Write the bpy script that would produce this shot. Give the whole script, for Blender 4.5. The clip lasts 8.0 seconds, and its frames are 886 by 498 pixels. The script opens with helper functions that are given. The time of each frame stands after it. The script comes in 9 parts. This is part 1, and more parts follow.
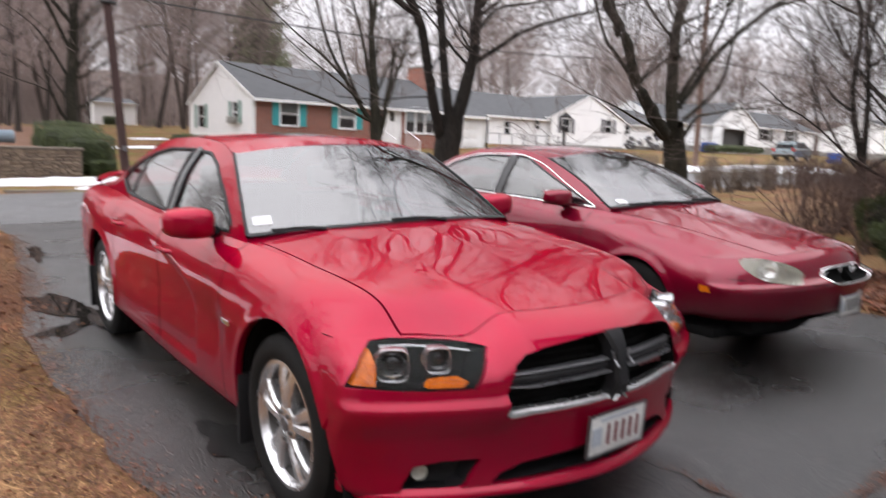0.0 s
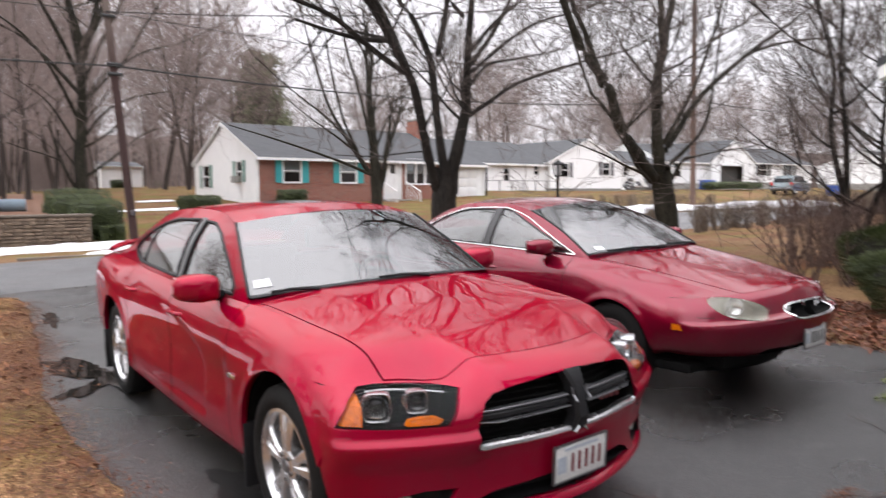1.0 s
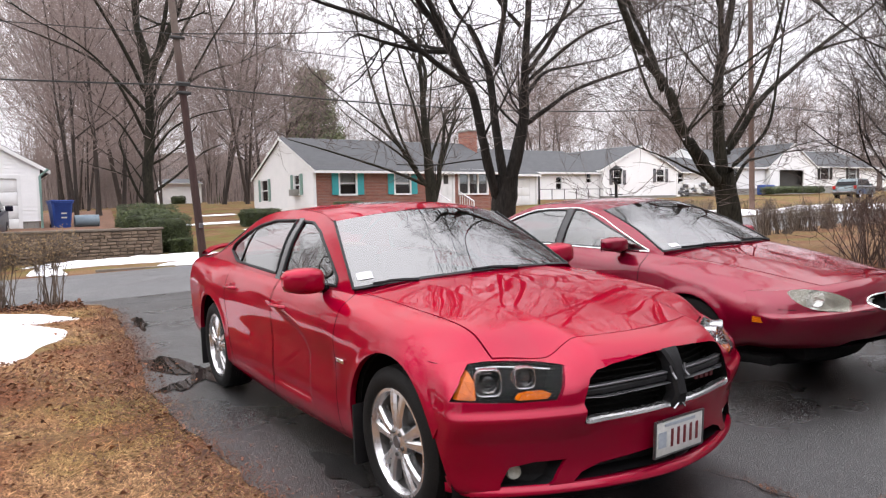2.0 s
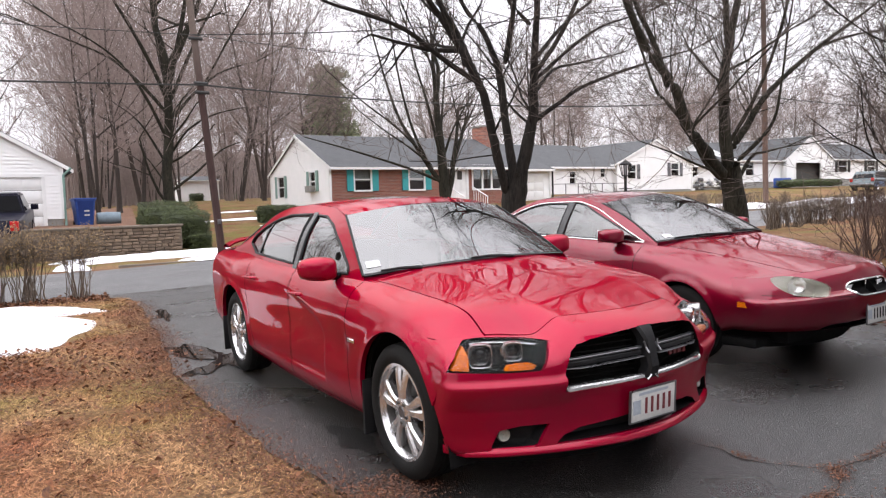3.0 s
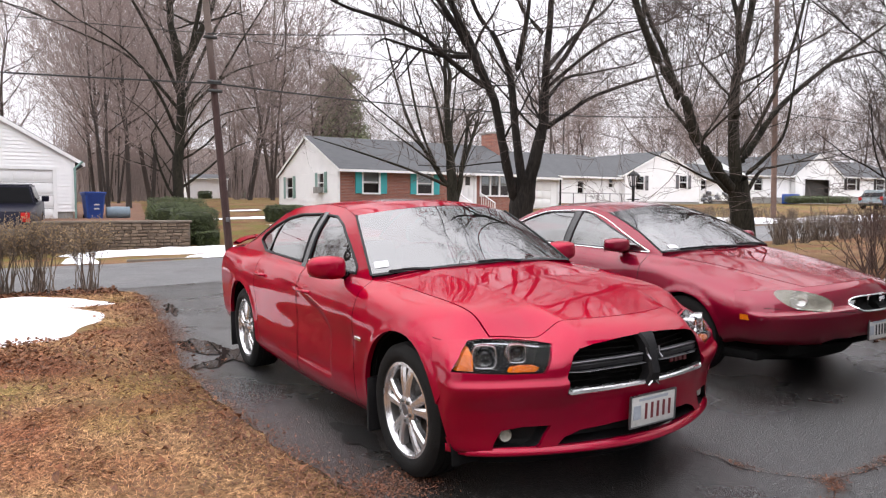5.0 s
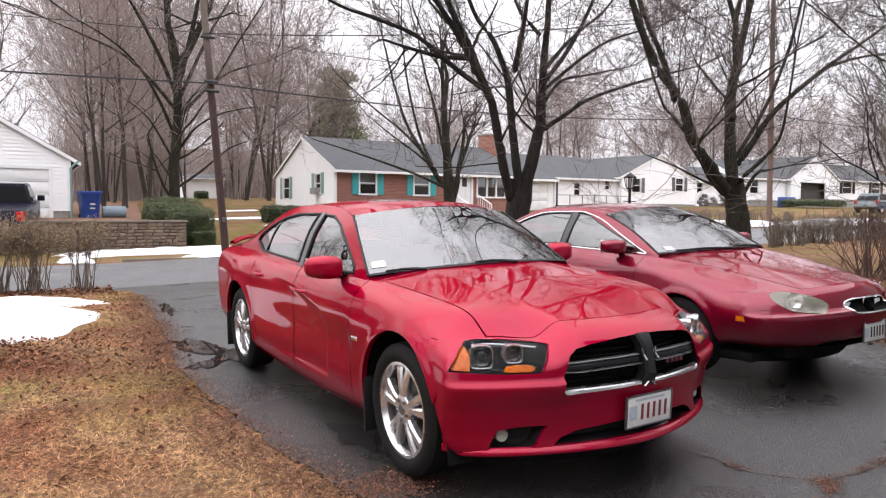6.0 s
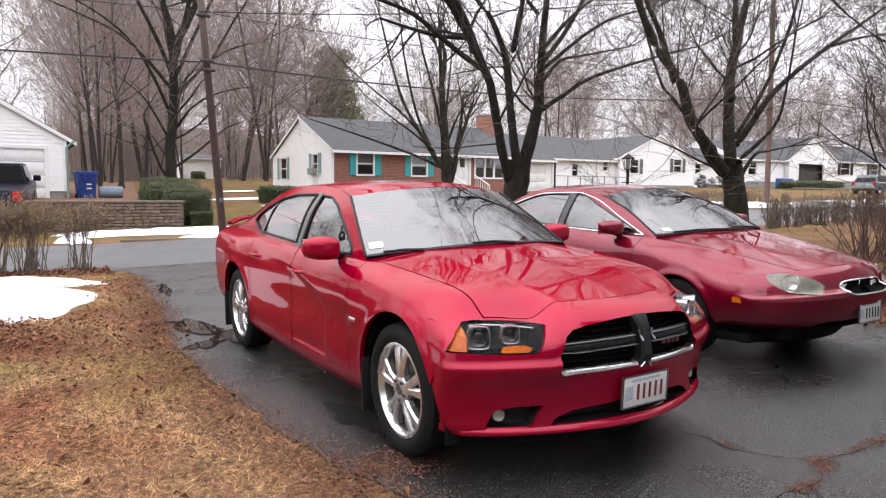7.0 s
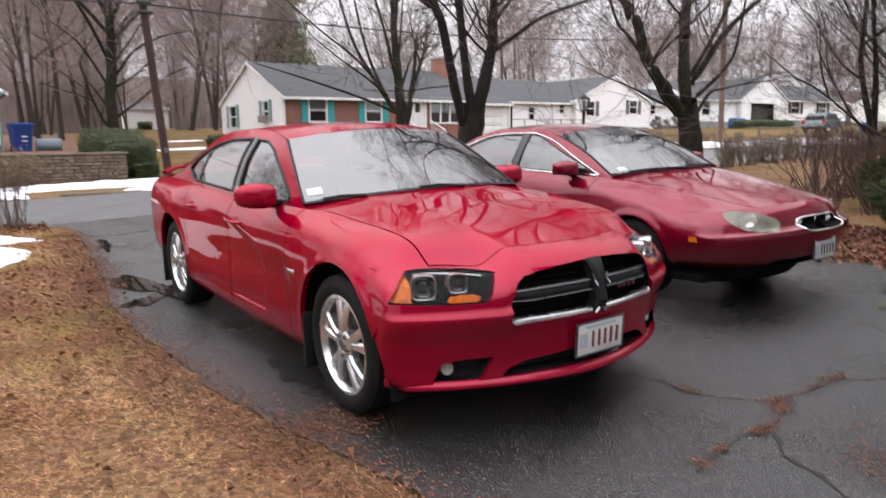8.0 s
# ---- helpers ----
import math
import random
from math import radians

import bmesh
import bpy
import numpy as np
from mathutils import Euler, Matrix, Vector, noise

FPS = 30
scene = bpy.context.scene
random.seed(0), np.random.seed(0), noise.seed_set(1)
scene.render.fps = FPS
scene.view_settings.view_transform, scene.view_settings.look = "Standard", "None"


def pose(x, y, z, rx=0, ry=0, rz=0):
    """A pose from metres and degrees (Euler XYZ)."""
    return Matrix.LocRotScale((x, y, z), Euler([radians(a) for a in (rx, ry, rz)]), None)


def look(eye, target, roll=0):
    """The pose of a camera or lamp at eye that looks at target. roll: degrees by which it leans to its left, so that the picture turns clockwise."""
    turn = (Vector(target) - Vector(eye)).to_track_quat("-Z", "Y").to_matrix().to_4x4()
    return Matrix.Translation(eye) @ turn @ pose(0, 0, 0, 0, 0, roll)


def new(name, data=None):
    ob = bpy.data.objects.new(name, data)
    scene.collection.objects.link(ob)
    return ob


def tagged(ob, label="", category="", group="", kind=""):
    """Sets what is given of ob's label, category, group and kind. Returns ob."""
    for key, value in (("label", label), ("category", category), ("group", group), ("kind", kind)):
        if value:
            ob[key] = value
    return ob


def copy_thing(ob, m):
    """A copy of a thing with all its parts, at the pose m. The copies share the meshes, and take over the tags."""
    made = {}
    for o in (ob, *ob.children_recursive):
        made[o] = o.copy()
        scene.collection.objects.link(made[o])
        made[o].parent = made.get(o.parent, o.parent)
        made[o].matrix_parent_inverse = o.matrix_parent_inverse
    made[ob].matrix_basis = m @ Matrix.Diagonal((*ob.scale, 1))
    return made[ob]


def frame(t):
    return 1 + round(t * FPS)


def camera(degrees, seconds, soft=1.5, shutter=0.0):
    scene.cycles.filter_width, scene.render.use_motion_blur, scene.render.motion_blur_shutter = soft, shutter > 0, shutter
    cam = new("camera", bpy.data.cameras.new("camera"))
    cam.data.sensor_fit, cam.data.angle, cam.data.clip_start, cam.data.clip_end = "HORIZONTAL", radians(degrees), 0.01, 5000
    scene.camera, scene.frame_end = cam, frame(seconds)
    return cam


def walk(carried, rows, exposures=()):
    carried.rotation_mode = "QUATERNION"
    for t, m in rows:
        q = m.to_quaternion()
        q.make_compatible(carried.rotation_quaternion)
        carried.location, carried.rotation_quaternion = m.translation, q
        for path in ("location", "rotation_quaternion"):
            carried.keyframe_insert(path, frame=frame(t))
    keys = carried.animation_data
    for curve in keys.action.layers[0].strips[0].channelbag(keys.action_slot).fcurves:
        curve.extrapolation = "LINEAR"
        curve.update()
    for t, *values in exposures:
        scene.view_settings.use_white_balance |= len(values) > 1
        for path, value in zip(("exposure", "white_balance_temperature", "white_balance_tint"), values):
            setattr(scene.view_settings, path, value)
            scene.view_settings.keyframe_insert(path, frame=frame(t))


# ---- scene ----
cam = camera(64.2, 8.0, soft=1.2, shutter=0.35)
PATH = [
    (0, (-2.045, -3.994, 1.471), (-0.84, -2.423, 1.185), 2.2),
    (0.3, (-2.064, -4.074, 1.486), (-0.703, -2.662, 1.092), 2.1),
    (0.5, (-2.085, -4.161, 1.509), (-0.643, -2.823, 1.149), 1.4),
    (0.6, (-2.093, -4.181, 1.514), (-0.653, -2.827, 1.208), 1.2),
    (0.8, (-2.13, -4.297, 1.529), (-0.796, -2.822, 1.321), 0.2),
    (1, (-2.165, -4.366, 1.554), (-0.967, -2.771, 1.401), -0.3),
    (1.5, (-2.338, -4.38, 1.524), (-1.231, -2.716, 1.456), -0.7),
    (1.7, (-2.406, -4.364, 1.483), (-1.304, -2.698, 1.377), -0.9),
    (3, (-2.616, -4.774, 1.458), (-1.57, -3.074, 1.328), -1.7),
    (3.5, (-2.65, -4.814, 1.451), (-1.616, -3.107, 1.319), -1.2),
    (4, (-2.654, -4.823, 1.447), (-1.623, -3.114, 1.322), -0.6),
    (4.5, (-2.66, -4.828, 1.447), (-1.633, -3.116, 1.329), -0.1),
    (6, (-2.672, -4.83, 1.439), (-1.63, -3.126, 1.328), 0.4),
    (6.5, (-2.672, -4.83, 1.436), (-1.626, -3.131, 1.295), 0.4),
    (7, (-2.671, -4.83, 1.44), (-1.625, -3.133, 1.275), 0.5),
    (7.5, (-2.627, -4.807, 1.438), (-1.582, -3.111, 1.26), 0.2),
    (8, (-2.466, -4.661, 1.403), (-1.335, -3.042, 1.089), -0.6),
]
EXPOSURE = [(0, -0.06), (0.5, -0.08), (1, 0.03), (3, 0.06), (4.5, 0.07), (6.5, 0.05), (7.5, 0.0), (8, -0.10)]
walk(cam, [(t, look(eye, target, roll)) for t, eye, target, roll in PATH], EXPOSURE)


# ---- daylight: an overcast, bright sky and a very wide, weak sun ----
world = bpy.data.worlds.new("overcast_sky")
scene.world = world
world.use_nodes = True
wn, wl = world.node_tree.nodes, world.node_tree.links
wn.clear()
sky = wn.new("ShaderNodeTexSky")
sky.sky_type, sky.sun_disc = "NISHITA", False
sky.sun_elevation, sky.sun_rotation = radians(48), radians(-60)
sky.air_density, sky.dust_density = 1.0, 6.0
flat = wn.new("ShaderNodeHueSaturation")
flat.inputs["Saturation"].default_value = 0.10
cloud = wn.new("ShaderNodeMix")
cloud.data_type = "RGBA"
cloud.inputs["Factor"].default_value = 0.85
back = wn.new("ShaderNodeBackground")
back.inputs["Strength"].default_value = 0.19
wout = wn.new("ShaderNodeOutputWorld")
wl.new(sky.outputs[0], flat.inputs["Color"])
wl.new(flat.outputs[0], cloud.inputs[6])
# an overcast sky is brightest overhead
wtc = wn.new("ShaderNodeTexCoord")
wsep = wn.new("ShaderNodeSeparateXYZ")
wramp = wn.new("ShaderNodeMapRange")
wramp.inputs["From Min"].default_value, wramp.inputs["From Max"].default_value = 0.0, 1.0
wramp.inputs["To Min"].default_value, wramp.inputs["To Max"].default_value = 5.3, 21.0
wcol = wn.new("ShaderNodeVectorMath")
wcol.operation = "SCALE"
wcol.inputs[0].default_value = (0.995, 0.975, 1.045)
wl.new(wtc.outputs["Generated"], wsep.inputs[0])
wl.new(wsep.outputs["Z"], wramp.inputs["Value"])
wl.new(wramp.outputs[0], wcol.inputs["Scale"])
wl.new(wcol.outputs[0], cloud.inputs[7])
wl.new(cloud.outputs[2], back.inputs["Color"])
wl.new(back.outputs[0], wout.inputs["Surface"])
sun_data = bpy.data.lights.new("sun", "SUN")
sun_data.energy, sun_data.angle, sun_data.color = 1.0, radians(120), (1.0, 0.97, 0.93)
sun = new("sun", sun_data)
sun.matrix_world = look((-30, 20, 45), (0, 0, 0))
scene.view_settings.exposure = 0.0

# ---- small tools ----


def part(name, bm, material, parent=None, label="", smooth=True, sharp=0.6):
    """Links a bmesh as one mesh object under a thing or a part."""
    if smooth:
        bm.normal_update()
        for f in bm.faces:
            f.smooth = True
        for e in bm.edges:
            if len(e.link_faces) == 2 and e.calc_face_angle(0) > sharp:
                e.smooth = False
    me = bpy.data.meshes.new(name)
    bm.to_mesh(me)
    bm.free()
    me.materials.append(material)
    ob = new(name, me)
    if parent is not None:
        ob.parent = parent
    if label:
        tagged(ob, label)
    return ob


def raw_part(name, verts, faces, material, parent=None, label="", smooth=True):
    me = bpy.data.meshes.new(name)
    me.from_pydata(verts, [], faces)
    if smooth:
        me.polygons.foreach_set("use_smooth", [True] * len(me.polygons))
    me.materials.append(material)
    ob = new(name, me)
    if parent is not None:
        ob.parent = parent
    if label:
        tagged(ob, label)
    return ob


def thing(name, label, category, m=None, group="", kind=""):
    ob = new(name)
    ob.empty_display_size = 0.1
    if m is not None:
        ob.matrix_basis = m
    return tagged(ob, label, category, group, kind)


def box(bm, x0, y0, z0, x1, y1, z1, bevel=0.0, m=None):
    ret = bmesh.ops.create_cube(bm, size=1.0)
    vs = ret["verts"]
    for v in vs:
        v.co = Vector(((x0 + x1) / 2 + v.co.x * (x1 - x0), (y0 + y1) / 2 + v.co.y * (y1 - y0), (z0 + z1) / 2 + v.co.z * (z1 - z0)))
    if bevel > 0:
        es = list({e for v in vs for e in v.link_edges})
        ret = bmesh.ops.bevel(bm, geom=es, offset=bevel, segments=2, affect="EDGES", profile=0.5)
        vs = list({v for f in ret["faces"] for v in f.verts} | {v for v in vs if v.is_valid})
    if m is not None:
        bmesh.ops.transform(bm, matrix=m, verts=[v for v in vs if v.is_valid])
    return vs


def box_bm(*a, **k):
    bm = bmesh.new()
    box(bm, *a, **k)
    return bm


def cyl(bm, p0, p1, r0, r1=None, n=12, caps=True):
    p0, p1 = Vector(p0), Vector(p1)
    r1 = r0 if r1 is None else r1
    q = (p1 - p0).to_track_quat("Z", "Y")
    rings = []
    for p, r in ((p0, r0), (p1, r1)):
        rings.append([bm.verts.new(p + q @ Vector((r * math.cos(2 * math.pi * i / n), r * math.sin(2 * math.pi * i / n), 0))) for i in range(n)])
    for i in range(n):
        bm.faces.new((rings[0][i], rings[0][(i + 1) % n], rings[1][(i + 1) % n], rings[1][i]))
    if caps:
        bm.faces.new(rings[0][::-1])
        bm.faces.new(rings[1])


def lathe(bm, profile, n=32, axis="x", centre=(0, 0, 0)):
    """Turns a profile of (along, radius) round an axis."""
    c = Vector(centre)
    rings = []
    for a, r in profile:
        ring = []
        for i in range(n):
            t = 2 * math.pi * i / n
            if axis == "x":
                p = Vector((a, r * math.cos(t), r * math.sin(t)))
            elif axis == "y":
                p = Vector((r * math.cos(t), a, r * math.sin(t)))
            else:
                p = Vector((r * math.cos(t), r * math.sin(t), a))
            ring.append(bm.verts.new(c + p))
        rings.append(ring)
    for k in range(len(rings) - 1):
        for i in range(n):
            j = (i + 1) % n
            bm.faces.new((rings[k][i], rings[k][j], rings[k + 1][j], rings[k + 1][i]))
    return rings


def tube(bm, pts, r, n=6, r_end=None, cap=True):
    pts = [Vector(p) for p in pts]
    r_end = r if r_end is None else r_end
    rings = []
    for i, p in enumerate(pts):
        d = (pts[min(i + 1, len(pts) - 1)] - pts[max(i - 1, 0)]).normalized()
        q = d.to_track_quat("Z", "Y")
        rr = r + (r_end - r) * i / (len(pts) - 1)
        rings.append([bm.verts.new(p + q @ Vector((rr * math.cos(2 * math.pi * k / n), rr * math.sin(2 * math.pi * k / n), 0))) for k in range(n)])
    for a, b in zip(rings, rings[1:]):
        for k in range(n):
            bm.faces.new((a[k], a[(k + 1) % n], b[(k + 1) % n], b[k]))
    if cap:
        bm.faces.new(rings[0][::-1])
        bm.faces.new(rings[-1])


def prism(bm, outline, y0, y1, m=None):
    """A closed outline of (x, z), given depth along y."""
    a = [bm.verts.new((x, y0, z)) for x, z in outline]
    b = [bm.verts.new((x, y1, z)) for x, z in outline]
    n = len(outline)
    bm.faces.new(a)
    bm.faces.new(b[::-1])
    for i in range(n):
        bm.faces.new((a[i], b[i], b[(i + 1) % n], a[(i + 1) % n]))
    if m is not None:
        bmesh.ops.transform(bm, matrix=m, verts=a + b)


def smooth_line(knots, y):
    """Knots (y, x, z) in rising y; a smooth line through them, as a point at y."""
    ks = knots
    if y <= ks[0][0]:
        return Vector((ks[0][1], y, ks[0][2]))
    if y >= ks[-1][0]:
        return Vector((ks[-1][1], y, ks[-1][2]))
    for i in range(len(ks) - 1):
        if ks[i][0] <= y <= ks[i + 1][0]:
            break
    out = []
    for c in (1, 2):
        def slope(j):
            if j == 0:
                return (ks[1][c] - ks[0][c]) / (ks[1][0] - ks[0][0])
            if j == len(ks) - 1:
                return (ks[-1][c] - ks[-2][c]) / (ks[-1][0] - ks[-2][0])
            d0 = (ks[j][c] - ks[j - 1][c]) / (ks[j][0] - ks[j - 1][0])
            d1 = (ks[j + 1][c] - ks[j][c]) / (ks[j + 1][0] - ks[j][0])
            return 0.0 if d0 * d1 <= 0 else 2 * d0 * d1 / (d0 + d1)
        h = ks[i + 1][0] - ks[i][0]
        t = (y - ks[i][0]) / h
        a, b = ks[i][c], ks[i + 1][c]
        out.append((2 * t**3 - 3 * t**2 + 1) * a + (t**3 - 2 * t**2 + t) * h * slope(i) + (-2 * t**3 + 3 * t**2) * b + (t**3 - t**2) * h * slope(i + 1))
    return Vector((out[0], y, out[1]))


def line_points(knots, n, a=0.0, b=1.0):
    y0, y1 = knots[0][0], knots[-1][0]
    return [smooth_line(knots, y0 + (y1 - y0) * (a + (b - a) * i / (n - 1))) for i in range(n)]


def across(row, per):
    """Catmull-Rom through the points of a row, per steps between neighbours."""
    out = []
    for i in range(len(row) - 1):
        p0, p1, p2, p3 = row[max(i - 1, 0)], row[i], row[i + 1], row[min(i + 2, len(row) - 1)]
        for k in range(per):
            t = k / per
            out.append(0.5 * (2 * p1 + (p2 - p0) * t + (2 * p0 - 5 * p1 + 4 * p2 - p3) * t * t + (3 * p1 - p0 - 3 * p2 + p3) * t**3))
    out.append(row[-1])
    return out


def grid(bm, rows):
    vs = [[bm.verts.new(p) for p in r] for r in rows]
    for a, b in zip(vs, vs[1:]):
        for i in range(len(a) - 1):
            bm.faces.new((a[i], a[i + 1], b[i + 1], b[i]))
    return vs


def loft(lines, n, per, a=0.0, b=1.0):
    bm = bmesh.new()
    cols = [line_points(k, n, a, b) for k in lines]
    grid(bm, [across([c[i] for c in cols], per) for i in range(n)])
    return bm


def area2(poly):
    return sum(p[0] * q[1] - q[0] * p[1] for p, q in zip(poly, poly[1:] + poly[:1]))


def take_out(bm, poly, axis, ok):
    """Cuts a convex outline out of a surface, looking along an axis ('x': outline in y, z; 'y': in x, z; 'z': in x, y). Returns the piece as a new bmesh."""
    if area2(poly) < 0:
        poly = poly[::-1]
    u, w = {"x": (1, 2), "y": (0, 2), "z": (0, 1)}[axis]

    def inside(co, eps=0.0):
        for p, q in zip(poly, poly[1:] + poly[:1]):
            if (q[0] - p[0]) * (co[w] - p[1]) - (q[1] - p[1]) * (co[u] - p[0]) < -eps:
                return False
        return True

    lo_u, hi_u = min(p[0] for p in poly), max(p[0] for p in poly)
    lo_w, hi_w = min(p[1] for p in poly), max(p[1] for p in poly)

    def near(f):
        if not ok(f.calc_center_median()):
            return False
        us, ws = [v.co[u] for v in f.verts], [v.co[w] for v in f.verts]
        return max(us) >= lo_u and min(us) <= hi_u and max(ws) >= lo_w and min(ws) <= hi_w

    for p, q in zip(poly, poly[1:] + poly[:1]):
        fs = [f for f in bm.faces if near(f)]
        if not fs:
            break
        co, no = [0.0] * 3, [0.0] * 3
        co[u], co[w] = p
        no[u], no[w] = q[1] - p[1], p[0] - q[0]
        geom = fs + list({e for f in fs for e in f.edges}) + list({v for f in fs for v in f.verts})
        bmesh.ops.bisect_plane(bm, geom=geom, plane_co=co, plane_no=no, dist=1e-5)
    gone = [f for f in bm.faces if ok(f.calc_center_median()) and inside(f.calc_center_median())]
    out = bmesh.new()
    seen = {}
    for f in gone:
        vs = []
        for v in f.verts:
            if v not in seen:
                seen[v] = out.verts.new(v.co)
            vs.append(seen[v])
        out.faces.new(vs)
    bmesh.ops.delete(bm, geom=gone, context="FACES")
    return out


def grown(poly, d):
    """A convex outline moved outwards by d."""
    if area2(poly) < 0:
        poly = poly[::-1]
    n, out = len(poly), []
    for i in range(n):
        a, b, c = Vector(poly[i - 1]), Vector(poly[i]), Vector(poly[(i + 1) % n])
        n0 = Vector(((b - a).y, -(b - a).x)).normalized()
        n1 = Vector(((c - b).y, -(c - b).x)).normalized()
        k = (n0 + n1) / max(0.3, 1 + n0.dot(n1))
        out.append(tuple(b + k * d))
    return out


def rim_in(bm, shift, test):
    """Turns the open edges that pass the test inwards by a shift, as a panel's folded edge."""
    es = [e for e in bm.edges if len(e.link_faces) == 1 and test((e.verts[0].co + e.verts[1].co) / 2)]
    ret = bmesh.ops.extrude_edge_only(bm, edges=es)
    for v in ret["geom"]:
        if isinstance(v, bmesh.types.BMVert):
            v.co += Vector(shift)


def mirrored(bm):
    """Adds the mirror image of a half in x."""
    ret = bmesh.ops.duplicate(bm, geom=bm.verts[:] + bm.edges[:] + bm.faces[:])
    vs = [g for g in ret["geom"] if isinstance(g, bmesh.types.BMVert)]
    fs = [g for g in ret["geom"] if isinstance(g, bmesh.types.BMFace)]
    for v in vs:
        v.co.x = -v.co.x
    bmesh.ops.reverse_faces(bm, faces=fs)
    bmesh.ops.remove_doubles(bm, verts=[v for v in bm.verts if abs(v.co.x) < 1e-4], dist=1e-4)
    return bm


def flipped(bm):
    for v in bm.verts:
        v.co.x = -v.co.x
    bmesh.ops.reverse_faces(bm, faces=bm.faces[:])
    return bm


def copy_bm(bm):
    return bm.copy()


def outward(bm):
    bmesh.ops.recalc_face_normals(bm, faces=bm.faces[:])
    return bm

# ---- materials ----
def surf(name, c1, c2, rough=0.6, scale=3.0, fine=40.0, bump=0.2, metal=0.0, coat=0.0, rough_var=0.1, per_object=0.0, stretch=(1, 1, 1), bump_dist=0.01, island=0.0, spec=0.5):
    """A surface of two colours mixed by two scales of grain, with relief and uneven gloss."""
    m = bpy.data.materials.new(name)
    m.use_nodes = True
    n, l = m.node_tree.nodes, m.node_tree.links
    p = n["Principled BSDF"]
    tc = n.new("ShaderNodeTexCoord")
    mp = n.new("ShaderNodeMapping")
    mp.inputs["Scale"].default_value = stretch
    l.new(tc.outputs["Object"], mp.inputs["Vector"])
    big, small = n.new("ShaderNodeTexNoise"), n.new("ShaderNodeTexNoise")
    for t, s in ((big, scale), (small, fine)):
        t.inputs["Scale"].default_value, t.inputs["Detail"].default_value = s, 5
        l.new(mp.outputs[0], t.inputs["Vector"])
    ad = n.new("ShaderNodeMath")
    ad.operation = "MULTIPLY_ADD"
    ad.inputs[1].default_value = 0.55
    l.new(small.outputs["Fac"], ad.inputs[0])
    hb = n.new("ShaderNodeMath")
    hb.operation = "MULTIPLY"
    hb.inputs[1].default_value = 0.5
    l.new(big.outputs["Fac"], hb.inputs[0])
    l.new(hb.outputs[0], ad.inputs[2])
    ramp = n.new("ShaderNodeMapRange")
    ramp.inputs["From Min"].default_value, ramp.inputs["From Max"].default_value = 0.36, 0.68
    l.new(ad.outputs[0], ramp.inputs["Value"])
    mix = n.new("ShaderNodeMix")
    mix.data_type = "RGBA"
    mix.inputs[6].default_value, mix.inputs[7].default_value = (*c1, 1), (*c2, 1)
    l.new(ramp.outputs[0], mix.inputs["Factor"])
    colour = mix.outputs[2]
    if per_object or island:
        src = n.new("ShaderNodeObjectInfo").outputs["Random"] if per_object else n.new("ShaderNodeNewGeometry").outputs["Random Per Island"]
        k = per_object or island
        mr = n.new("ShaderNodeMapRange")
        mr.inputs["To Min"].default_value, mr.inputs["To Max"].default_value = 1 - k, 1 + k
        l.new(src, mr.inputs["Value"])
        hs = n.new("ShaderNodeHueSaturation")
        l.new(mr.outputs[0], hs.inputs["Value"])
        l.new(colour, hs.inputs["Color"])
        colour = hs.outputs[0]
    l.new(colour, p.inputs["Base Color"])
    rr = n.new("ShaderNodeMapRange")
    rr.inputs["To Min"].default_value, rr.inputs["To Max"].default_value = max(0.02, rough - rough_var), min(1, rough + rough_var)
    l.new(big.outputs["Fac"], rr.inputs["Value"])
    l.new(rr.outputs[0], p.inputs["Roughness"])
    p.inputs["Metallic"].default_value = metal
    p.inputs["Specular IOR Level"].default_value = spec
    p.inputs["Coat Weight"].default_value = coat
    p.inputs["Coat Roughness"].default_value = 0.03
    if bump:
        b = n.new("ShaderNodeBump")
        b.inputs["Strength"].default_value, b.inputs["Distance"].default_value = bump, bump_dist
        l.new(small.outputs["Fac"], b.inputs["Height"])
        l.new(b.outputs[0], p.inputs["Normal"])
    return m


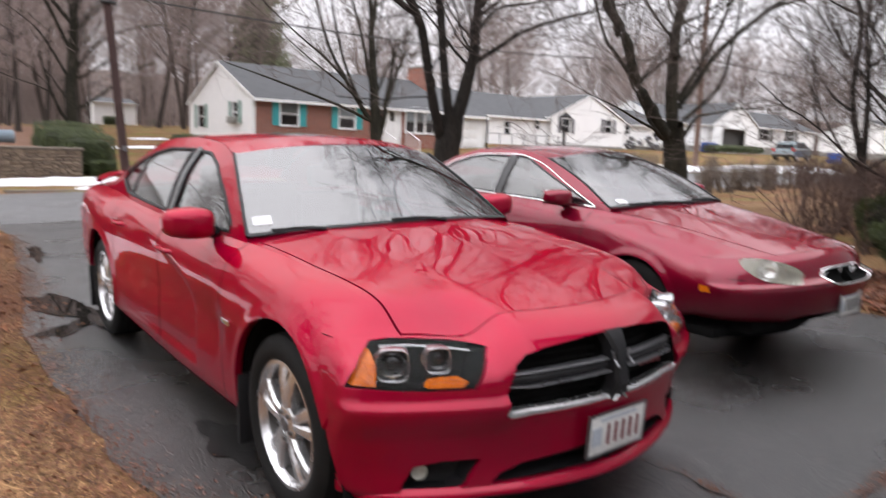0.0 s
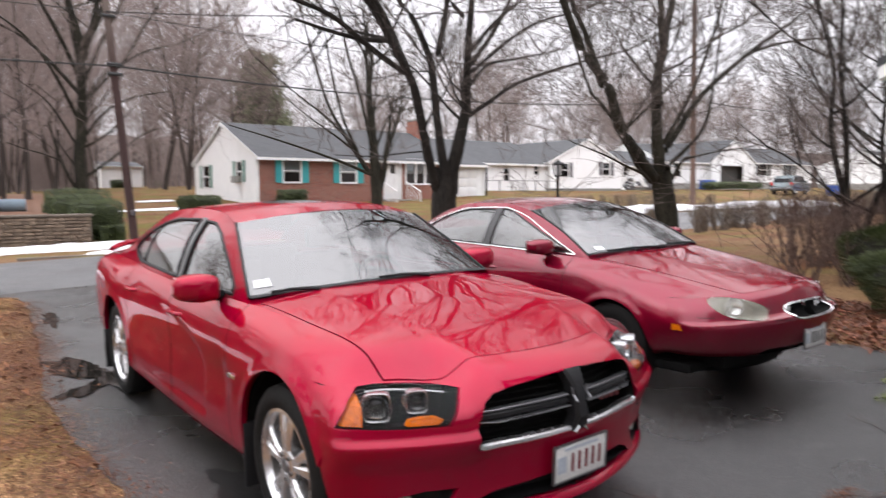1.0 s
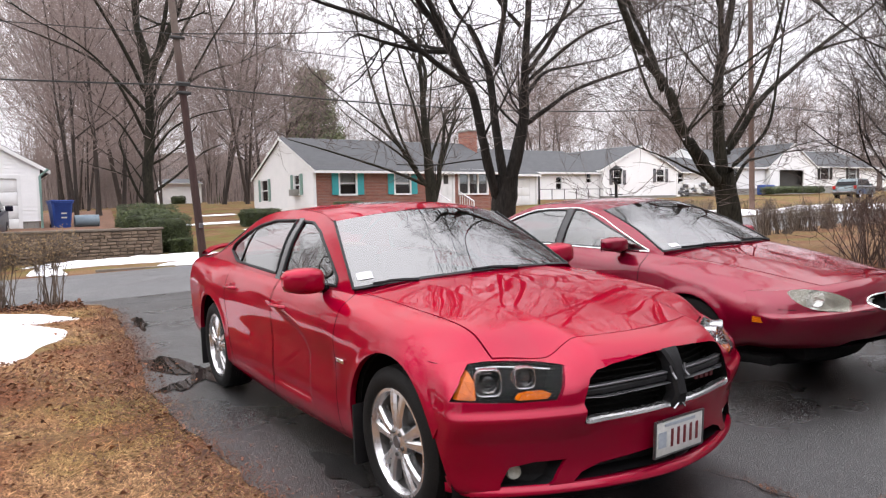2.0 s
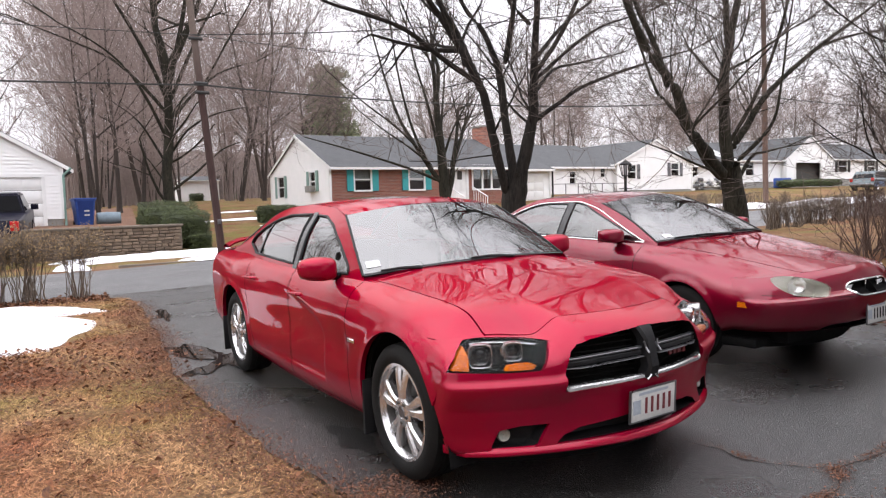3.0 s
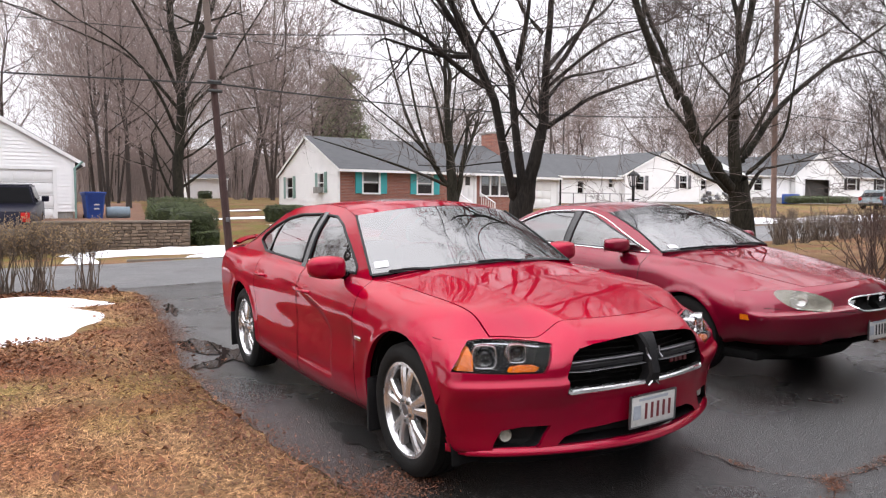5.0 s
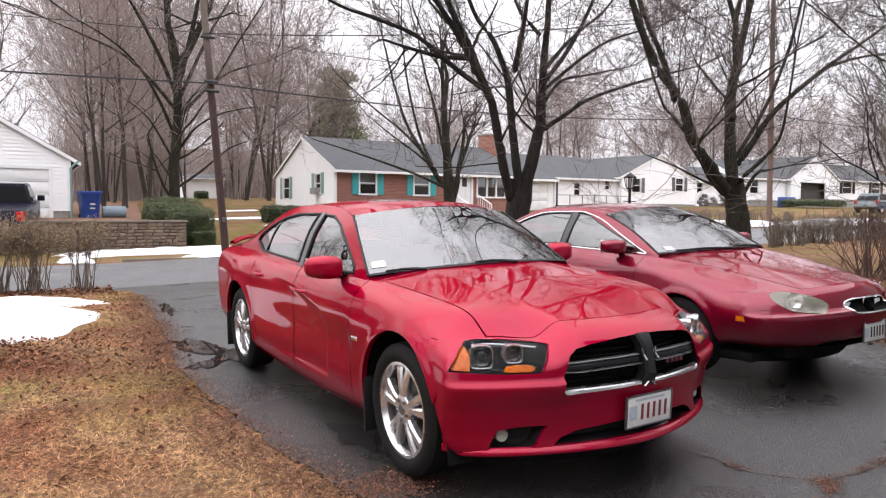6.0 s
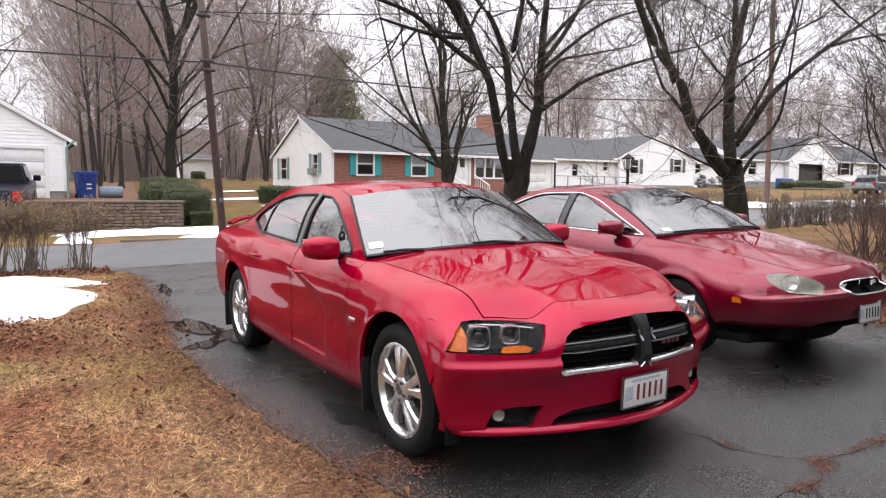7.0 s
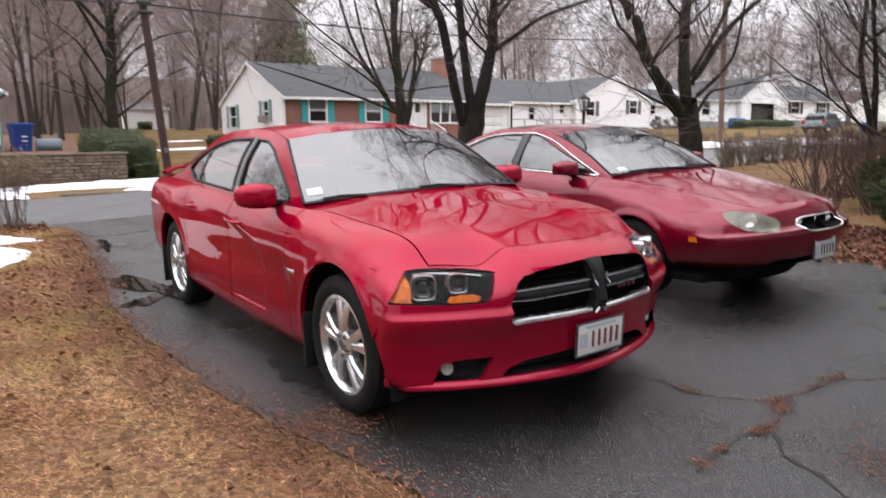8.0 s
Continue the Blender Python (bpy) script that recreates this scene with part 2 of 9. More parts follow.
def paint_mat(name, c, flake, wet=0.02, lacquer=0.70):
    """Metallic car paint under clear lacquer, with fine flake and beads of rain."""
    m = bpy.data.materials.new(name)
    m.use_nodes = True
    n, l = m.node_tree.nodes, m.node_tree.links
    p = n["Principled BSDF"]
    tc = n.new("ShaderNodeTexCoord")
    fl = n.new("ShaderNodeTexNoise")
    fl.inputs["Scale"].default_value, fl.inputs["Detail"].default_value = 900, 2
    l.new(tc.outputs["Object"], fl.inputs["Vector"])
    mix = n.new("ShaderNodeMix")
    mix.data_type = "RGBA"
    mix.inputs[6].default_value, mix.inputs[7].default_value = (*c, 1), (*flake, 1)
    l.new(fl.outputs["Fac"], mix.inputs["Factor"])
    film = n.new("ShaderNodeTexNoise")
    film.inputs["Scale"].default_value, film.inputs["Detail"].default_value = 2.2, 6
    l.new(tc.outputs["Object"], film.inputs["Vector"])
    dust = n.new("ShaderNodeMix")
    dust.data_type = "RGBA"
    dust.inputs[7].default_value = (c[0] * 0.75, c[1] + 0.002, c[2] + 0.002, 1)
    mr = n.new("ShaderNodeMapRange")
    mr.inputs["From Min"].default_value, mr.inputs["From Max"].default_value = 0.45, 0.8
    mr.inputs["To Max"].default_value = 0.5
    l.new(film.outputs["Fac"], mr.inputs["Value"])
    l.new(mr.outputs[0], dust.inputs["Factor"])
    l.new(mix.outputs[2], dust.inputs[6])
    l.new(dust.outputs[2], p.inputs["Base Color"])
    p.inputs["Metallic"].default_value, p.inputs["Roughness"].default_value = 0.55, 0.40
    p.inputs["Specular IOR Level"].default_value = 0.0
    p.inputs["Specular Tint"].default_value = (1.0, 0.08, 0.14, 1)
    p.inputs["Coat Weight"].default_value, p.inputs["Coat Roughness"].default_value = lacquer, wet
    drops = n.new("ShaderNodeTexVoronoi")
    drops.inputs["Scale"].default_value = 95
    l.new(tc.outputs["Object"], drops.inputs["Vector"])
    dr = n.new("ShaderNodeMapRange")
    dr.inputs["From Min"].default_value, dr.inputs["From Max"].default_value = 0.0, 0.22
    dr.inputs["To Min"].default_value, dr.inputs["To Max"].default_value = 1.0, 0.0
    l.new(drops.outputs["Distance"], dr.inputs["Value"])
    keep = n.new("ShaderNodeMath")
    keep.operation = "MULTIPLY"
    gt = n.new("ShaderNodeMath")
    gt.operation, gt.inputs[1].default_value = "GREATER_THAN", 0.62
    sp = n.new("ShaderNodeSeparateColor")
    l.new(drops.outputs["Color"], sp.inputs[0])
    l.new(sp.outputs[0], gt.inputs[0])
    l.new(dr.outputs[0], keep.inputs[0])
    l.new(gt.outputs[0], keep.inputs[1])
    b = n.new("ShaderNodeBump")
    b.inputs["Strength"].default_value, b.inputs["Distance"].default_value = 0.22, 0.002
    l.new(keep.outputs[0], b.inputs["Height"])
    l.new(b.outputs[0], p.inputs["Coat Normal"])
    return m


def glass_mat(name, tint=(0.75, 0.8, 0.8), rough=0.01, clear=0.75, ior=2.1):
    """A thin pane: mirror by Fresnel over a tinted clear film."""
    m = bpy.data.materials.new(name)
    m.use_nodes = True
    n, l = m.node_tree.nodes, m.node_tree.links
    n.remove(n["Principled BSDF"])
    gl = n.new("ShaderNodeBsdfGlossy")
    gl.inputs["Roughness"].default_value = rough
    gl.inputs["Color"].default_value = (1, 1, 1, 1)
    tr = n.new("ShaderNodeBsdfTransparent")
    tr.inputs["Color"].default_value = (*[c * clear for c in tint], 1)
    fr = n.new("ShaderNodeFresnel")
    fr.inputs["IOR"].default_value = ior
    mx = n.new("ShaderNodeMixShader")
    l.new(fr.outputs[0], mx.inputs["Fac"])
    l.new(tr.outputs[0], mx.inputs[1])
    l.new(gl.outputs[0], mx.inputs[2])
    l.new(mx.outputs[0], n["Material Output"].inputs["Surface"])
    return m


M_RED = paint_mat("bright_red_paint", (0.235, 0.0004, 0.018), (0.345, 0.0016, 0.030), 0.015, 0.62)
M_MAROON = paint_mat("dark_red_paint", (0.135, 0.0022, 0.014), (0.215, 0.0045, 0.026), 0.03, 1.0)
M_GLASS = glass_mat("car_glass", (0.60, 0.70, 0.68), 0.01, 0.46, 2.3)
M_PANE = glass_mat("window_glass", (0.86, 0.9, 0.92), 0.02, 0.9, 1.65)
M_TINT = surf("dark_tinted_glass", (0.003, 0.003, 0.004), (0.006, 0.006, 0.007), 0.10, 4, 60, 0.0, spec=0.10, rough_var=0.04)
M_LENS = glass_mat("lamp_lens", (0.97, 0.97, 0.97), 0.02, 0.97, 1.17)
M_BLACK = surf("black_plastic", (0.008, 0.008, 0.009), (0.016, 0.016, 0.017), 0.5, 6, 90, 0.1, spec=0.2)
M_GLOSSBLACK = surf("gloss_black_trim", (0.008, 0.008, 0.009), (0.014, 0.014, 0.015), 0.16, 4, 60, 0.0)
M_RUBBER = surf("tyre_rubber", (0.005, 0.005, 0.005), (0.011, 0.0105, 0.010), 0.75, 9, 120, 0.3, spec=0.15)
M_DARK = surf("dark_underbody", (0.005, 0.005, 0.005), (0.010, 0.010, 0.010), 0.9, 5, 40, 0.1, spec=0.08)
M_INTERIOR = surf("charcoal_upholstery", (0.02, 0.02, 0.022), (0.035, 0.035, 0.036), 0.8, 6, 120, 0.2)
M_GREYCLOTH = surf("grey_upholstery", (0.10, 0.10, 0.10), (0.16, 0.155, 0.15), 0.85, 6, 120, 0.2)
M_ALLOY = surf("silver_alloy", (0.62, 0.62, 0.63), (0.72, 0.72, 0.73), 0.26, 5, 80, 0.03, metal=0.9)
M_CHROME = surf("chrome", (0.78, 0.79, 0.80), (0.85, 0.86, 0.87), 0.08, 4, 60, 0.0, metal=1.0, rough_var=0.03)
M_SATIN = surf("satin_grey_trim", (0.15, 0.15, 0.16), (0.22, 0.22, 0.23), 0.3, 5, 60, 0.0, metal=0.8)
M_STEEL = surf("brake_steel", (0.09, 0.088, 0.085), (0.16, 0.155, 0.15), 0.5, 12, 90, 0.1, metal=0.9)
M_AMBER = surf("amber_lens", (0.20, 0.032, 0.001), (0.66, 0.16, 0.003), 0.2, 30, 140, 0.3, spec=0.3)
M_HAZE = surf("hazed_lamp_plastic", (0.22, 0.22, 0.19), (0.36, 0.355, 0.31), 0.25, 8, 60, 0.05, coat=0.6)
M_HAZELENS = surf("yellowed_lamp_cover", (0.33, 0.31, 0.25), (0.46, 0.44, 0.36), 0.2, 8, 60, 0.0, coat=0.8)
M_HAZELENS.node_tree.nodes["Principled BSDF"].inputs["Alpha"].default_value = 0.36
M_LAMPGREY = surf("grey_lamp_reflector", (0.26, 0.26, 0.27), (0.54, 0.54, 0.55), 0.22, 30, 90, 0.1, metal=0.9)
M_REFLECTOR = surf("lamp_reflector", (0.70, 0.71, 0.72), (0.85, 0.86, 0.87), 0.12, 8, 40, 0.1, metal=1.0)
M_PLATE = surf("plate_white", (0.48, 0.49, 0.47), (0.62, 0.62, 0.60), 0.4, 9, 80, 0.05)
M_PLATERED = surf("plate_red", (0.11, 0.014, 0.018), (0.16, 0.02, 0.026), 0.5, 9, 80, 0.0)
M_PLATEBLUE = surf("plate_grey_blue", (0.30, 0.34, 0.40), (0.40, 0.44, 0.48), 0.5, 9, 80, 0.0)
M_STICKER = surf("white_sticker", (0.46, 0.46, 0.48), (0.66, 0.66, 0.67), 0.5, 30, 90, 0.0)
M_BARK = surf("wet_grey_bark", (0.007, 0.006, 0.0052), (0.032, 0.027, 0.023), 0.85, 4, 26, 1.0, stretch=(1, 1, 0.25), bump_dist=0.03, spec=0.2)
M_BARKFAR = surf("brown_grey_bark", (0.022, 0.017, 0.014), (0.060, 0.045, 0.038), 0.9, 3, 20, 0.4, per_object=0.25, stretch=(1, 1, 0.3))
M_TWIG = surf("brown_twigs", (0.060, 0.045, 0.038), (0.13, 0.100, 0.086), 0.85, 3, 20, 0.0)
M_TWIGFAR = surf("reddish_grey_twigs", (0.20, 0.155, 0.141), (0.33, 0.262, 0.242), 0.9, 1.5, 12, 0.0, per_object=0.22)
M_MOSS = surf("mossy_bark", (0.008, 0.0072, 0.0055), (0.044, 0.040, 0.029), 0.9, 5, 30, 0.9, stretch=(1, 1, 0.3), bump_dist=0.02, spec=0.2)
M_EVERGREEN = surf("dark_yew_needles", (0.013, 0.021, 0.005), (0.062, 0.082, 0.017), 0.7, 4, 30, 0.2, island=0.45)
M_PINE = surf("pine_needles", (0.075, 0.095, 0.045), (0.16, 0.17, 0.085), 0.75, 3, 30, 0.0, island=0.4)
M_LEAF = surf("brown_dead_leaves", (0.070, 0.026, 0.012), (0.245, 0.105, 0.048), 0.75, 12, 60, 0.2, island=0.55)
M_SNOW = surf("old_snow", (0.72, 0.74, 0.78), (0.88, 0.89, 0.92), 0.7, 5, 45, 0.6, bump_dist=0.03)
M_SIDING = surf("white_vinyl_siding", (0.80, 0.81, 0.81), (0.88, 0.88, 0.88), 0.5, 2, 30, 0.05)
M_WHITE = surf("white_trim_paint", (0.74, 0.75, 0.75), (0.84, 0.84, 0.83), 0.45, 3, 40, 0.05)
M_OFFWHITE = surf("dull_white_shingle", (0.46, 0.47, 0.485), (0.58, 0.59, 0.60), 0.6, 3, 60, 0.2)
M_TEAL = surf("turquoise_shutter_paint", (0.03, 0.30, 0.32), (0.05, 0.38, 0.40), 0.5, 4, 40, 0.05)
M_GREENTRIM = surf("grey_green_trim", (0.16, 0.28, 0.25), (0.22, 0.34, 0.30), 0.5, 4, 40, 0.05)
M_ROOF = surf("grey_asphalt_shingles", (0.040, 0.042, 0.046), (0.075, 0.077, 0.081), 0.9, 2, 24, 0.5, stretch=(1, 1, 3))
M_CONCRETE = surf("grey_concrete", (0.22, 0.215, 0.20), (0.34, 0.33, 0.31), 0.85, 3, 30, 0.3)


def pole_mat():
    """Pole wood: dark reddish creosote below, bleached grey above."""
    m = surf("weathered_pole_wood_two_tone", (0.028, 0.013, 0.012), (0.066, 0.034, 0.030), 0.85, 2, 30, 0.5, stretch=(1, 1, 0.15))
    n, l = m.node_tree.nodes, m.node_tree.links
    p = n["Principled BSDF"]
    old = p.inputs["Base Color"].links[0].from_socket
    tc = n.new("ShaderNodeTexCoord")
    sp = n.new("ShaderNodeSeparateXYZ")
    l.new(tc.outputs["Object"], sp.inputs[0])
    nz = n.new("ShaderNodeTexNoise")
    nz.inputs["Scale"].default_value = 6
    mp = n.new("ShaderNodeMapping")
    mp.inputs["Scale"].default_value = (1, 1, 0.12)
    l.new(tc.outputs["Object"], mp.inputs["Vector"])
    l.new(mp.outputs[0], nz.inputs["Vector"])
    ad = n.new("ShaderNodeMath")
    ad.operation, ad.inputs[1].default_value = "MULTIPLY_ADD", 1.6
    l.new(nz.outputs["Fac"], ad.inputs[0])
    l.new(sp.outputs["Z"], ad.inputs[2])
    mr = n.new("ShaderNodeMapRange")
    mr.inputs["From Min"].default_value, mr.inputs["From Max"].default_value = 5.6, 7.4
    l.new(ad.outputs[0], mr.inputs["Value"])
    mx = n.new("ShaderNodeMix")
    mx.data_type = "RGBA"
    mx.inputs[7].default_value = (0.15, 0.115, 0.098, 1)
    l.new(mr.outputs[0], mx.inputs["Factor"])
    l.new(old, mx.inputs[6])
    l.new(mx.outputs[2], p.inputs["Base Color"])
    return m


M_WOODPOLE = pole_mat()
M_POLE_LIGHT = surf("pale_pole_wood", (0.11, 0.065, 0.050), (0.18, 0.115, 0.090), 0.85, 2, 30, 0.4, stretch=(1, 1, 0.15))
M_CABLE = surf("black_cable", (0.02, 0.02, 0.02), (0.04, 0.04, 0.04), 0.6, 3, 30, 0.0)
M_BIN = surf("blue_bin_plastic", (0.012, 0.045, 0.22), (0.02, 0.07, 0.30), 0.5, 4, 30, 0.1)
M_BARREL = surf("faded_blue_barrel", (0.13, 0.18, 0.22), (0.20, 0.26, 0.30), 0.6, 4, 30, 0.1)
M_TRUCK = surf("black_truck_paint", (0.006, 0.006, 0.014), (0.012, 0.012, 0.024), 0.35, 3, 60, 0.0, coat=0.10, spec=0.10)
M_VAN = surf("dark_teal_estate_paint", (0.05, 0.075, 0.085), (0.08, 0.11, 0.12), 0.3, 3, 60, 0.0, metal=0.3, coat=0.8)
M_TAIL = surf("red_tail_lens", (0.35, 0.01, 0.01), (0.5, 0.02, 0.02), 0.2, 9, 80, 0.0)
M_BRICKPIECE = surf("red_brick", (0.20, 0.075, 0.05), (0.33, 0.13, 0.09), 0.85, 9, 60, 0.4, per_object=0.25)
M_STONE = surf("tan_field_stone", (0.105, 0.075, 0.054), (0.22, 0.165, 0.120), 0.85, 6, 40, 0.6, per_object=0.3)
M_MORTAR = surf("grey_mortar", (0.115, 0.094, 0.074), (0.19, 0.158, 0.128), 0.9, 6, 60, 0.4)
M_CURTAIN = surf("pale_curtain", (0.55, 0.54, 0.50), (0.66, 0.65, 0.60), 0.9, 3, 40, 0.1)
M_ROOMDARK = surf("dim_room_wall", (0.05, 0.048, 0.045), (0.08, 0.076, 0.07), 0.9, 2, 20, 0.1)


def brick_wall_mat():
    m = surf("red_brick_wall", (0.19, 0.07, 0.045), (0.32, 0.12, 0.085), 0.85, 4, 50, 0.2)
    n, l = m.node_tree.nodes, m.node_tree.links
    p = n["Principled BSDF"]
    tc = n.new("ShaderNodeTexCoord")
    mp = n.new("ShaderNodeMapping")
    mp.inputs["Rotation"].default_value = (radians(90), 0, 0)
    l.new(tc.outputs["Object"], mp.inputs["Vector"])
    b = n.new("ShaderNodeTexBrick")
    b.inputs["Scale"].default_value = 1.0
    b.inputs["Brick Width"].default_value, b.inputs["Row Height"].default_value, b.inputs["Mortar Size"].default_value = 0.21, 0.075, 0.006
    b.inputs["Color1"].default_value, b.inputs["Color2"].default_value, b.inputs["Mortar"].default_value = (0.30, 0.105, 0.07, 1), (0.19, 0.065, 0.045, 1), (0.32, 0.28, 0.25, 1)
    l.new(mp.outputs[0], b.inputs["Vector"])
    l.new(b.outputs["Color"], p.inputs["Base Color"])
    return m


M_BRICK = brick_wall_mat()


def asphalt_mat(name, c1, c2, wet_lo, wet_hi, speck=0.5, stain=0.5, gloss=0.5):
    """Damp asphalt: pale chips of stone, large stains and uneven gloss."""
    m = bpy.data.materials.new(name)
    m.use_nodes = True
    n, l = m.node_tree.nodes, m.node_tree.links
    p = n["Principled BSDF"]
    tc = n.new("ShaderNodeTexCoord")
    big, mid, chips = n.new("ShaderNodeTexNoise"), n.new("ShaderNodeTexNoise"), n.new("ShaderNodeTexVoronoi")
    big.inputs["Scale"].default_value, big.inputs["Detail"].default_value = 0.7, 6
    mid.inputs["Scale"].default_value, mid.inputs["Detail"].default_value = 22, 6
    chips.inputs["Scale"].default_value = 120
    for t in (big, mid, chips):
        l.new(tc.outputs["Object"], t.inputs["Vector"])
    mix = n.new("ShaderNodeMix")
    mix.data_type = "RGBA"
    mix.inputs[6].default_value, mix.inputs[7].default_value = (*c1, 1), (*c2, 1)
    mr = n.new("ShaderNodeMapRange")
    mr.inputs["From Min"].default_value, mr.inputs["From Max"].default_value = 0.35, 0.65
    l.new(mid.outputs["Fac"], mr.inputs["Value"])
    l.new(mr.outputs[0], mix.inputs["Factor"])
    sp = n.new("ShaderNodeSeparateColor")
    l.new(chips.outputs["Color"], sp.inputs[0])
    pale = n.new("ShaderNodeMapRange")
    pale.inputs["From Min"].default_value, pale.inputs["From Max"].default_value = 0.80, 1.0
    pale.inputs["To Max"].default_value = speck
    l.new(sp.outputs[0], pale.inputs["Value"])
    mix2 = n.new("ShaderNodeMix")
    mix2.data_type = "RGBA"
    mix2.inputs[7].default_value = (0.30, 0.29, 0.28, 1)
    l.new(pale.outputs[0], mix2.inputs["Factor"])
    l.new(mix.outputs[2], mix2.inputs[6])
    mix3 = n.new("ShaderNodeMix")
    mix3.data_type = "RGBA"
    mix3.blend_type = "MULTIPLY"
    st = n.new("ShaderNodeMapRange")
    st.inputs["From Min"].default_value, st.inputs["From Max"].default_value = 0.42, 0.66
    st.inputs["To Max"].default_value = stain
    l.new(big.outputs["Fac"], st.inputs["Value"])
    l.new(st.outputs[0], mix3.inputs["Factor"])
    mix3.inputs[7].default_value = (0.45, 0.44, 0.43, 1)
    l.new(mix2.outputs[2], mix3.inputs[6])
    l.new(mix3.outputs[2], p.inputs["Base Color"])
    p.inputs["Specular IOR Level"].default_value = gloss
    rr = n.new("ShaderNodeMapRange")
    rr.inputs["From Min"].default_value, rr.inputs["From Max"].default_value = 0.35, 0.65
    rr.inputs["To Min"].default_value, rr.inputs["To Max"].default_value = wet_hi, wet_lo
    l.new(big.outputs["Fac"], rr.inputs["Value"])
    l.new(rr.outputs[0], p.inputs["Roughness"])
    b = n.new("ShaderNodeBump")
    b.inputs["Strength"].default_value, b.inputs["Distance"].default_value = 0.6, 0.007
    l.new(chips.outputs["Distance"], b.inputs["Height"])
    l.new(b.outputs[0], p.inputs["Normal"])
    return m


M_DRIVE = asphalt_mat("damp_driveway_asphalt", (0.0045, 0.0043, 0.0042), (0.016, 0.0153, 0.0149), 0.22, 0.40, 0.30, gloss=0.90)
M_ROAD = asphalt_mat("worn_street_asphalt", (0.075, 0.075, 0.078), (0.11, 0.109, 0.109), 0.5, 0.8, 0.3, 0.25)
M_CRACK = surf("dark_crack", (0.010, 0.010, 0.010), (0.034, 0.030, 0.027), 0.9, 20, 90, 0.3)


def water_mat():
    m = bpy.data.materials.new("puddle_water")
    m.use_nodes = True
    p = m.node_tree.nodes["Principled BSDF"]
    p.inputs["Base Color"].default_value = (0.012, 0.011, 0.010, 1)
    p.inputs["Roughness"].default_value, p.inputs["IOR"].default_value = 0.02, 1.45
    n, l = m.node_tree.nodes, m.node_tree.links
    t = n.new("ShaderNodeTexNoise")
    t.inputs["Scale"].default_value = 9
    b = n.new("ShaderNodeBump")
    b.inputs["Strength"].default_value, b.inputs["Distance"].default_value = 0.012, 0.004
    l.new(t.outputs["Fac"], b.inputs["Height"])
    l.new(b.outputs[0], p.inputs["Normal"])
    return m


M_WATER = water_mat()
M_DAMP = surf("damp_dark_asphalt", (0.009, 0.009, 0.009), (0.028, 0.0275, 0.027), 0.35, 4, 110, 0.3, spec=0.3)


def lawn_mat(name="winter_lawn", gain=1.0, island=0.0):
    """Winter turf: straw, some green, bare brown earth and rotting leaves, each in its own patches."""
    m = bpy.data.materials.new(name)
    m.use_nodes = True
    n, l = m.node_tree.nodes, m.node_tree.links
    p = n["Principled BSDF"]
    tc = n.new("ShaderNodeTexCoord")

    def nz(s, d=6):
        t = n.new("ShaderNodeTexNoise")
        t.inputs["Scale"].default_value, t.inputs["Detail"].default_value = s, d
        l.new(tc.outputs["Object"], t.inputs["Vector"])
        return t.outputs["Fac"]

    def mixed(a, b, fac, lo, hi):
        mr = n.new("ShaderNodeMapRange")
        mr.inputs["From Min"].default_value, mr.inputs["From Max"].default_value = lo, hi
        l.new(fac, mr.inputs["Value"])
        x = n.new("ShaderNodeMix")
        x.data_type = "RGBA"
        l.new(mr.outputs[0], x.inputs["Factor"])
        for i, c in ((6, a), (7, b)):
            if isinstance(c, tuple):
                x.inputs[i].default_value = (*c, 1)
            else:
                l.new(c, x.inputs[i])
        return x.outputs[2]

    straw = mixed((0.092, 0.052, 0.027), (0.254, 0.152, 0.076), nz(24), 0.35, 0.65)
    green = mixed((0.075, 0.066, 0.018), (0.170, 0.140, 0.040), nz(30), 0.35, 0.65)
    earth = mixed((0.076, 0.031, 0.017), (0.200, 0.086, 0.046), nz(34), 0.35, 0.65)
    # the turf across the street is greener
    far = n.new("ShaderNodeMapRange")
    far.inputs["From Min"].default_value, far.inputs["From Max"].default_value = 12.0, 15.0
    far.inputs["To Max"].default_value = 0.13
    sep = n.new("ShaderNodeSeparateXYZ")
    l.new(tc.outputs["Object"], sep.inputs[0])
    l.new(sep.outputs["Y"], far.inputs["Value"])
    more = n.new("ShaderNodeMath")
    l.new(far.outputs[0], more.inputs[0])
    l.new(nz(0.55, 4), more.inputs[1])
    c = mixed(straw, green, more.outputs[0], 0.50, 0.72)
    c = mixed(c, earth, nz(0.9, 7), 0.46, 0.68)
    if island:
        hs = n.new("ShaderNodeHueSaturation")
        mr = n.new("ShaderNodeMapRange")
        mr.inputs["To Min"].default_value, mr.inputs["To Max"].default_value = gain * (1 - island), gain * (1 + island)
        l.new(n.new("ShaderNodeNewGeometry").outputs["Random Per Island"], mr.inputs["Value"])
        l.new(mr.outputs[0], hs.inputs["Value"])
        l.new(c, hs.inputs["Color"])
        c = hs.outputs[0]
    l.new(c, p.inputs["Base Color"])
    p.inputs["Roughness"].default_value, p.inputs["Specular IOR Level"].default_value = 0.95, 0.15
    b = n.new("ShaderNodeBump")
    b.inputs["Strength"].default_value, b.inputs["Distance"].default_value = 0.8, 0.03
    l.new(nz(28), b.inputs["Height"])
    l.new(b.outputs[0], p.inputs["Normal"])
    return m


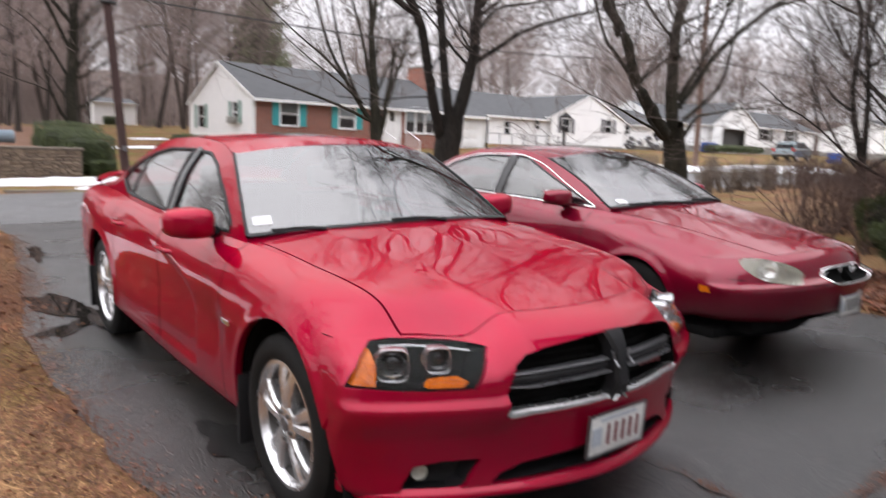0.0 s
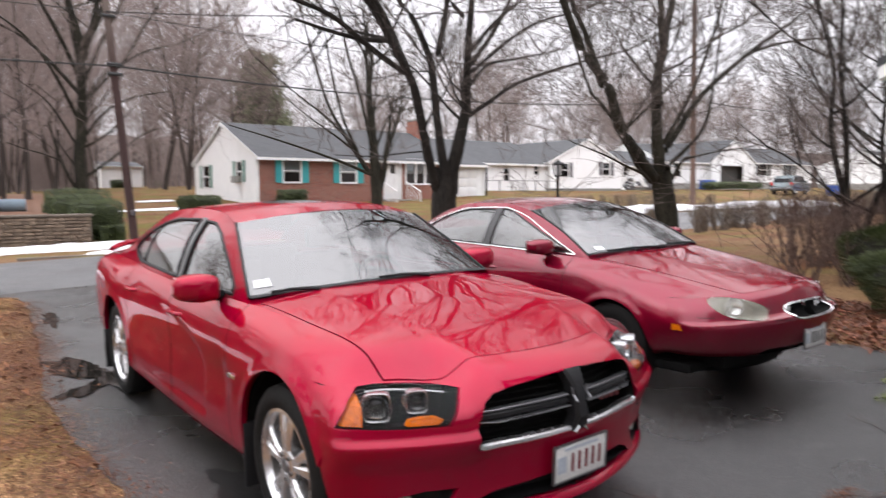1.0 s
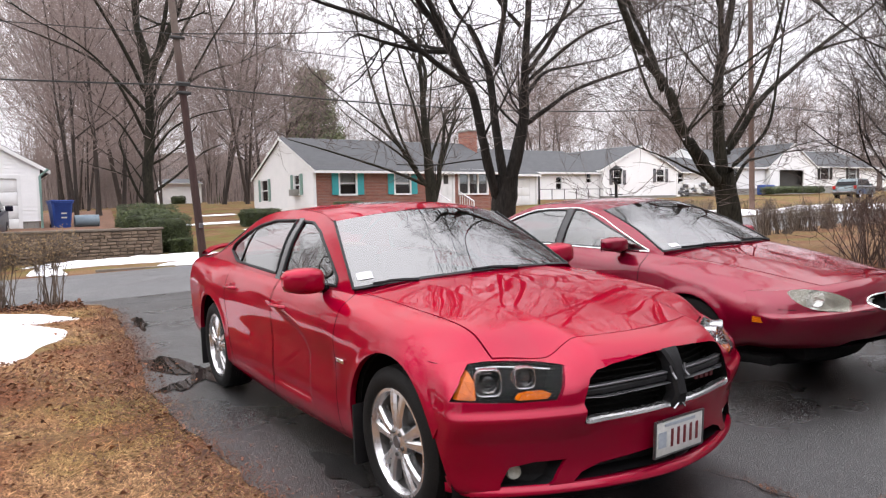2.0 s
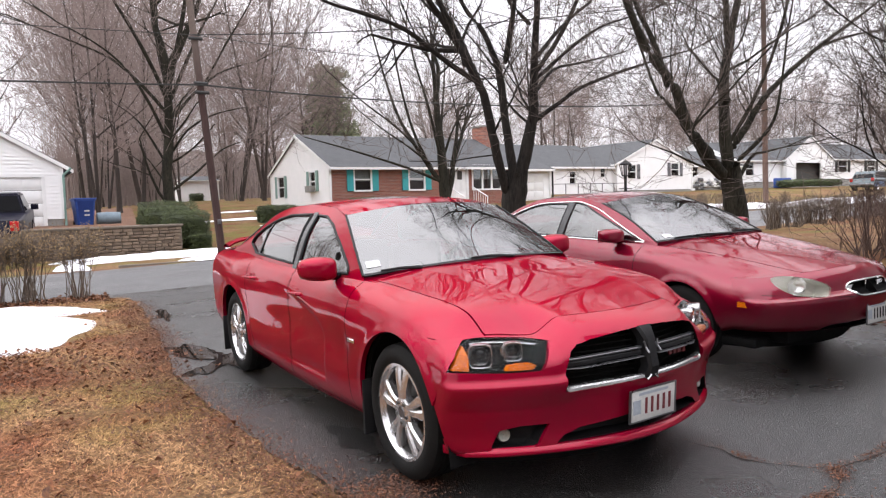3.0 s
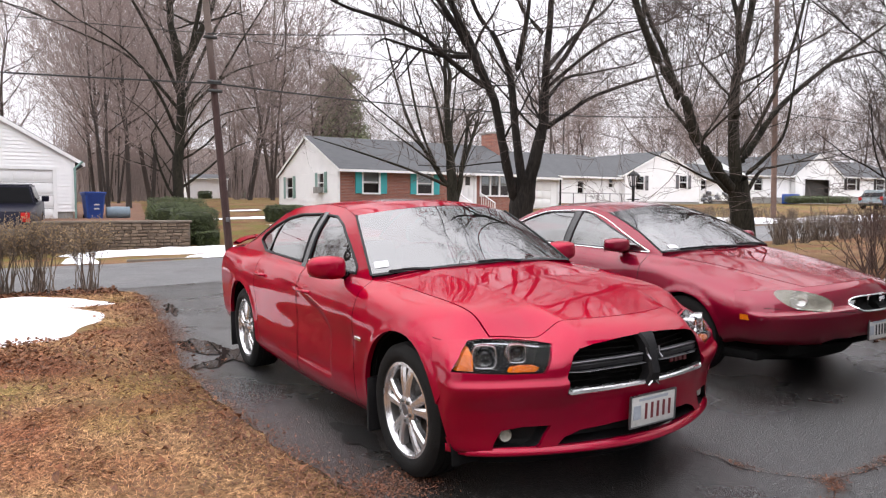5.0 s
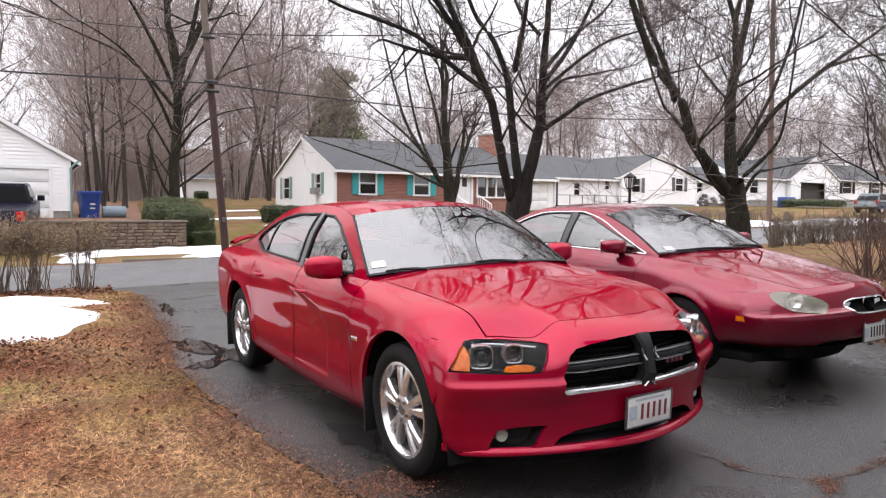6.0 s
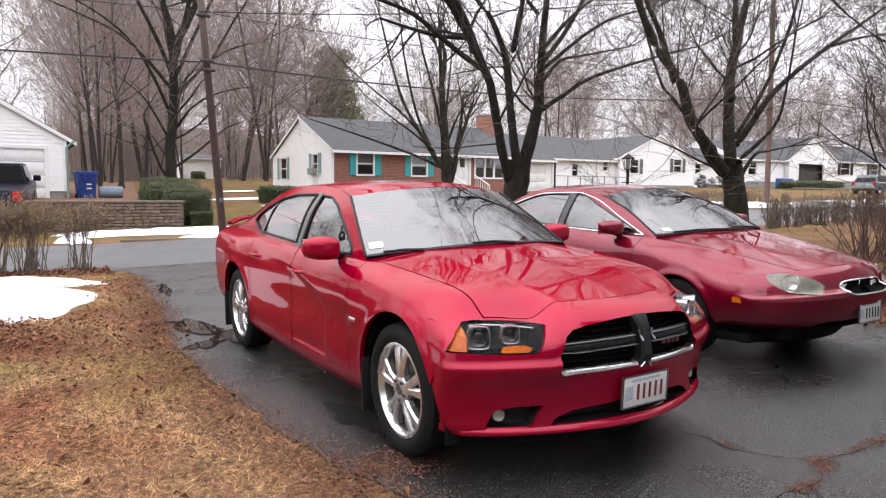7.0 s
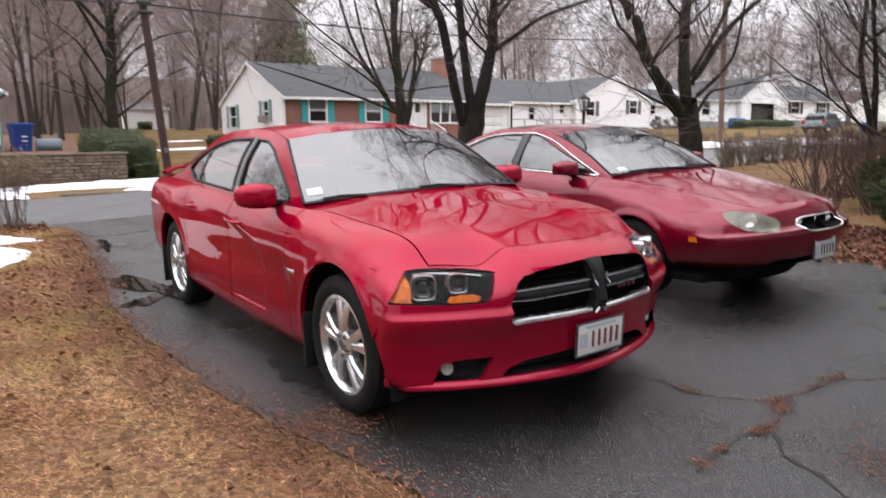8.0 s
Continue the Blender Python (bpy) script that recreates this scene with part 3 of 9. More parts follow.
# leaf bed colour: wet leaves, darkened too for the shade by the hedge
M_BEDLEAF = surf("wet_shaded_leaf_bed", (0.055, 0.017, 0.009), (0.215, 0.074, 0.034), 0.6, 12, 60, 0.2, island=0.6)
M_CRUMB = surf("rotting_red_brown_leaf_crumbs", (0.062, 0.023, 0.011), (0.185, 0.072, 0.036), 0.75, 12, 60, 0.2, island=0.5)
M_LAWN = lawn_mat()
M_TURF = lawn_mat("dead_grass_blades", 2.1, 0.65)


# ---- the lie of the land ----
def clamp(v, a, b):
    return max(a, min(b, v))


def ease(v):
    v = clamp(v, 0, 1)
    return v * v * (3 - 2 * v)


def lie(x, y):
    """Height of the ground: level at the drive, rising gently to the east and beyond the street."""
    z = 0.026 * clamp(x + 0.9, 0, 27)
    z += 0.07 * clamp(y - 17, 0, 22) + 0.012 * clamp(y - 39, 0, 80)
    if y < 9:
        z += 0.07 * ease((-1.45 - x) / 1.2) * ease((8.6 - y) / 1.5)
        z += 0.10 * math.exp(-((x + 2.6) / 0.8) ** 2 - ((y - 2.6) / 0.7) ** 2)
    return z


def wob(x, y, s, k=1.0):
    return noise.noise(Vector((x * s, y * s, 3.7))) * k


def drive_left(y):
    knots = [(-9, -0.9, 0), (-3.2, -1.0, 0), (-1.57, -1.21, 0), (-0.85, -1.31, 0), (0.1, -1.39, 0), (1.6, -1.42, 0), (3.2, -1.25, 0), (5.5, -1.05, 0), (8.0, -0.9, 0), (8.9, -1.6, 0)]
    return smooth_line(knots, y).x + wob(0, y, 2.3, 0.05) + wob(5, y, 9, 0.03)


def drive_right(y):
    knots = [(-9, 3.6, 0), (-3.6, 3.9, 0), (-2.8, 4.1, 0), (-1.6, 4.7, 0), (-0.5, 4.6, 0), (2.0, 4.4, 0), (7.6, 4.6, 0), (8.9, 5.6, 0)]
    return smooth_line(knots, y).x + wob(9, y, 2.0, 0.06)


def axis_steps(lo, hi, near_lo, near_hi, near, far):
    out, v = [], lo
    while v < near_lo:
        out.append(v)
        v += far
    v = near_lo
    while v < near_hi:
        out.append(v)
        v += near
    v = near_hi
    while v <= hi:
        out.append(v)
        v += far
    return out


xs = axis_steps(-420, 620, -8, 14, 0.2, 12)
ys = axis_steps(-320, 700, -8, 30, 0.25, 12)
gv, gf = [], []
for y in ys:
    for x in xs:
        z = lie(x, y) + (wob(x, y, 1.7, 0.012) if -9 < y < 31 else 0)
        if -9 < y < 8.7 and drive_left(y) < x < drive_right(y):
            z = lie(x, y) - 0.03
        if 8.6 < y < 15.1:
            z = lie(x, y) - 0.03
        gv.append((x, y, z))
nx = len(xs)
for j in range(len(ys) - 1):
    for i in range(nx - 1):
        gf.append((j * nx + i, j * nx + i + 1, (j + 1) * nx + i + 1, (j + 1) * nx + i))
ground = raw_part("ground", gv, gf, M_LAWN)
tagged(ground, "brown winter lawn with straw-coloured dead grass", "ground", kind="structure")


def strip_sheet(name, y0, y1, step, left, right, cols, lift, mat, label, category, thick=0.03):
    bm = bmesh.new()
    rows, y = [], y0
    while y <= y1 + 1e-6:
        a, b = left(y), right(y)
        row = [Vector((a, y, lie(a, y) - thick))]
        for i in range(cols + 1):
            x = a + (b - a) * i / cols
            row.append(Vector((x, y, lie(clamp(x, -1.45, 99), y) + lift + (wob(x, y, 1.1, 0.006)))))
        row.append(Vector((b, y, lie(b, y) - thick)))
        rows.append(row)
        y += step
    grid(bm, rows)
    ob = part(name, bm, mat, None, sharp=1.2)
    return tagged(ob, label, category, kind="structure")


strip_sheet("driveway", -9, 8.9, 0.1, drive_left, drive_right, 40, 0.004, M_DRIVE, "dark damp asphalt driveway with cracks", "driveway")
bm = bmesh.new()
rows = []
for x in axis_steps(-120, 220, -10, 40, 0.5, 10):
    e = wob(x, 0, 0.8, 0.10)
    rows.append([Vector((x, yy, lie(x, min(yy, 15)) + zz)) for yy, zz in ((15.0 + e, -0.03), (15.0 + e, 0.0), (13.5, 0.03), (11.8, 0.05), (10, 0.03), (8.7 + e, 0.0), (8.65 + e, -0.03))])
grid(bm, rows)
tagged(part("road", bm, M_ROAD, None, sharp=1.2), "grey worn asphalt street", "road", kind="structure")

# a low brown strip standing in for the grassy berm of the far side
bm = bmesh.new()
for i in range(60):
    x = -60 + i * 2.6
    if 12 < x < 15.5 or 3.2 < x < 6.5 or -9 < x < -2.5:
        continue
    box(bm, x, 15.25, lie(x, 15) - 0.1, x + 2.58, 15.40, lie(x, 15) + 0.07, 0.02)
tagged(part("kerb", bm, M_MORTAR, None), "low brown strip standing in for the grassy berm across the street", "kerb", kind="structure")


def patch(name, cx, cy, rx, ry, thick, mat, label, category, seed, rough=0.25, n=72, kind="structure", lift=0.0, rings=7, turn=0.0, still=False):
    """A flat heap with an uneven outline, such as snow; still: a level sheet of water."""
    gx, gy = (lie(cx + rx, cy) - lie(cx - rx, cy)) / (2 * rx), (lie(cx, cy + ry) - lie(cx, cy - ry)) / (2 * ry)
    bm = bmesh.new()
    mid = None
    loops = []
    for k in range(rings, 0, -1):
        f = k / rings
        ring = []
        for i in range(n):
            t = 2 * math.pi * i / n
            r = 1 + rough * noise.noise(Vector((math.cos(t) * 1.6, math.sin(t) * 1.6, seed))) * 2 + rough * 0.5 * noise.noise(Vector((math.cos(t) * 5, math.sin(t) * 5, seed + 9)))
            px, py = rx * r * f * math.cos(t), ry * r * f * math.sin(t)
            x, y = cx + px * math.cos(turn) - py * math.sin(turn), cy + px * math.sin(turn) + py * math.cos(turn)
            dome = thick * math.sqrt(max(0.0, 1 - f ** 3)) * (1 + 0.35 * noise.noise(Vector((x * 2, y * 2, seed))))
            ring.append(bm.verts.new((x, y, lift + (lie(cx, cy) + gx * (x - cx) + gy * (y - cy) if still else lie(x, y) + dome))))
        loops.append(ring)
    mid = bm.verts.new((cx, cy, lie(cx, cy) + lift + thick))
    for a, b in zip(loops, loops[1:]):
        for i in range(n):
            j = (i + 1) % n
            bm.faces.new((a[i], a[j], b[j], b[i]))
    for i in range(n):
        bm.faces.new((loops[-1][i], loops[-1][(i + 1) % n], mid))
    return tagged(part(name, bm, mat, None, sharp=3), label, category, kind=kind)


patch("snow_patch", -4.3, 4.9, 2.5, 2.6, 0.09, M_SNOW, "melting patch of old white snow on the lawn", "snow", 2.0, 0.10, 120)
patch("snow_patch", -2.75, 6.85, 1.25, 0.62, 0.06, M_SNOW, "thin tongue of melting snow on the lawn", "snow", 5.0, 0.2)
patch("snow_bank", 1.1, 17.65, 2.5, 0.36, 0.13, M_SNOW, "low lumpy melting snow bank below the stone wall", "snow", 3.0, 0.5)
patch("snow_bank", 2.6, 15.45, 1.5, 0.26, 0.09, M_SNOW, "low melting snow bank beside the street", "snow", 8.0, 0.5, lift=0.02, turn=0.2)
patch("snow_bank", -1.2, 16.1, 0.42, 1.0, 0.10, M_SNOW, "small melting heap of snow beside the street", "snow", 13.0, 0.5, lift=0.02)
patch("snow_patch", 7.2, 27.9, 2.0, 0.45, 0.05, M_SNOW, "thin remnant of snow along a path across the street", "snow", 14.0, 0.4, lift=0.02)
patch("snow_patch", 7.6, 32.3, 0.9, 0.30, 0.04, M_SNOW, "thin streak of snow on the grass across the street", "snow", 16.0, 0.4, lift=0.02)
patch("snow_bank", 24.0, 16.6, 7.5, 1.0, 0.30, M_SNOW, "long melting snow bank beside the street", "snow", 4.0, 0.3)
patch("snow_bank", 40.0, 17.2, 8.0, 1.3, 0.35, M_SNOW, "long melting snow bank beside the street", "snow", 6.0, 0.3)
patch("snow_patch", 8.6, 1.6, 0.55, 0.28, 0.06, M_SNOW, "small remnant of snow on the lawn", "snow", 7.0, 0.3)
patch("snow_patch", 9.0, 24.5, 2.6, 0.7, 0.05, M_SNOW, "thin remnant of snow on the grass across the street", "snow", 9.0, 0.3)
patch("puddle", -1.04, 2.62, 0.20, 0.50, 0.0, M_WATER, "shallow puddle on the driveway beside the lawn", "puddle", 1.0, 0.35, lift=0.013, rings=3, still=True, turn=0.25)
patch("puddle", -1.10, 1.86, 0.36, 0.12, 0.0, M_WATER, "narrow shallow puddle on the driveway", "puddle", 11.0, 0.4, lift=0.0135, rings=3, still=True, turn=0.8)
patch("puddle", -0.88, 2.10, 0.14, 0.28, 0.0, M_WATER, "shallow puddle beside the rear tyre", "puddle", 21.0, 0.35, lift=0.014, rings=3, still=True)
patch("puddle", -0.82, 5.75, 0.075, 0.55, 0.0, M_WATER, "narrow puddle at the driveway's edge", "puddle", 12.0, 0.5, lift=0.012, rings=3, still=True, turn=-0.08)

# wooded rise that closes the distance
rows = []
for k, (dist, up) in enumerate(((118, -0.5), (121, 0.45), (126, 0.8), (134, 1.0), (160, 0.9))):
    row = []
    for i in range(361):
        a = math.radians(i)
        x, y = 20 + dist * 1.25 * math.cos(a), dist * math.sin(a)
        row.append(Vector((x, y, lie(x, y) + up * (8.5 + wob(x, y, 0.05, 2.2) + wob(x, y, 0.25, 1.4) + wob(x, y, 0.9, 0.8)))))
    rows.append(row)
bm = bmesh.new()
grid(bm, rows)
tagged(part("backdrop", bm, surf("distant_brown_woods", (0.038, 0.027, 0.023), (0.125, 0.092, 0.080), 0.95, 0.35, 2.5, 1.0, stretch=(1, 1, 0.25), bump_dist=0.5), None), "low rise covered in distant bare brown woods", "distant woods", kind="structure")
# an unseen wooded edge, added behind the camera to darken what the bodywork mirrors
rows = []
for k, (dist, up) in enumerate(((36, -0.05), (37, 0.5), (40, 0.85), (46, 1.0), (60, 0.95))):
    row = []
    for i in range(141):
        a = math.radians(205 + i)
        x, y = dist * math.cos(a), -6 + dist * math.sin(a)
        row.append(Vector((x, y, lie(x, y) + up * (15.5 + wob(x, y, 0.12, 3.2) + wob(x, y, 0.5, 1.6) + wob(x, y, 1.6, 0.8)))))
    rows.append(row)
bm = bmesh.new()
grid(bm, rows)
tagged(part("backdrop", bm, bpy.data.materials["distant_brown_woods"], None), "unseen brown wooded edge added behind the camera", "distant woods", kind="structure")
patch("damp_stain", -0.86, -0.78, 0.10, 0.24, 0.001, M_DAMP, "dark damp stain on the driveway behind the front wheel", "stain", 15.0, 0.35, lift=0.0125, rings=3)


# ---- houses ----
def lap_wall(p0, p1, z0, z1, course, out, proud=0.018):
    """Lapped boards between two plan points; out is the plan direction that the wall faces."""
    bm = bmesh.new()
    p0, p1, o = Vector((*p0, 0)), Vector((*p1, 0)), Vector((*out, 0))
    z = z0
    n = max(2, int((p1 - p0).length / 1.2))
    while z < z1 - 1e-4:
        t = min(z + course, z1)
        rows = [[p0.lerp(p1, i / n) + o * d + Vector((0, 0, zz)) for i in range(n + 1)] for zz, d in ((z, 0.0), (z, proud), (t, 0.0))]
        grid(bm, rows)
        z = t
    bmesh.ops.remove_doubles(bm, verts=bm.verts[:], dist=1e-4)
    return bm


def flat_wall(p0, p1, z0, z1, out, d=0.0):
    bm = bmesh.new()
    p0, p1, o = Vector((*p0, 0)), Vector((*p1, 0)), Vector((*out, 0)) * d
    n = max(2, int((p1 - p0).length / 1.0))
    grid(bm, [[p0.lerp(p1, i / n) + o + Vector((0, 0, z0 + (z1 - z0) * k / 3)) for i in range(n + 1)] for k in range(4)])
    return bm


def window(parent, axis, plane, u0, u1, z0, z1, out, shutters=None, shutter_w=0.36, name="window", panes=2, curtain=True, frame_mat=None, upper_dark=False):
    """A sash window in the wall plane; axis: the wall's direction, 'x' or 'y'; out: -1 or 1."""
    w = new(name)
    w.parent = parent
    fm = frame_mat or M_WHITE

    def bx(bm, ua, ub, za, zb, d0, d1, bev=0.0):
        a, b = sorted((plane + out * d0, plane + out * d1))
        if axis == "x":
            box(bm, ua, a, za, ub, b, zb, bev)
        else:
            box(bm, a, ua, za, b, ub, zb, bev)

    bm = bmesh.new()
    f = 0.09
    bx(bm, u0 - f, u0, z0 - f, z1 + f, -0.06, 0.04)
    bx(bm, u1, u1 + f, z0 - f, z1 + f, -0.06, 0.04)
    bx(bm, u0, u1, z1, z1 + f, -0.06, 0.04)
    bx(bm, u0, u1, z0 - f, z0, -0.06, 0.07)
    part("window_frame", bm, fm, w, smooth=False)
    if panes == 2:
        zm = (z0 + z1) / 2
        bm = bmesh.new()
        bx(bm, u0, u1, zm - 0.03, zm + 0.03, -0.05, 0.015)
        part("sash_rail", bm, fm, w, smooth=False)
        cuts = [(u0, u1, z0, zm - 0.03), (u0, u1, zm + 0.03, z1)]
    elif panes > 2:
        cuts = []
        for i in range(panes):
            a, b = u0 + (u1 - u0) * i / panes, u0 + (u1 - u0) * (i + 1) / panes
            cuts.append((a + 0.05, b - 0.05, z0, z1))
            if i:
                bm = bmesh.new()
                bx(bm, a - 0.05, a + 0.05, z0, z1, -0.05, 0.03)
                part("mullion", bm, fm, w, smooth=False)
    else:
        cuts = [(u0, u1, z0, z1)]
    for a, b, c, d in cuts:
        bm = bmesh.new()
        bx(bm, a, b, c, d, -0.035, -0.025)
        part("pane", bm, M_PANE, w, smooth=False).visible_shadow = False
    if curtain:
        bm = bmesh.new()
        zc = z0 + (z1 - z0) * 0.42
        n = 14
        rows = []
        for zz in (zc, z1):
            row = []
            for i in range(n + 1):
                u = u0 + (u1 - u0) * i / n
                dd = plane - out * (0.12 + 0.02 * (i % 2))
                row.append(Vector((u, dd, zz)) if axis == "x" else Vector((dd, u, zz)))
            rows.append(row)
        grid(bm, rows)
        part("curtain", bm, M_CURTAIN, w)
    if shutters is not None:
        for a, b in ((u0 - f - shutter_w, u0 - f), (u1 + f, u1 + f + shutter_w)):
            bm = bmesh.new()
            bx(bm, a, b, z0 - 0.05, z1 + 0.07, 0.02, 0.055, 0.006)
            sh = part("shutter", bm, shutters, w, "painted shutter", smooth=False)
            bm = bmesh.new()
            for q0, q1 in ((0.05, 0.48), (0.54, 0.95)):
                bx(bm, a + 0.05, b - 0.05, z0 + (z1 - z0) * q0, z0 + (z1 - z0) * q1, 0.055, 0.064, 0.003)
            part("shutter_panel", bm, shutters, sh, smooth=False)
    return w


def gable_roof(parent, x0, x1, y0, y1, eave, ridge, axis, over=0.35, thick=0.14, name="roof", mat=None):
    """A roof over a plan, its ridge along an axis; eave and ridge are heights of its upper face over the walls."""
    bm = bmesh.new()
    if axis == "x":
        half, mid = (y1 - y0) / 2, (y0 + y1) / 2
    else:
        half, mid = (x1 - x0) / 2, (x0 + x1) / 2
    sl = (ridge - eave) / half
    out = [(-half - over, eave - sl * over), (0, ridge), (half + over, eave - sl * over), (half + over, eave - sl * over - thick), (0, ridge - thick * 1.15), (-half - over, eave - sl * over - thick)]
    if axis == "x":
        prism(bm, out, -(x1 - x0) / 2 - over * 0.3, (x1 - x0) / 2 + over * 0.3, pose((x0 + x1) / 2, mid, 0, 0, 0, 90))
    else:
        prism(bm, out, y0 - over * 0.3, y1 + over * 0.3, Matrix.Translation((mid, 0, 0)))
    r = part(name, outward(bm), mat or M_ROOF, parent, "grey asphalt-shingled roof", smooth=False)
    # white boards along the eaves and verges
    for s in (-1, 1):
        b = bmesh.new()
        o, zz = s * (half + over + 0.012), eave - sl * over - thick
        if axis == "x":
            box(b, x0 - over * 0.3, mid + o - 0.02, zz - 0.01, x1 + over * 0.3, mid + o + 0.02, zz + thick - 0.02)
        else:
            box(b, mid + o - 0.02, y0 - over * 0.3, zz - 0.01, mid + o + 0.02, y1 + over * 0.3, zz + thick - 0.02)
        part("gutter", b, M_WHITE, r, smooth=False)
        for e in (-1, 1):
            v = bmesh.new()
            pts = [(s * (half + over), eave - sl * over - thick - 0.02), (0, ridge - thick * 1.15 - 0.02), (0, ridge - 0.02), (s * (half + over), eave - sl * over - 0.02)]
            if axis == "x":
                px = x0 - over * 0.3 - 0.025 if e < 0 else x1 + over * 0.3
                prism(v, pts, -0.0125, 0.0125, pose(px + 0.0125, mid, 0, 0, 0, 90))
            else:
                py = y0 - over * 0.3 - 0.03 if e < 0 else y1 + over * 0.3
                prism(v, pts, py, py + 0.025, Matrix.Translation((mid, 0, 0)))
            part("verge_board", outward(v), M_WHITE, r, smooth=False)
    return r


def clip_gable(bm, axis, mid, half, eave, ridge):
    sl = (ridge - eave) / half
    for s in (-1, 1):
        co = Vector((mid, 0, ridge)) if axis == "x" else Vector((0, mid, ridge))
        no = Vector((s * sl, 0, 1)) if axis == "x" else Vector((0, s * sl, 1))
        bmesh.ops.bisect_plane(bm, geom=bm.verts[:] + bm.edges[:] + bm.faces[:], plane_co=co, plane_no=no, clear_outer=True)
    return bm


def shell(name, label, x0, x1, y0, y1, zb, eave, ridge, axis, course=0.2, holes=(), mats=None, base_h=0.25, category="house", roof=True):
    """A single-storey house. holes: (wall, u0, u1, z0, z1), wall one of s, w, e, n (s looks towards -y)."""
    root = thing(name, label, category, None)
    mats = mats or {}
    half = (y1 - y0) / 2 if axis == "x" else (x1 - x0) / 2
    mid = (y0 + y1) / 2 if axis == "x" else (x0 + x1) / 2
    sl = (ridge - eave) / half
    for wall, p0, p1, o in (("s", (x0, y0), (x1, y0), (0, -1)), ("w", (x0, y0), (x0, y1), (-1, 0)), ("e", (x1, y0), (x1, y1), (1, 0)), ("n", (x0, y1), (x1, y1), (0, 1))):
        gable = (axis == "x" and wall in "we") or (axis == "y" and wall in "sn")
        top = (ridge if gable else eave) - 0.15
        kind = mats.get(wall, M_SIDING)
        bm = lap_wall(p0, p1, zb + base_h, top, course, o) if kind is not M_BRICK else flat_wall(p0, p1, zb + base_h, top, o)
        if gable:
            clip_gable(bm, "x" if wall in "sn" else "y", mid, half, eave - 0.12, ridge - 0.12)
        for hw, u0, u1, z0, z1 in holes:
            if hw == wall:
                take_out(bm, [(u0, z0), (u1, z0), (u1, z1), (u0, z1)], "y" if wall in "sn" else "x", lambda c: True).free()
        part("wall", bm, kind, root, smooth=False)
    bm = bmesh.new()
    box(bm, x0 + 0.03, y0 + 0.03, zb - 0.8, x1 - 0.03, y1 - 0.03, zb + base_h)
    part("foundation", bm, M_CONCRETE, root, smooth=False)
    bm = bmesh.new()
    t = 0.6
    for a in ((x0 + t, y0 + t, x1 - t, y0 + t + 0.1), (x0 + t, y1 - t - 0.1, x1 - t, y1 - t), (x0 + t, y0 + t, x0 + t + 0.1, y1 - t), (x1 - t - 0.1, y0 + t, x1 - t, y1 - t)):
        box(bm, a[0], a[1], zb, a[2], a[3], eave - 0.2)
    box(bm, x0 + 0.1, y0 + 0.1, eave - 0.3, x1 - 0.1, y1 - 0.1, eave - 0.2)
    part("inner_wall", bm, M_ROOMDARK, root, smooth=False)
    for cx, cy in ((x0, y0), (x1, y0), (x0, y1), (x1, y1)):
        box_ = box_bm(cx - 0.06, cy - 0.06, zb + base_h, cx + 0.06, cy + 0.06, eave - 0.12)
        part("corner_board", box_, M_WHITE, root, smooth=False)
    if roof:
        gable_roof(root, x0, x1, y0, y1, eave, ridge, axis)
    return root


# house with brick front and turquoise shutters across the street
H1 = dict(x0=11.1, x1=22.0, y0=28.0, y1=37.0)
ho = [("s", 12.45, 13.32, 2.24, 3.30), ("s", 15.60, 16.47, 2.24, 3.30), ("s", 18.35, 19.15, 1.35, 3.40), ("s", 19.65, 21.55, 2.20, 3.45), ("w", 29.9, 30.65, 2.30, 3.25), ("w", 34.7, 35.8, 2.05, 3.20)]
h1 = shell("house", "white single-storey house with brick front and turquoise shutters", 11.1, 22.8, 28.0, 37.0, 0.95, 3.55, 5.42, "x", 0.14, ho, {"s": M_BRICK})
for a, b in ((12.45, 13.32), (15.60, 16.47)):
    window(h1, "x", 28.0, a, b, 2.24, 3.30, -1, M_TEAL)
window(h1, "x", 28.0, 19.65, 21.55, 2.20, 3.45, -1, None, name="bay_window", panes=3, curtain=True)
window(h1, "y", 11.1, 29.9, 30.65, 2.30, 3.25, -1, M_GREENTRIM)
window(h1, "y", 11.1, 34.7, 35.8, 2.05, 3.20, -1, M_GREENTRIM)
bm = bmesh.new()
box(bm, 10.75, 29.95, 2.22, 11.15, 30.6, 2.55, 0.02)
part("air_conditioner", bm, M_CONCRETE, h1)
bm = bmesh.new()
box(bm, 18.35, 27.98, 1.35, 19.15, 28.03, 3.40, 0.01)
dr = part("front_door", bm, M_WHITE, h1, "white panelled front door")
for zz in (1.5, 2.1):
    for xx in (18.45, 18.80):
        bm = bmesh.new()
        box(bm, xx, 27.965, zz, xx + 0.25, 27.985, zz + 0.5, 0.006)
        part("door_panel", bm, M_WHITE, dr)
bm = bmesh.new()
box(bm, 18.6, 27.965, 2.72, 18.9, 27.985, 3.2)
part("door_pane", bm, M_ROOMDARK, dr)
for a, b in ((18.18, 18.35), (19.15, 19.32)):
    bm = bmesh.new()
    box(bm, a, 27.94, 1.3, b, 28.02, 3.5, 0.01)
    part("door_casing", bm, M_WHITE, h1)
for i in range(4):
    bm = bmesh.new()
    box(bm, 18.0, 26.6 + 0.3 * i, 0.6, 19.6, 26.9 + 0.3 * i, 0.82 + 0.17 * i, 0.01)
    part("step", bm, M_CONCRETE, h1)
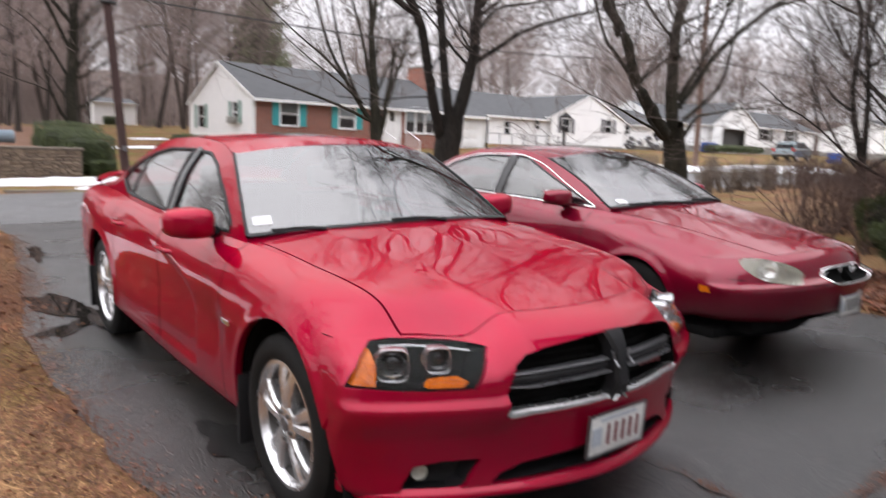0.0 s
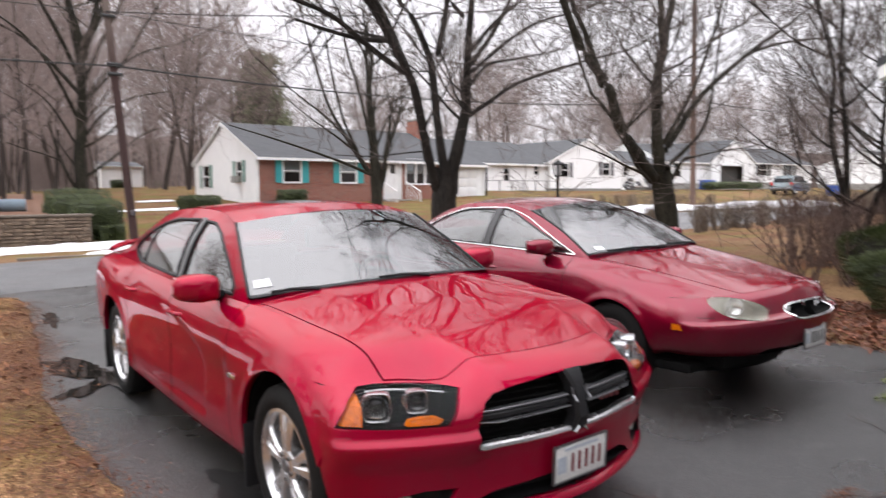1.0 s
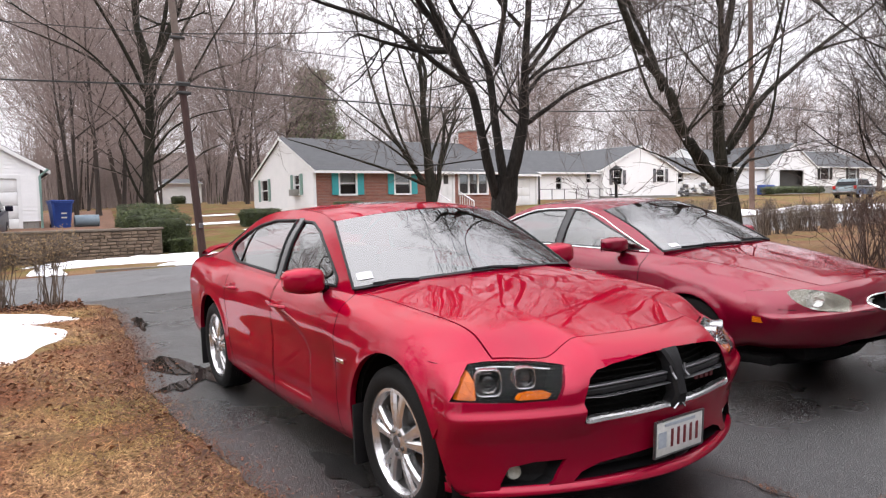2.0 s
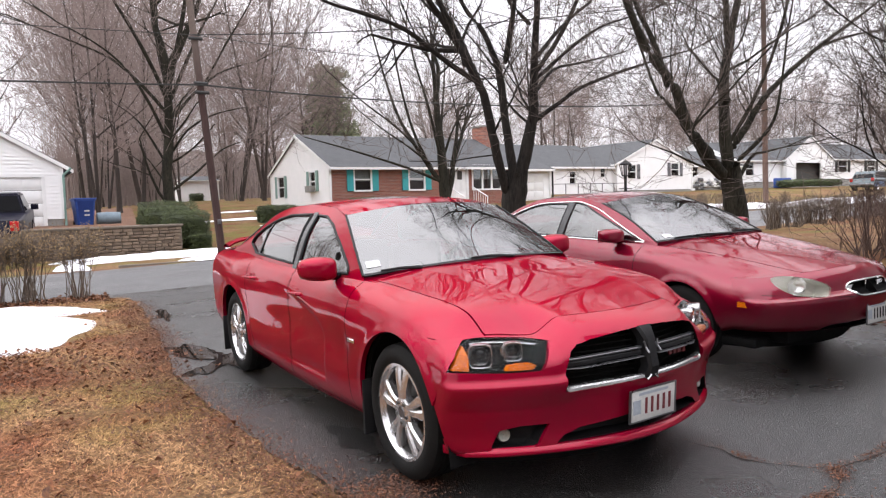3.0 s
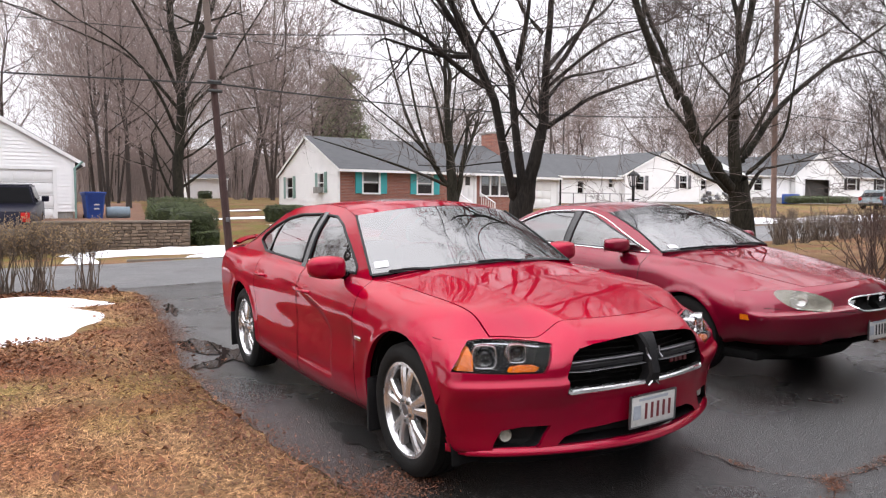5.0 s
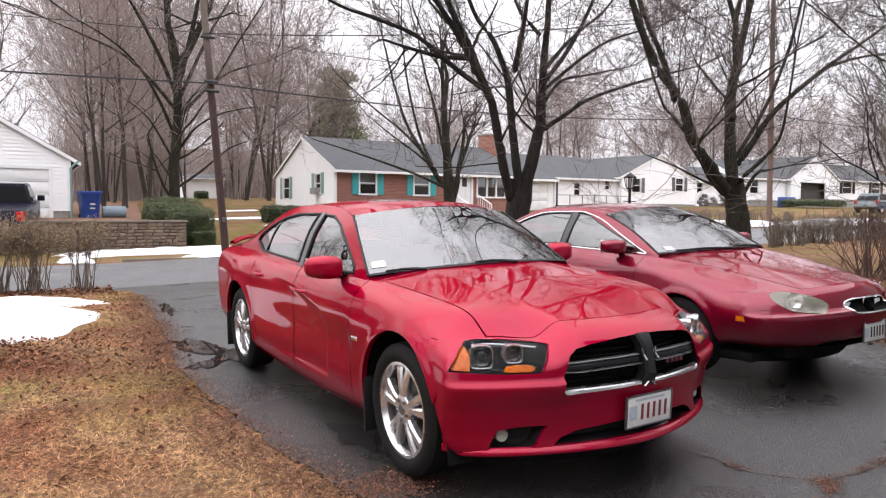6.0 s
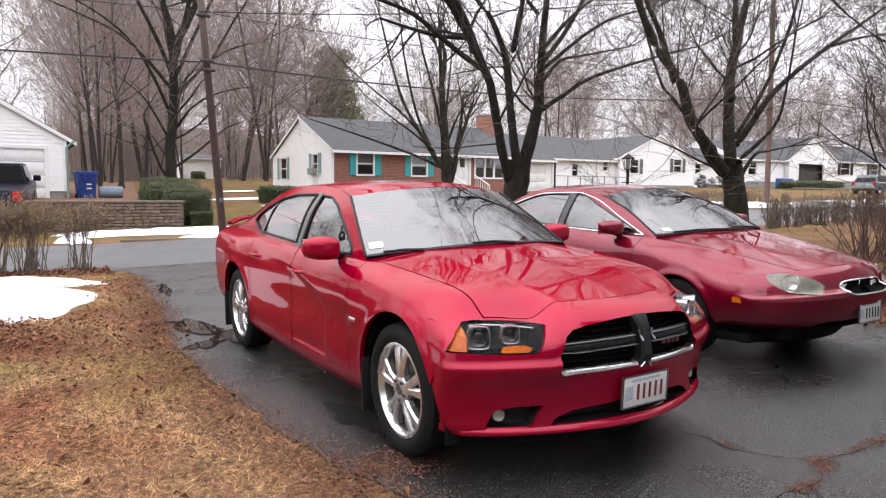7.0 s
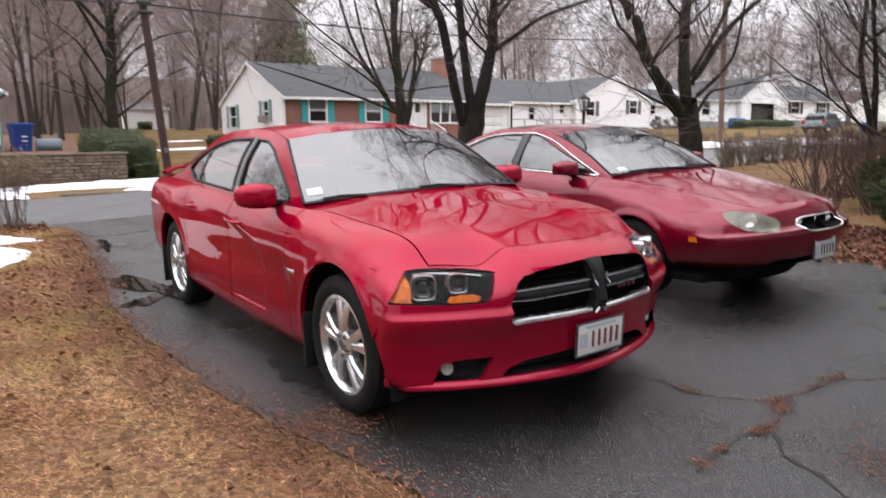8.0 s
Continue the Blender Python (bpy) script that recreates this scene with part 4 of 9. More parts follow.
for xx in (18.05, 19.55):
    bm = bmesh.new()
    tube(bm, [(xx, 26.5, 0.65), (xx, 26.5, 1.75), (xx, 27.9, 2.3)], 0.035, 6)
    rail = part("stair_rail", bm, M_WHITE, h1, "white stair railing")
    for i in range(6):
        y = 26.7 + i * 0.22
        bm = bmesh.new()
        tube(bm, [(xx, y, 0.8 + i * 0.1), (xx, y, 1.8 + i * 0.088)], 0.018, 5)
        part("baluster", bm, M_WHITE, rail)
bm = bmesh.new()
box(bm, 22.92, 31.6, 3.4, 23.52, 32.8, 6.12, 0.02)
ch = part("chimney", bm, M_BRICK, h1, "red brick chimney")
bm = bmesh.new()
box(bm, 22.87, 31.55, 6.12, 23.57, 32.85, 6.22, 0.02)
part("chimney_cap", bm, M_CONCRETE, ch)
# its garage wing
g1 = shell("garage_wing", "low white garage wing beside the brick house", 22.95, 25.6, 28.5, 35.0, 1.0, 3.45, 4.6, "x", 0.16, [("s", 23.6, 25.1, 1.0, 3.05)], category="garage")


def garage_door(parent, x0, x1, y, z0, z1, rows=4, mat=None):
    d = new("garage_door")
    d.parent = parent
    hgt = (z1 - z0) / rows
    for i in range(rows):
        bm = bmesh.new()
        box(bm, x0, y - 0.02, z0 + i * hgt + 0.006, x1, y + 0.03, z0 + (i + 1) * hgt - 0.006, 0.008)
        n = max(2, int((x1 - x0) / 0.6))
        for k in range(n):
            a = x0 + (x1 - x0) * k / n
            box(bm, a + 0.06, y - 0.028, z0 + i * hgt + 0.08, a + (x1 - x0) / n - 0.06, y - 0.018, z0 + (i + 1) * hgt - 0.08, 0.006)
        part("door_section", bm, mat or M_WHITE, d)
    return d


garage_door(g1, 23.6, 25.1, 28.52, 1.0, 3.05)
bm = bmesh.new()
tube(bm, [(25.72, 28.35, 0.9), (25.72, 28.35, 3.3)], 0.06, 6)
part("downpipe", bm, M_BLACK, g1)

# white houses further along
n2w = shell("house_wing", "long low white wing of a neighbouring house", 26.5, 36.4, 34.0, 42.0, 1.4, 3.95, 5.7, "x", 0.16, [("s", 32.15, 32.7, 2.6, 3.42), ("s", 35.2, 35.65, 3.05, 3.65)], category="house")
window(n2w, "x", 34.0, 32.15, 32.7, 2.6, 3.42, -1, None, curtain=False)
window(n2w, "x", 34.0, 35.2, 35.65, 3.05, 3.65, -1, None, curtain=False)
n2 = shell("house", "white gable-fronted house with dark window shutters", 36.5, 44.9, 33.6, 46.0, 1.75, 4.12, 5.95, "y", 0.16, [("s", 37.6, 38.5, 2.9, 3.9), ("s", 42.45, 43.35, 3.08, 4.05)], category="house")
window(n2, "x", 33.6, 37.6, 38.5, 2.9, 3.9, -1, M_SATIN, 0.34)
window(n2, "x", 33.6, 42.45, 43.35, 3.08, 4.05, -1, M_SATIN, 0.34)
n2b = shell("house_porch", "white porch of a neighbouring house with stone-faced base", 45.1, 53.5, 35.0, 44.0, 1.9, 4.1, 5.6, "x", 0.16, [("s", 46.5, 47.4, 3.0, 3.9), ("s", 50.6, 51.7, 3.0, 4.0)], category="house")
window(n2b, "x", 35.0, 46.5, 47.4, 3.0, 3.9, -1, None)
window(n2b, "x", 35.0, 50.6, 51.7, 3.0, 4.0, -1, None)
n3 = shell("house", "white house with a dark open garage door", 54.5, 61.4, 36.5, 45.0, 2.3, 4.75, 6.6, "x", 0.18, [("s", 56.0, 57.2, 3.2, 4.4)], category="house")
window(n3, "x", 36.5, 56.0, 57.2, 3.2, 4.4, -1, None)
n3g = shell("garage", "white gable-fronted garage with an open dark doorway", 61.6, 69.6, 36.0, 44.0, 2.4, 4.85, 7.05, "y", 0.18, [("s", 63.1, 67.3, 2.4, 4.35)], category="garage", base_h=0.0)
bm = bmesh.new()
for a, b in ((62.95, 63.1), (67.3, 67.45)):
    box(bm, a, 35.93, 2.4, b, 36.05, 4.35)
box(bm, 62.95, 35.93, 4.35, 67.45, 36.05, 4.5)
part("door_frame", bm, M_WHITE, n3g, smooth=False)
n4 = shell("house", "white house with dark window shutters at the end of the row", 69.9, 84.0, 37.0, 46.0, 2.5, 5.0, 6.9, "x", 0.18, [("s", 72.3, 74.0, 3.5, 4.7), ("s", 78.0, 79.6, 3.5, 4.7)], category="house")
window(n4, "x", 37.0, 72.3, 74.0, 3.5, 4.7, -1, M_GLOSSBLACK, 0.5)
window(n4, "x", 37.0, 78.0, 79.6, 3.5, 4.7, -1, M_GLOSSBLACK, 0.5)
n5 = shell("house", "distant white house with a grey roof", 92.0, 106.0, 30.0, 40.0, 2.4, 5.0, 6.8, "x", 0.18, [("s", 95, 96.5, 3.4, 4.6), ("s", 100, 101.5, 3.4, 4.6)], category="house")
window(n5, "x", 30.0, 95, 96.5, 3.4, 4.6, -1, M_GLOSSBLACK, 0.5)
window(n5, "x", 30.0, 100, 101.5, 3.4, 4.6, -1, M_GLOSSBLACK, 0.5)
far = shell("house", "small distant white house among bare trees", 16.2, 20.8, 88.0, 95.0, 2.3, 5.30, 5.9, "x", 0.2, [], category="house")

# white garage house on the other side of the street
gh = shell("garage", "white clapboard gable garage with a wide closed door", -8.0, -0.85, 24.0, 33.0, 0.95, 3.30, 5.45, "y", 0.13, [("s", -6.6, -1.50, 0.95, 2.78), ("w", 26, 27, 2, 3), ("e", 26.2, 27.0, 1.9, 2.9), ("e", 29.0, 29.8, 1.9, 2.9)], category="garage", base_h=0.35)
garage_door(gh, -6.6, -1.50, 24.03, 0.95, 2.78)
bm = bmesh.new()
for a, b in ((-6.72, -6.6), (-1.50, -1.38)):
    box(bm, a, 23.95, 0.95, b, 24.05, 2.78)
box(bm, -6.72, 23.95, 2.78, -1.38, 24.05, 2.9)
part("door_frame", bm, M_WHITE, gh, smooth=False)
window(gh, "y", -0.85, 26.2, 27.0, 1.9, 2.9, 1, M_GREENTRIM)
window(gh, "y", -0.85, 29.0, 29.8, 1.9, 2.9, 1, M_GREENTRIM)
bm = bmesh.new()
box(bm, -4.4, 23.93, 3.95, -3.10, 23.99, 4.72, 0.01)
part("gable_shutter", bm, M_PLATERED, gh, "dark purple-red gable vent")
bm = bmesh.new()
tube(bm, [(-0.55, 23.85, 3.1), (-0.80, 23.93, 2.85), (-0.80, 23.93, 1.0)], 0.045, 6)
part("downpipe", bm, M_GREENTRIM, gh)


# the house that the drive belongs to
def boarded(name, axis, plane, u0, u1, z0, z1, course, out, mat, label, holes=()):
    """A wall of separate wide boards, each an object of its own on a backing."""
    bm = bmesh.new()
    a, b = sorted((plane, plane - out * 0.18))
    segs = [(u0, u1, z0, z1)]
    for h in holes:
        nxt = []
        for s in segs:
            if h[0] >= s[1] or h[1] <= s[0]:
                nxt.append(s)
                continue
            nxt += [(s[0], h[0], s[2], s[3]), (h[1], s[1], s[2], s[3]), (h[0], h[1], s[2], h[2]), (h[0], h[1], h[3], s[3])]
        segs = [s for s in nxt if s[1] - s[0] > 0.01 and s[3] - s[2] > 0.01]
    for s in segs:
        if axis == "x":
            box(bm, s[0], a, s[2], s[1], b, s[3])
        else:
            box(bm, a, s[0], s[2], b, s[1], s[3])
    wall = part(name, bm, M_OFFWHITE, None, smooth=False)
    tagged(wall, label, "wall", kind="structure")
    z = z0
    while z < z1 - 0.02:
        t = min(z + course, z1)
        parts_ = [(u0, u1)]
        for h in holes:
            if z + 0.02 < h[3] and t - 0.02 > h[2]:
                parts_ = [q for p in parts_ for q in ((p[0], min(p[1], h[0])), (max(p[0], h[1]), p[1])) if q[1] - q[0] > 0.02]
        for p in parts_:
            b2 = bmesh.new()
            n_ = [(0.004, t + 0.004), (0.004, z), (0.022, z), (0.012, t + 0.004)]
            vs = []
            for u in p:
                vs.append([b2.verts.new((u, plane + out * d, zz) if axis == "x" else (plane + out * d, u, zz)) for d, zz in n_])
            b2.faces.new(vs[0])
            b2.faces.new(vs[1][::-1])
            for i in range(4):
                b2.faces.new((vs[0][i], vs[1][i], vs[1][(i + 1) % 4], vs[0][(i + 1) % 4]))
            part("board", outward(b2), mat, wall, smooth=False)
        z = t
    return wall


boarded("wall_west", "y", 8.0, -9.0, -1.10, 0.1, 3.2, 0.285, -1, M_OFFWHITE, "white house wall of wide lapped boards", [(-2.35, -1.52, 1.33, 2.96)])
boarded("wall_porch", "y", 0.40, -9.0, -3.725, 0.05, 3.3, 0.27, -1, M_OFFWHITE, "white wall of wide lapped boards beside the camera")
bm = bmesh.new()
box(bm, 0.37, -3.725, 0.02, 0.50, -3.665, 3.3, 0.006)
tagged(part("trim_corner", bm, M_WHITE, None), "white painted corner board", "trim", kind="structure")
bm = bmesh.new()
box(bm, 0.50, -3.835, 0.02, 8.2, -3.675, 3.3)
tagged(part("wall_wing", bm, M_OFFWHITE, None, smooth=False), "white side wall of the house wing", "wall", kind="structure")
bm = bmesh.new()
box(bm, 8.0, -1.10, 0.05, 16.0, -0.86, 3.2)
tagged(part("wall_north", bm, M_MORTAR, None, smooth=False), "brick-faced end wall of the house", "wall", kind="structure")
bm = bmesh.new()
box(bm, 7.94, -0.90, 0.1, 8.03, -0.84, 3.15, 0.006)
tagged(part("trim_end", bm, M_WHITE, None), "white painted end board", "trim", kind="structure")
ow = window(None, "y", 8.0, -2.35, -1.52, 1.33, 2.96, -1, None, name="window_1", frame_mat=M_WHITE, curtain=False)
tagged(ow, "white sash window with a pale blind", "window", kind="structure")
bm = bmesh.new()
box(bm, 8.08, -2.33, 2.35, 8.10, -1.54, 2.95)
tagged(part("window_blind", bm, M_CURTAIN, None, smooth=False), "pale roller blind behind the window", "blind")
bm = bmesh.new()
box(bm, 8.9, -4.0, 0.3, 9.0, -0.9, 3.2)
tagged(part("wall_inside", bm, M_ROOMDARK, None, smooth=False), "dim inner wall", "wall", kind="structure")
ac = thing("air_conditioner", "brown window air conditioner on a bracket", "air conditioner")
bm = bmesh.new()
box(bm, 7.70, -2.30, 1.36, 8.0, -1.60, 2.0, 0.02)
ac_body = part("housing", bm, surf("brown_metal_case", (0.14, 0.07, 0.05), (0.22, 0.11, 0.08), 0.5, 5, 50, 0.1), ac)
part("grille_panel", box_bm(7.693, -2.25, 1.42, 7.706, -1.65, 1.95), M_BLACK, ac_body, smooth=False)
for i in range(12):
    bm = bmesh.new()
    box(bm, 7.680, -2.24, 1.44 + i * 0.042, 7.691, -1.66, 1.462 + i * 0.042)
    part("grille_slat", bm, M_BLACK, ac_body, smooth=False)
bm = bmesh.new()
tube(bm, [(7.98, -1.68, 1.0), (7.74, -1.68, 1.35)], 0.022, 6)
part("bracket", bm, M_BLACK, ac)
dp = thing("downspout", "grey metal downspout on the house wall", "pipe")
bm = bmesh.new()
tube(bm, [(7.94, -1.37, 0.15), (7.94, -1.37, 3.0), (7.90, -1.37, 4.0)], 0.017, 8)
part("pipe", bm, M_SATIN, dp)
for k in range(6):
    z0 = 3.2 + k * 0.285
    boarded("wall_gable", "y", 8.0, -8.9 + k * 0.62, -1.2 - k * 0.62, z0, z0 + 0.285, 0.285, -1, M_OFFWHITE, "white boarded gable of the house")
along_x = Matrix.Rotation(math.pi / 2, 4, "Z")
bm = bmesh.new()
prism(bm, [(-9.6, 3.12), (-5.0, 5.22), (-0.45, 3.12), (-0.45, 3.22), (-5.0, 5.34), (-9.6, 3.22)], -16.5, -7.58, along_x)
tagged(part("roof_house", outward(bm), M_ROOF, None, smooth=False), "grey shingled roof of the house", "roof", kind="structure")
bm = bmesh.new()
prism(bm, [(-0.46, 2.96), (-5.0, 5.04), (-5.0, 5.21), (-0.46, 3.115)], -7.66, -7.60, along_x)
prism(bm, [(-0.47, 2.97), (-1.75, 2.97), (-1.75, 3.60), (-0.47, 3.03)], -7.99, -7.67, along_x)
tagged(part("trim_verge", outward(bm), M_WHITE, None, smooth=False), "white verge board and boxed eave of the gable", "trim", kind="structure")
bm = bmesh.new()
box(bm, 8.05, -0.855, 2.98, 16.4, -0.48, 3.10, 0.008)
tagged(part("trim_eave", bm, M_WHITE, None, smooth=False), "white boxed eave of the house", "trim", kind="structure")
bm = bmesh.new()
box(bm, 0.30, -9.2, 3.3, 8.0, -3.62, 3.45)
tagged(part("roof_wing", bm, M_ROOF, None, smooth=False), "low grey roof of the house wing", "roof", kind="structure")
# bricks of the narrow pier
brick_bm = bmesh.new()
box(brick_bm, -0.008, -0.097, -0.028, 0.02, 0.097, 0.028, 0.004)
first = part("brick", brick_bm, M_BRICKPIECE, bpy.data.objects["wall_north"], smooth=False)
first.location = (7.995, -1.0, 0.17)
row = 0
z = 0.17
while z < 3.1:
    for k in range(2):
        if row == 0 and k == 0:
            continue
        b = bpy.data.objects.new("brick", first.data)
        scene.collection.objects.link(b)
        b.parent = first.parent
        b.location = (7.995, -1.0 + (k * 0.10 if row % 2 else 0.0), z)
        if row % 2:
            b.scale = (1, 0.48, 1)
            b.location.y = -1.05 + k * 0.105
        elif k == 1:
            bpy.data.objects.remove(b)
            continue
    row += 1
    z += 0.068


# ---- trees and shrubs ----
class Wood:
    """Gathers tapered tubes for one mesh."""

    def __init__(self):
        self.v, self.f = [], []

    def tube(self, pts, radii, n, tip=False):
        base = len(self.v)
        last = pts[-1]
        if tip:
            pts, radii = pts[:-1], radii[:-1]
        for i, p in enumerate(pts):
            d = (pts[min(i + 1, len(pts) - 1)] - pts[max(i - 1, 0)]) if len(pts) > 1 else last - p
            d = d.normalized() if d.length > 1e-6 else Vector((0, 0, 1))
            a = d.orthogonal().normalized()
            b = d.cross(a)
            for k in range(n):
                t = 2 * math.pi * k / n
                self.v.append(tuple(p + (a * math.cos(t) + b * math.sin(t)) * radii[i]))
        for i in range(len(pts) - 1):
            for k in range(n):
                j = (k + 1) % n
                self.f.append((base + i * n + k, base + i * n + j, base + (i + 1) * n + j, base + (i + 1) * n + k))
        if tip:
            self.v.append(tuple(last))
            e = base + (len(pts) - 1) * n
            for k in range(n):
                self.f.append((e + k, e + (k + 1) % n, len(self.v) - 1))


def wander(rg, p, d, length, segs, bend, lift):
    pts = [p.copy()]
    d = d.normalized()
    for _ in range(segs):
        d = (d + Vector((rg.uniform(-bend, bend), rg.uniform(-bend, bend), rg.uniform(-bend, bend) + lift))).normalized()
        pts.append(pts[-1] + d * (length / segs))
    return pts


def branch(rg, thick, fine, p, d, length, r, level, cfg):
    """A branch and what grows from it."""
    segs = cfg["segs"][min(level, 4)]
    pts = wander(rg, p, d, length, segs, cfg["bend"], cfg["lift"])
    end = r * (0.45 if level < cfg["depth"] else 0.3)
    radii = [r + (end - r) * i / segs for i in range(segs + 1)]
    if r > cfg["twig_r"]:
        thick.tube(pts, radii, (7 if r > 0.06 else 5) if cfg["depth"] > 3 else 4)
    else:
        fine.tube(pts, [max(q, cfg["min_r"]) for q in radii], 3, level >= cfg["depth"])
    if level >= cfg["depth"]:
        return
    n = cfg["kids"][min(level, len(cfg["kids"]) - 1)]
    for i in range(n):
        t = rg.uniform(0.22, 1.0) if i else 1.0
        k = min(int(t * segs), segs - 1)
        f = t * segs - k
        q = pts[k].lerp(pts[k + 1], f)
        along = (pts[k + 1] - pts[k]).normalized()
        side = Vector((rg.uniform(-1, 1), rg.uniform(-1, 1), rg.uniform(-0.5, 0.8))).normalized()
        dd = (along * rg.uniform(0.5, 1.1) + side * rg.uniform(0.5, 1.0)).normalized()
        branch(rg, thick, fine, q, dd, length * rg.uniform(0.42, 0.72), max(cfg["min_r"], radii[k] * rg.uniform(0.42, 0.65)), level + 1, cfg)


def smooth_path(knots, per=5):
    return across([Vector(k) for k in knots], per)


def grown_tree(name, label, base, limbs, cfg, seed, bark, twig, category="tree", apart=True):
    """A tree from its trunk and main limbs (knots and radii), with branches and twigs grown from them."""
    rg = random.Random(seed)
    fine = Wood()
    woods = []
    for i, (knots, r0, r1, twigs) in enumerate(limbs):
        if apart or not woods:
            woods.append(Wood())
        wood = woods[-1]
        pts = smooth_path(knots)
        pts = [p + Vector((rg.uniform(-1, 1), rg.uniform(-1, 1), 0)) * r0 * 0.05 for p in pts]
        n = len(pts)
        radii = [(r0 + (r1 - r0) * k / (n - 1)) * (1 + rg.uniform(-0.05, 0.05)) for k in range(n)]
        slim = cfg["slim"][1 if i else 0] if "slim" in cfg else 1.0
        radii = [q * slim for q in radii]
        if i == 0:
            radii[0] *= 1.45
            radii[1] *= 1.15
        else:
            radii[0] *= 0.45
        wood.tube(pts, radii, 12 if r0 > 0.1 else 8)
        for _ in range(round(twigs * cfg.get("dense", 1.0))):
            k = rg.randint(max(1, int(n * 0.25)), n - 2)
            along = (pts[k + 1] - pts[k]).normalized()
            side = Vector((rg.uniform(-1, 1), rg.uniform(-1, 1), rg.uniform(-0.35, 0.9))).normalized()
            branch(rg, wood, fine, pts[k], along * rg.uniform(0.3, 0.9) + side, cfg["len"] * rg.uniform(0.6, 1.15), max(0.008, radii[k] * rg.uniform(0.16, 0.32)), 1, cfg)
        if twigs:
            for _ in range(2):
                branch(rg, wood, fine, pts[-1], (pts[-1] - pts[-2]).normalized() + Vector((rg.uniform(-0.3, 0.3), rg.uniform(-0.3, 0.3), 0.15)), cfg["len"] * 1.3, r1 * 0.9, 1, cfg)
    root = thing(name, label, category, Matrix.Translation(base))
    off = Vector(base)
    for i, w in enumerate(woods):
        raw_part("trunk" if i == 0 else "limb", w.v, w.f, bark, root).location = -off
    if fine.f:
        tagged(raw_part("crown", fine.v, fine.f, twig, root), kind="stuff").location = -off
    return root


NEAR = dict(bend=0.22, lift=0.03, kids=(5, 5, 5, 4), depth=4, twig_r=0.013, min_r=0.0030, len=2.0, slim=(0.97, 0.84), dense=0.78, segs=(4, 4, 3, 3, 2))
MIDT = dict(bend=0.22, lift=0.05, kids=(5, 5, 4, 2), depth=4, twig_r=0.02, min_r=0.006, len=2.8, segs=(4, 4, 3, 2, 1))


def flatlimb(y, pts, r0, r1, twigs, lean=0.0):
    """A limb given by its x and z, at a depth y that drifts by lean per metre along it."""
    x0 = pts[0][0]
    return ([(x, y + lean * math.hypot(x - x0, z - pts[0][1]), z) for x, z in pts], r0, r1, twigs)


# many-stemmed maple beside the street
yb = 7.6
grown_tree("maple_tree", "bare wet many-stemmed maple with dark bark beside the street", (6.85, yb, lie(6.85, yb)), [
    flatlimb(yb, [(6.82, 0.10), (6.85, 1.28), (6.93, 2.10)], 0.29, 0.27, 0),
    flatlimb(yb, [(6.68, 1.6), (6.41, 2.32), (6.2, 2.97), (5.97, 3.67), (5.77, 3.98)], 0.125, 0.098, 2, -0.1),
    flatlimb(yb - 0.2, [(5.80, 3.93), (4.97, 4.29), (4.06, 4.75), (3.21, 4.92), (2.14, 5.09), (1.0, 5.7)], 0.075, 0.024, 14, -0.12),
    flatlimb(yb - 0.2, [(5.77, 3.98), (5.63, 4.52), (5.36, 5.13), (5.05, 5.6), (4.4, 7.3)], 0.080, 0.035, 10, 0.15),
    flatlimb(yb - 0.1, [(5.60, 4.25), (5.41, 4.56), (4.98, 5.02), (4.69, 5.49), (4.2, 6.6)], 0.055, 0.025, 8, -0.3),
    flatlimb(yb, [(6.90, 1.9), (6.81, 2.94), (6.77, 4.03), (6.70, 4.51), (6.39, 5.19), (5.95, 5.72), (5.4, 7.2)], 0.125, 0.04, 11, 0.12),
    flatlimb(yb, [(6.71, 4.40), (6.76, 5.11), (6.80, 5.84), (6.7, 8.2)], 0.085, 0.035, 10, -0.2),
] + [
    flatlimb(yb, [(7.00, 1.85), (7.27, 2.83), (7.40, 3.46), (7.40, 4.33), (7.47, 5.93), (7.5, 8.6)], 0.185, 0.05, 12, -0.05),
    flatlimb(yb, [(7.42, 5.30), (7.15, 5.58), (6.87, 5.97), (6.5, 7.4)], 0.060, 0.025, 7, 0.2),
    flatlimb(yb - 0.1, [(7.44, 4.25), (7.87, 4.87), (8.20, 5.53), (8.38, 6.06), (8.8, 7.6)], 0.070, 0.03, 9, -0.25),
    flatlimb(yb - 0.1, [(7.44, 4.52), (8.11, 5.14), (8.79, 5.67), (9.59, 6.22), (10.6, 7.2)], 0.062, 0.025, 10, 0.15),
    flatlimb(yb - 0.1, [(7.40, 3.20), (7.95, 3.56), (8.80, 4.06), (10.64, 4.67), (11.8, 5.0)], 0.075, 0.018, 12, -0.15),
    flatlimb(yb - 0.1, [(7.42, 3.80), (8.12, 4.39), (9.15, 4.67), (10.83, 5.10)], 0.055, 0.018, 11, 0.2),
    flatlimb(yb - 0.1, [(7.45, 4.10), (8.28, 4.85), (8.97, 5.30), (10.06, 5.65)], 0.055, 0.018, 10, -0.3),
    ([(6.7, 7.6, 7.0), (5.8, 6.2, 9.0), (5.2, 4.6, 10.4), (4.6, 3.2, 11.2)], 0.05, 0.02, 13),
    ([(7.5, 7.5, 7.4), (6.6, 5.6, 9.4), (6.2, 3.6, 10.6)], 0.05, 0.02, 12),
], NEAR, 11, M_BARK, M_TWIG)
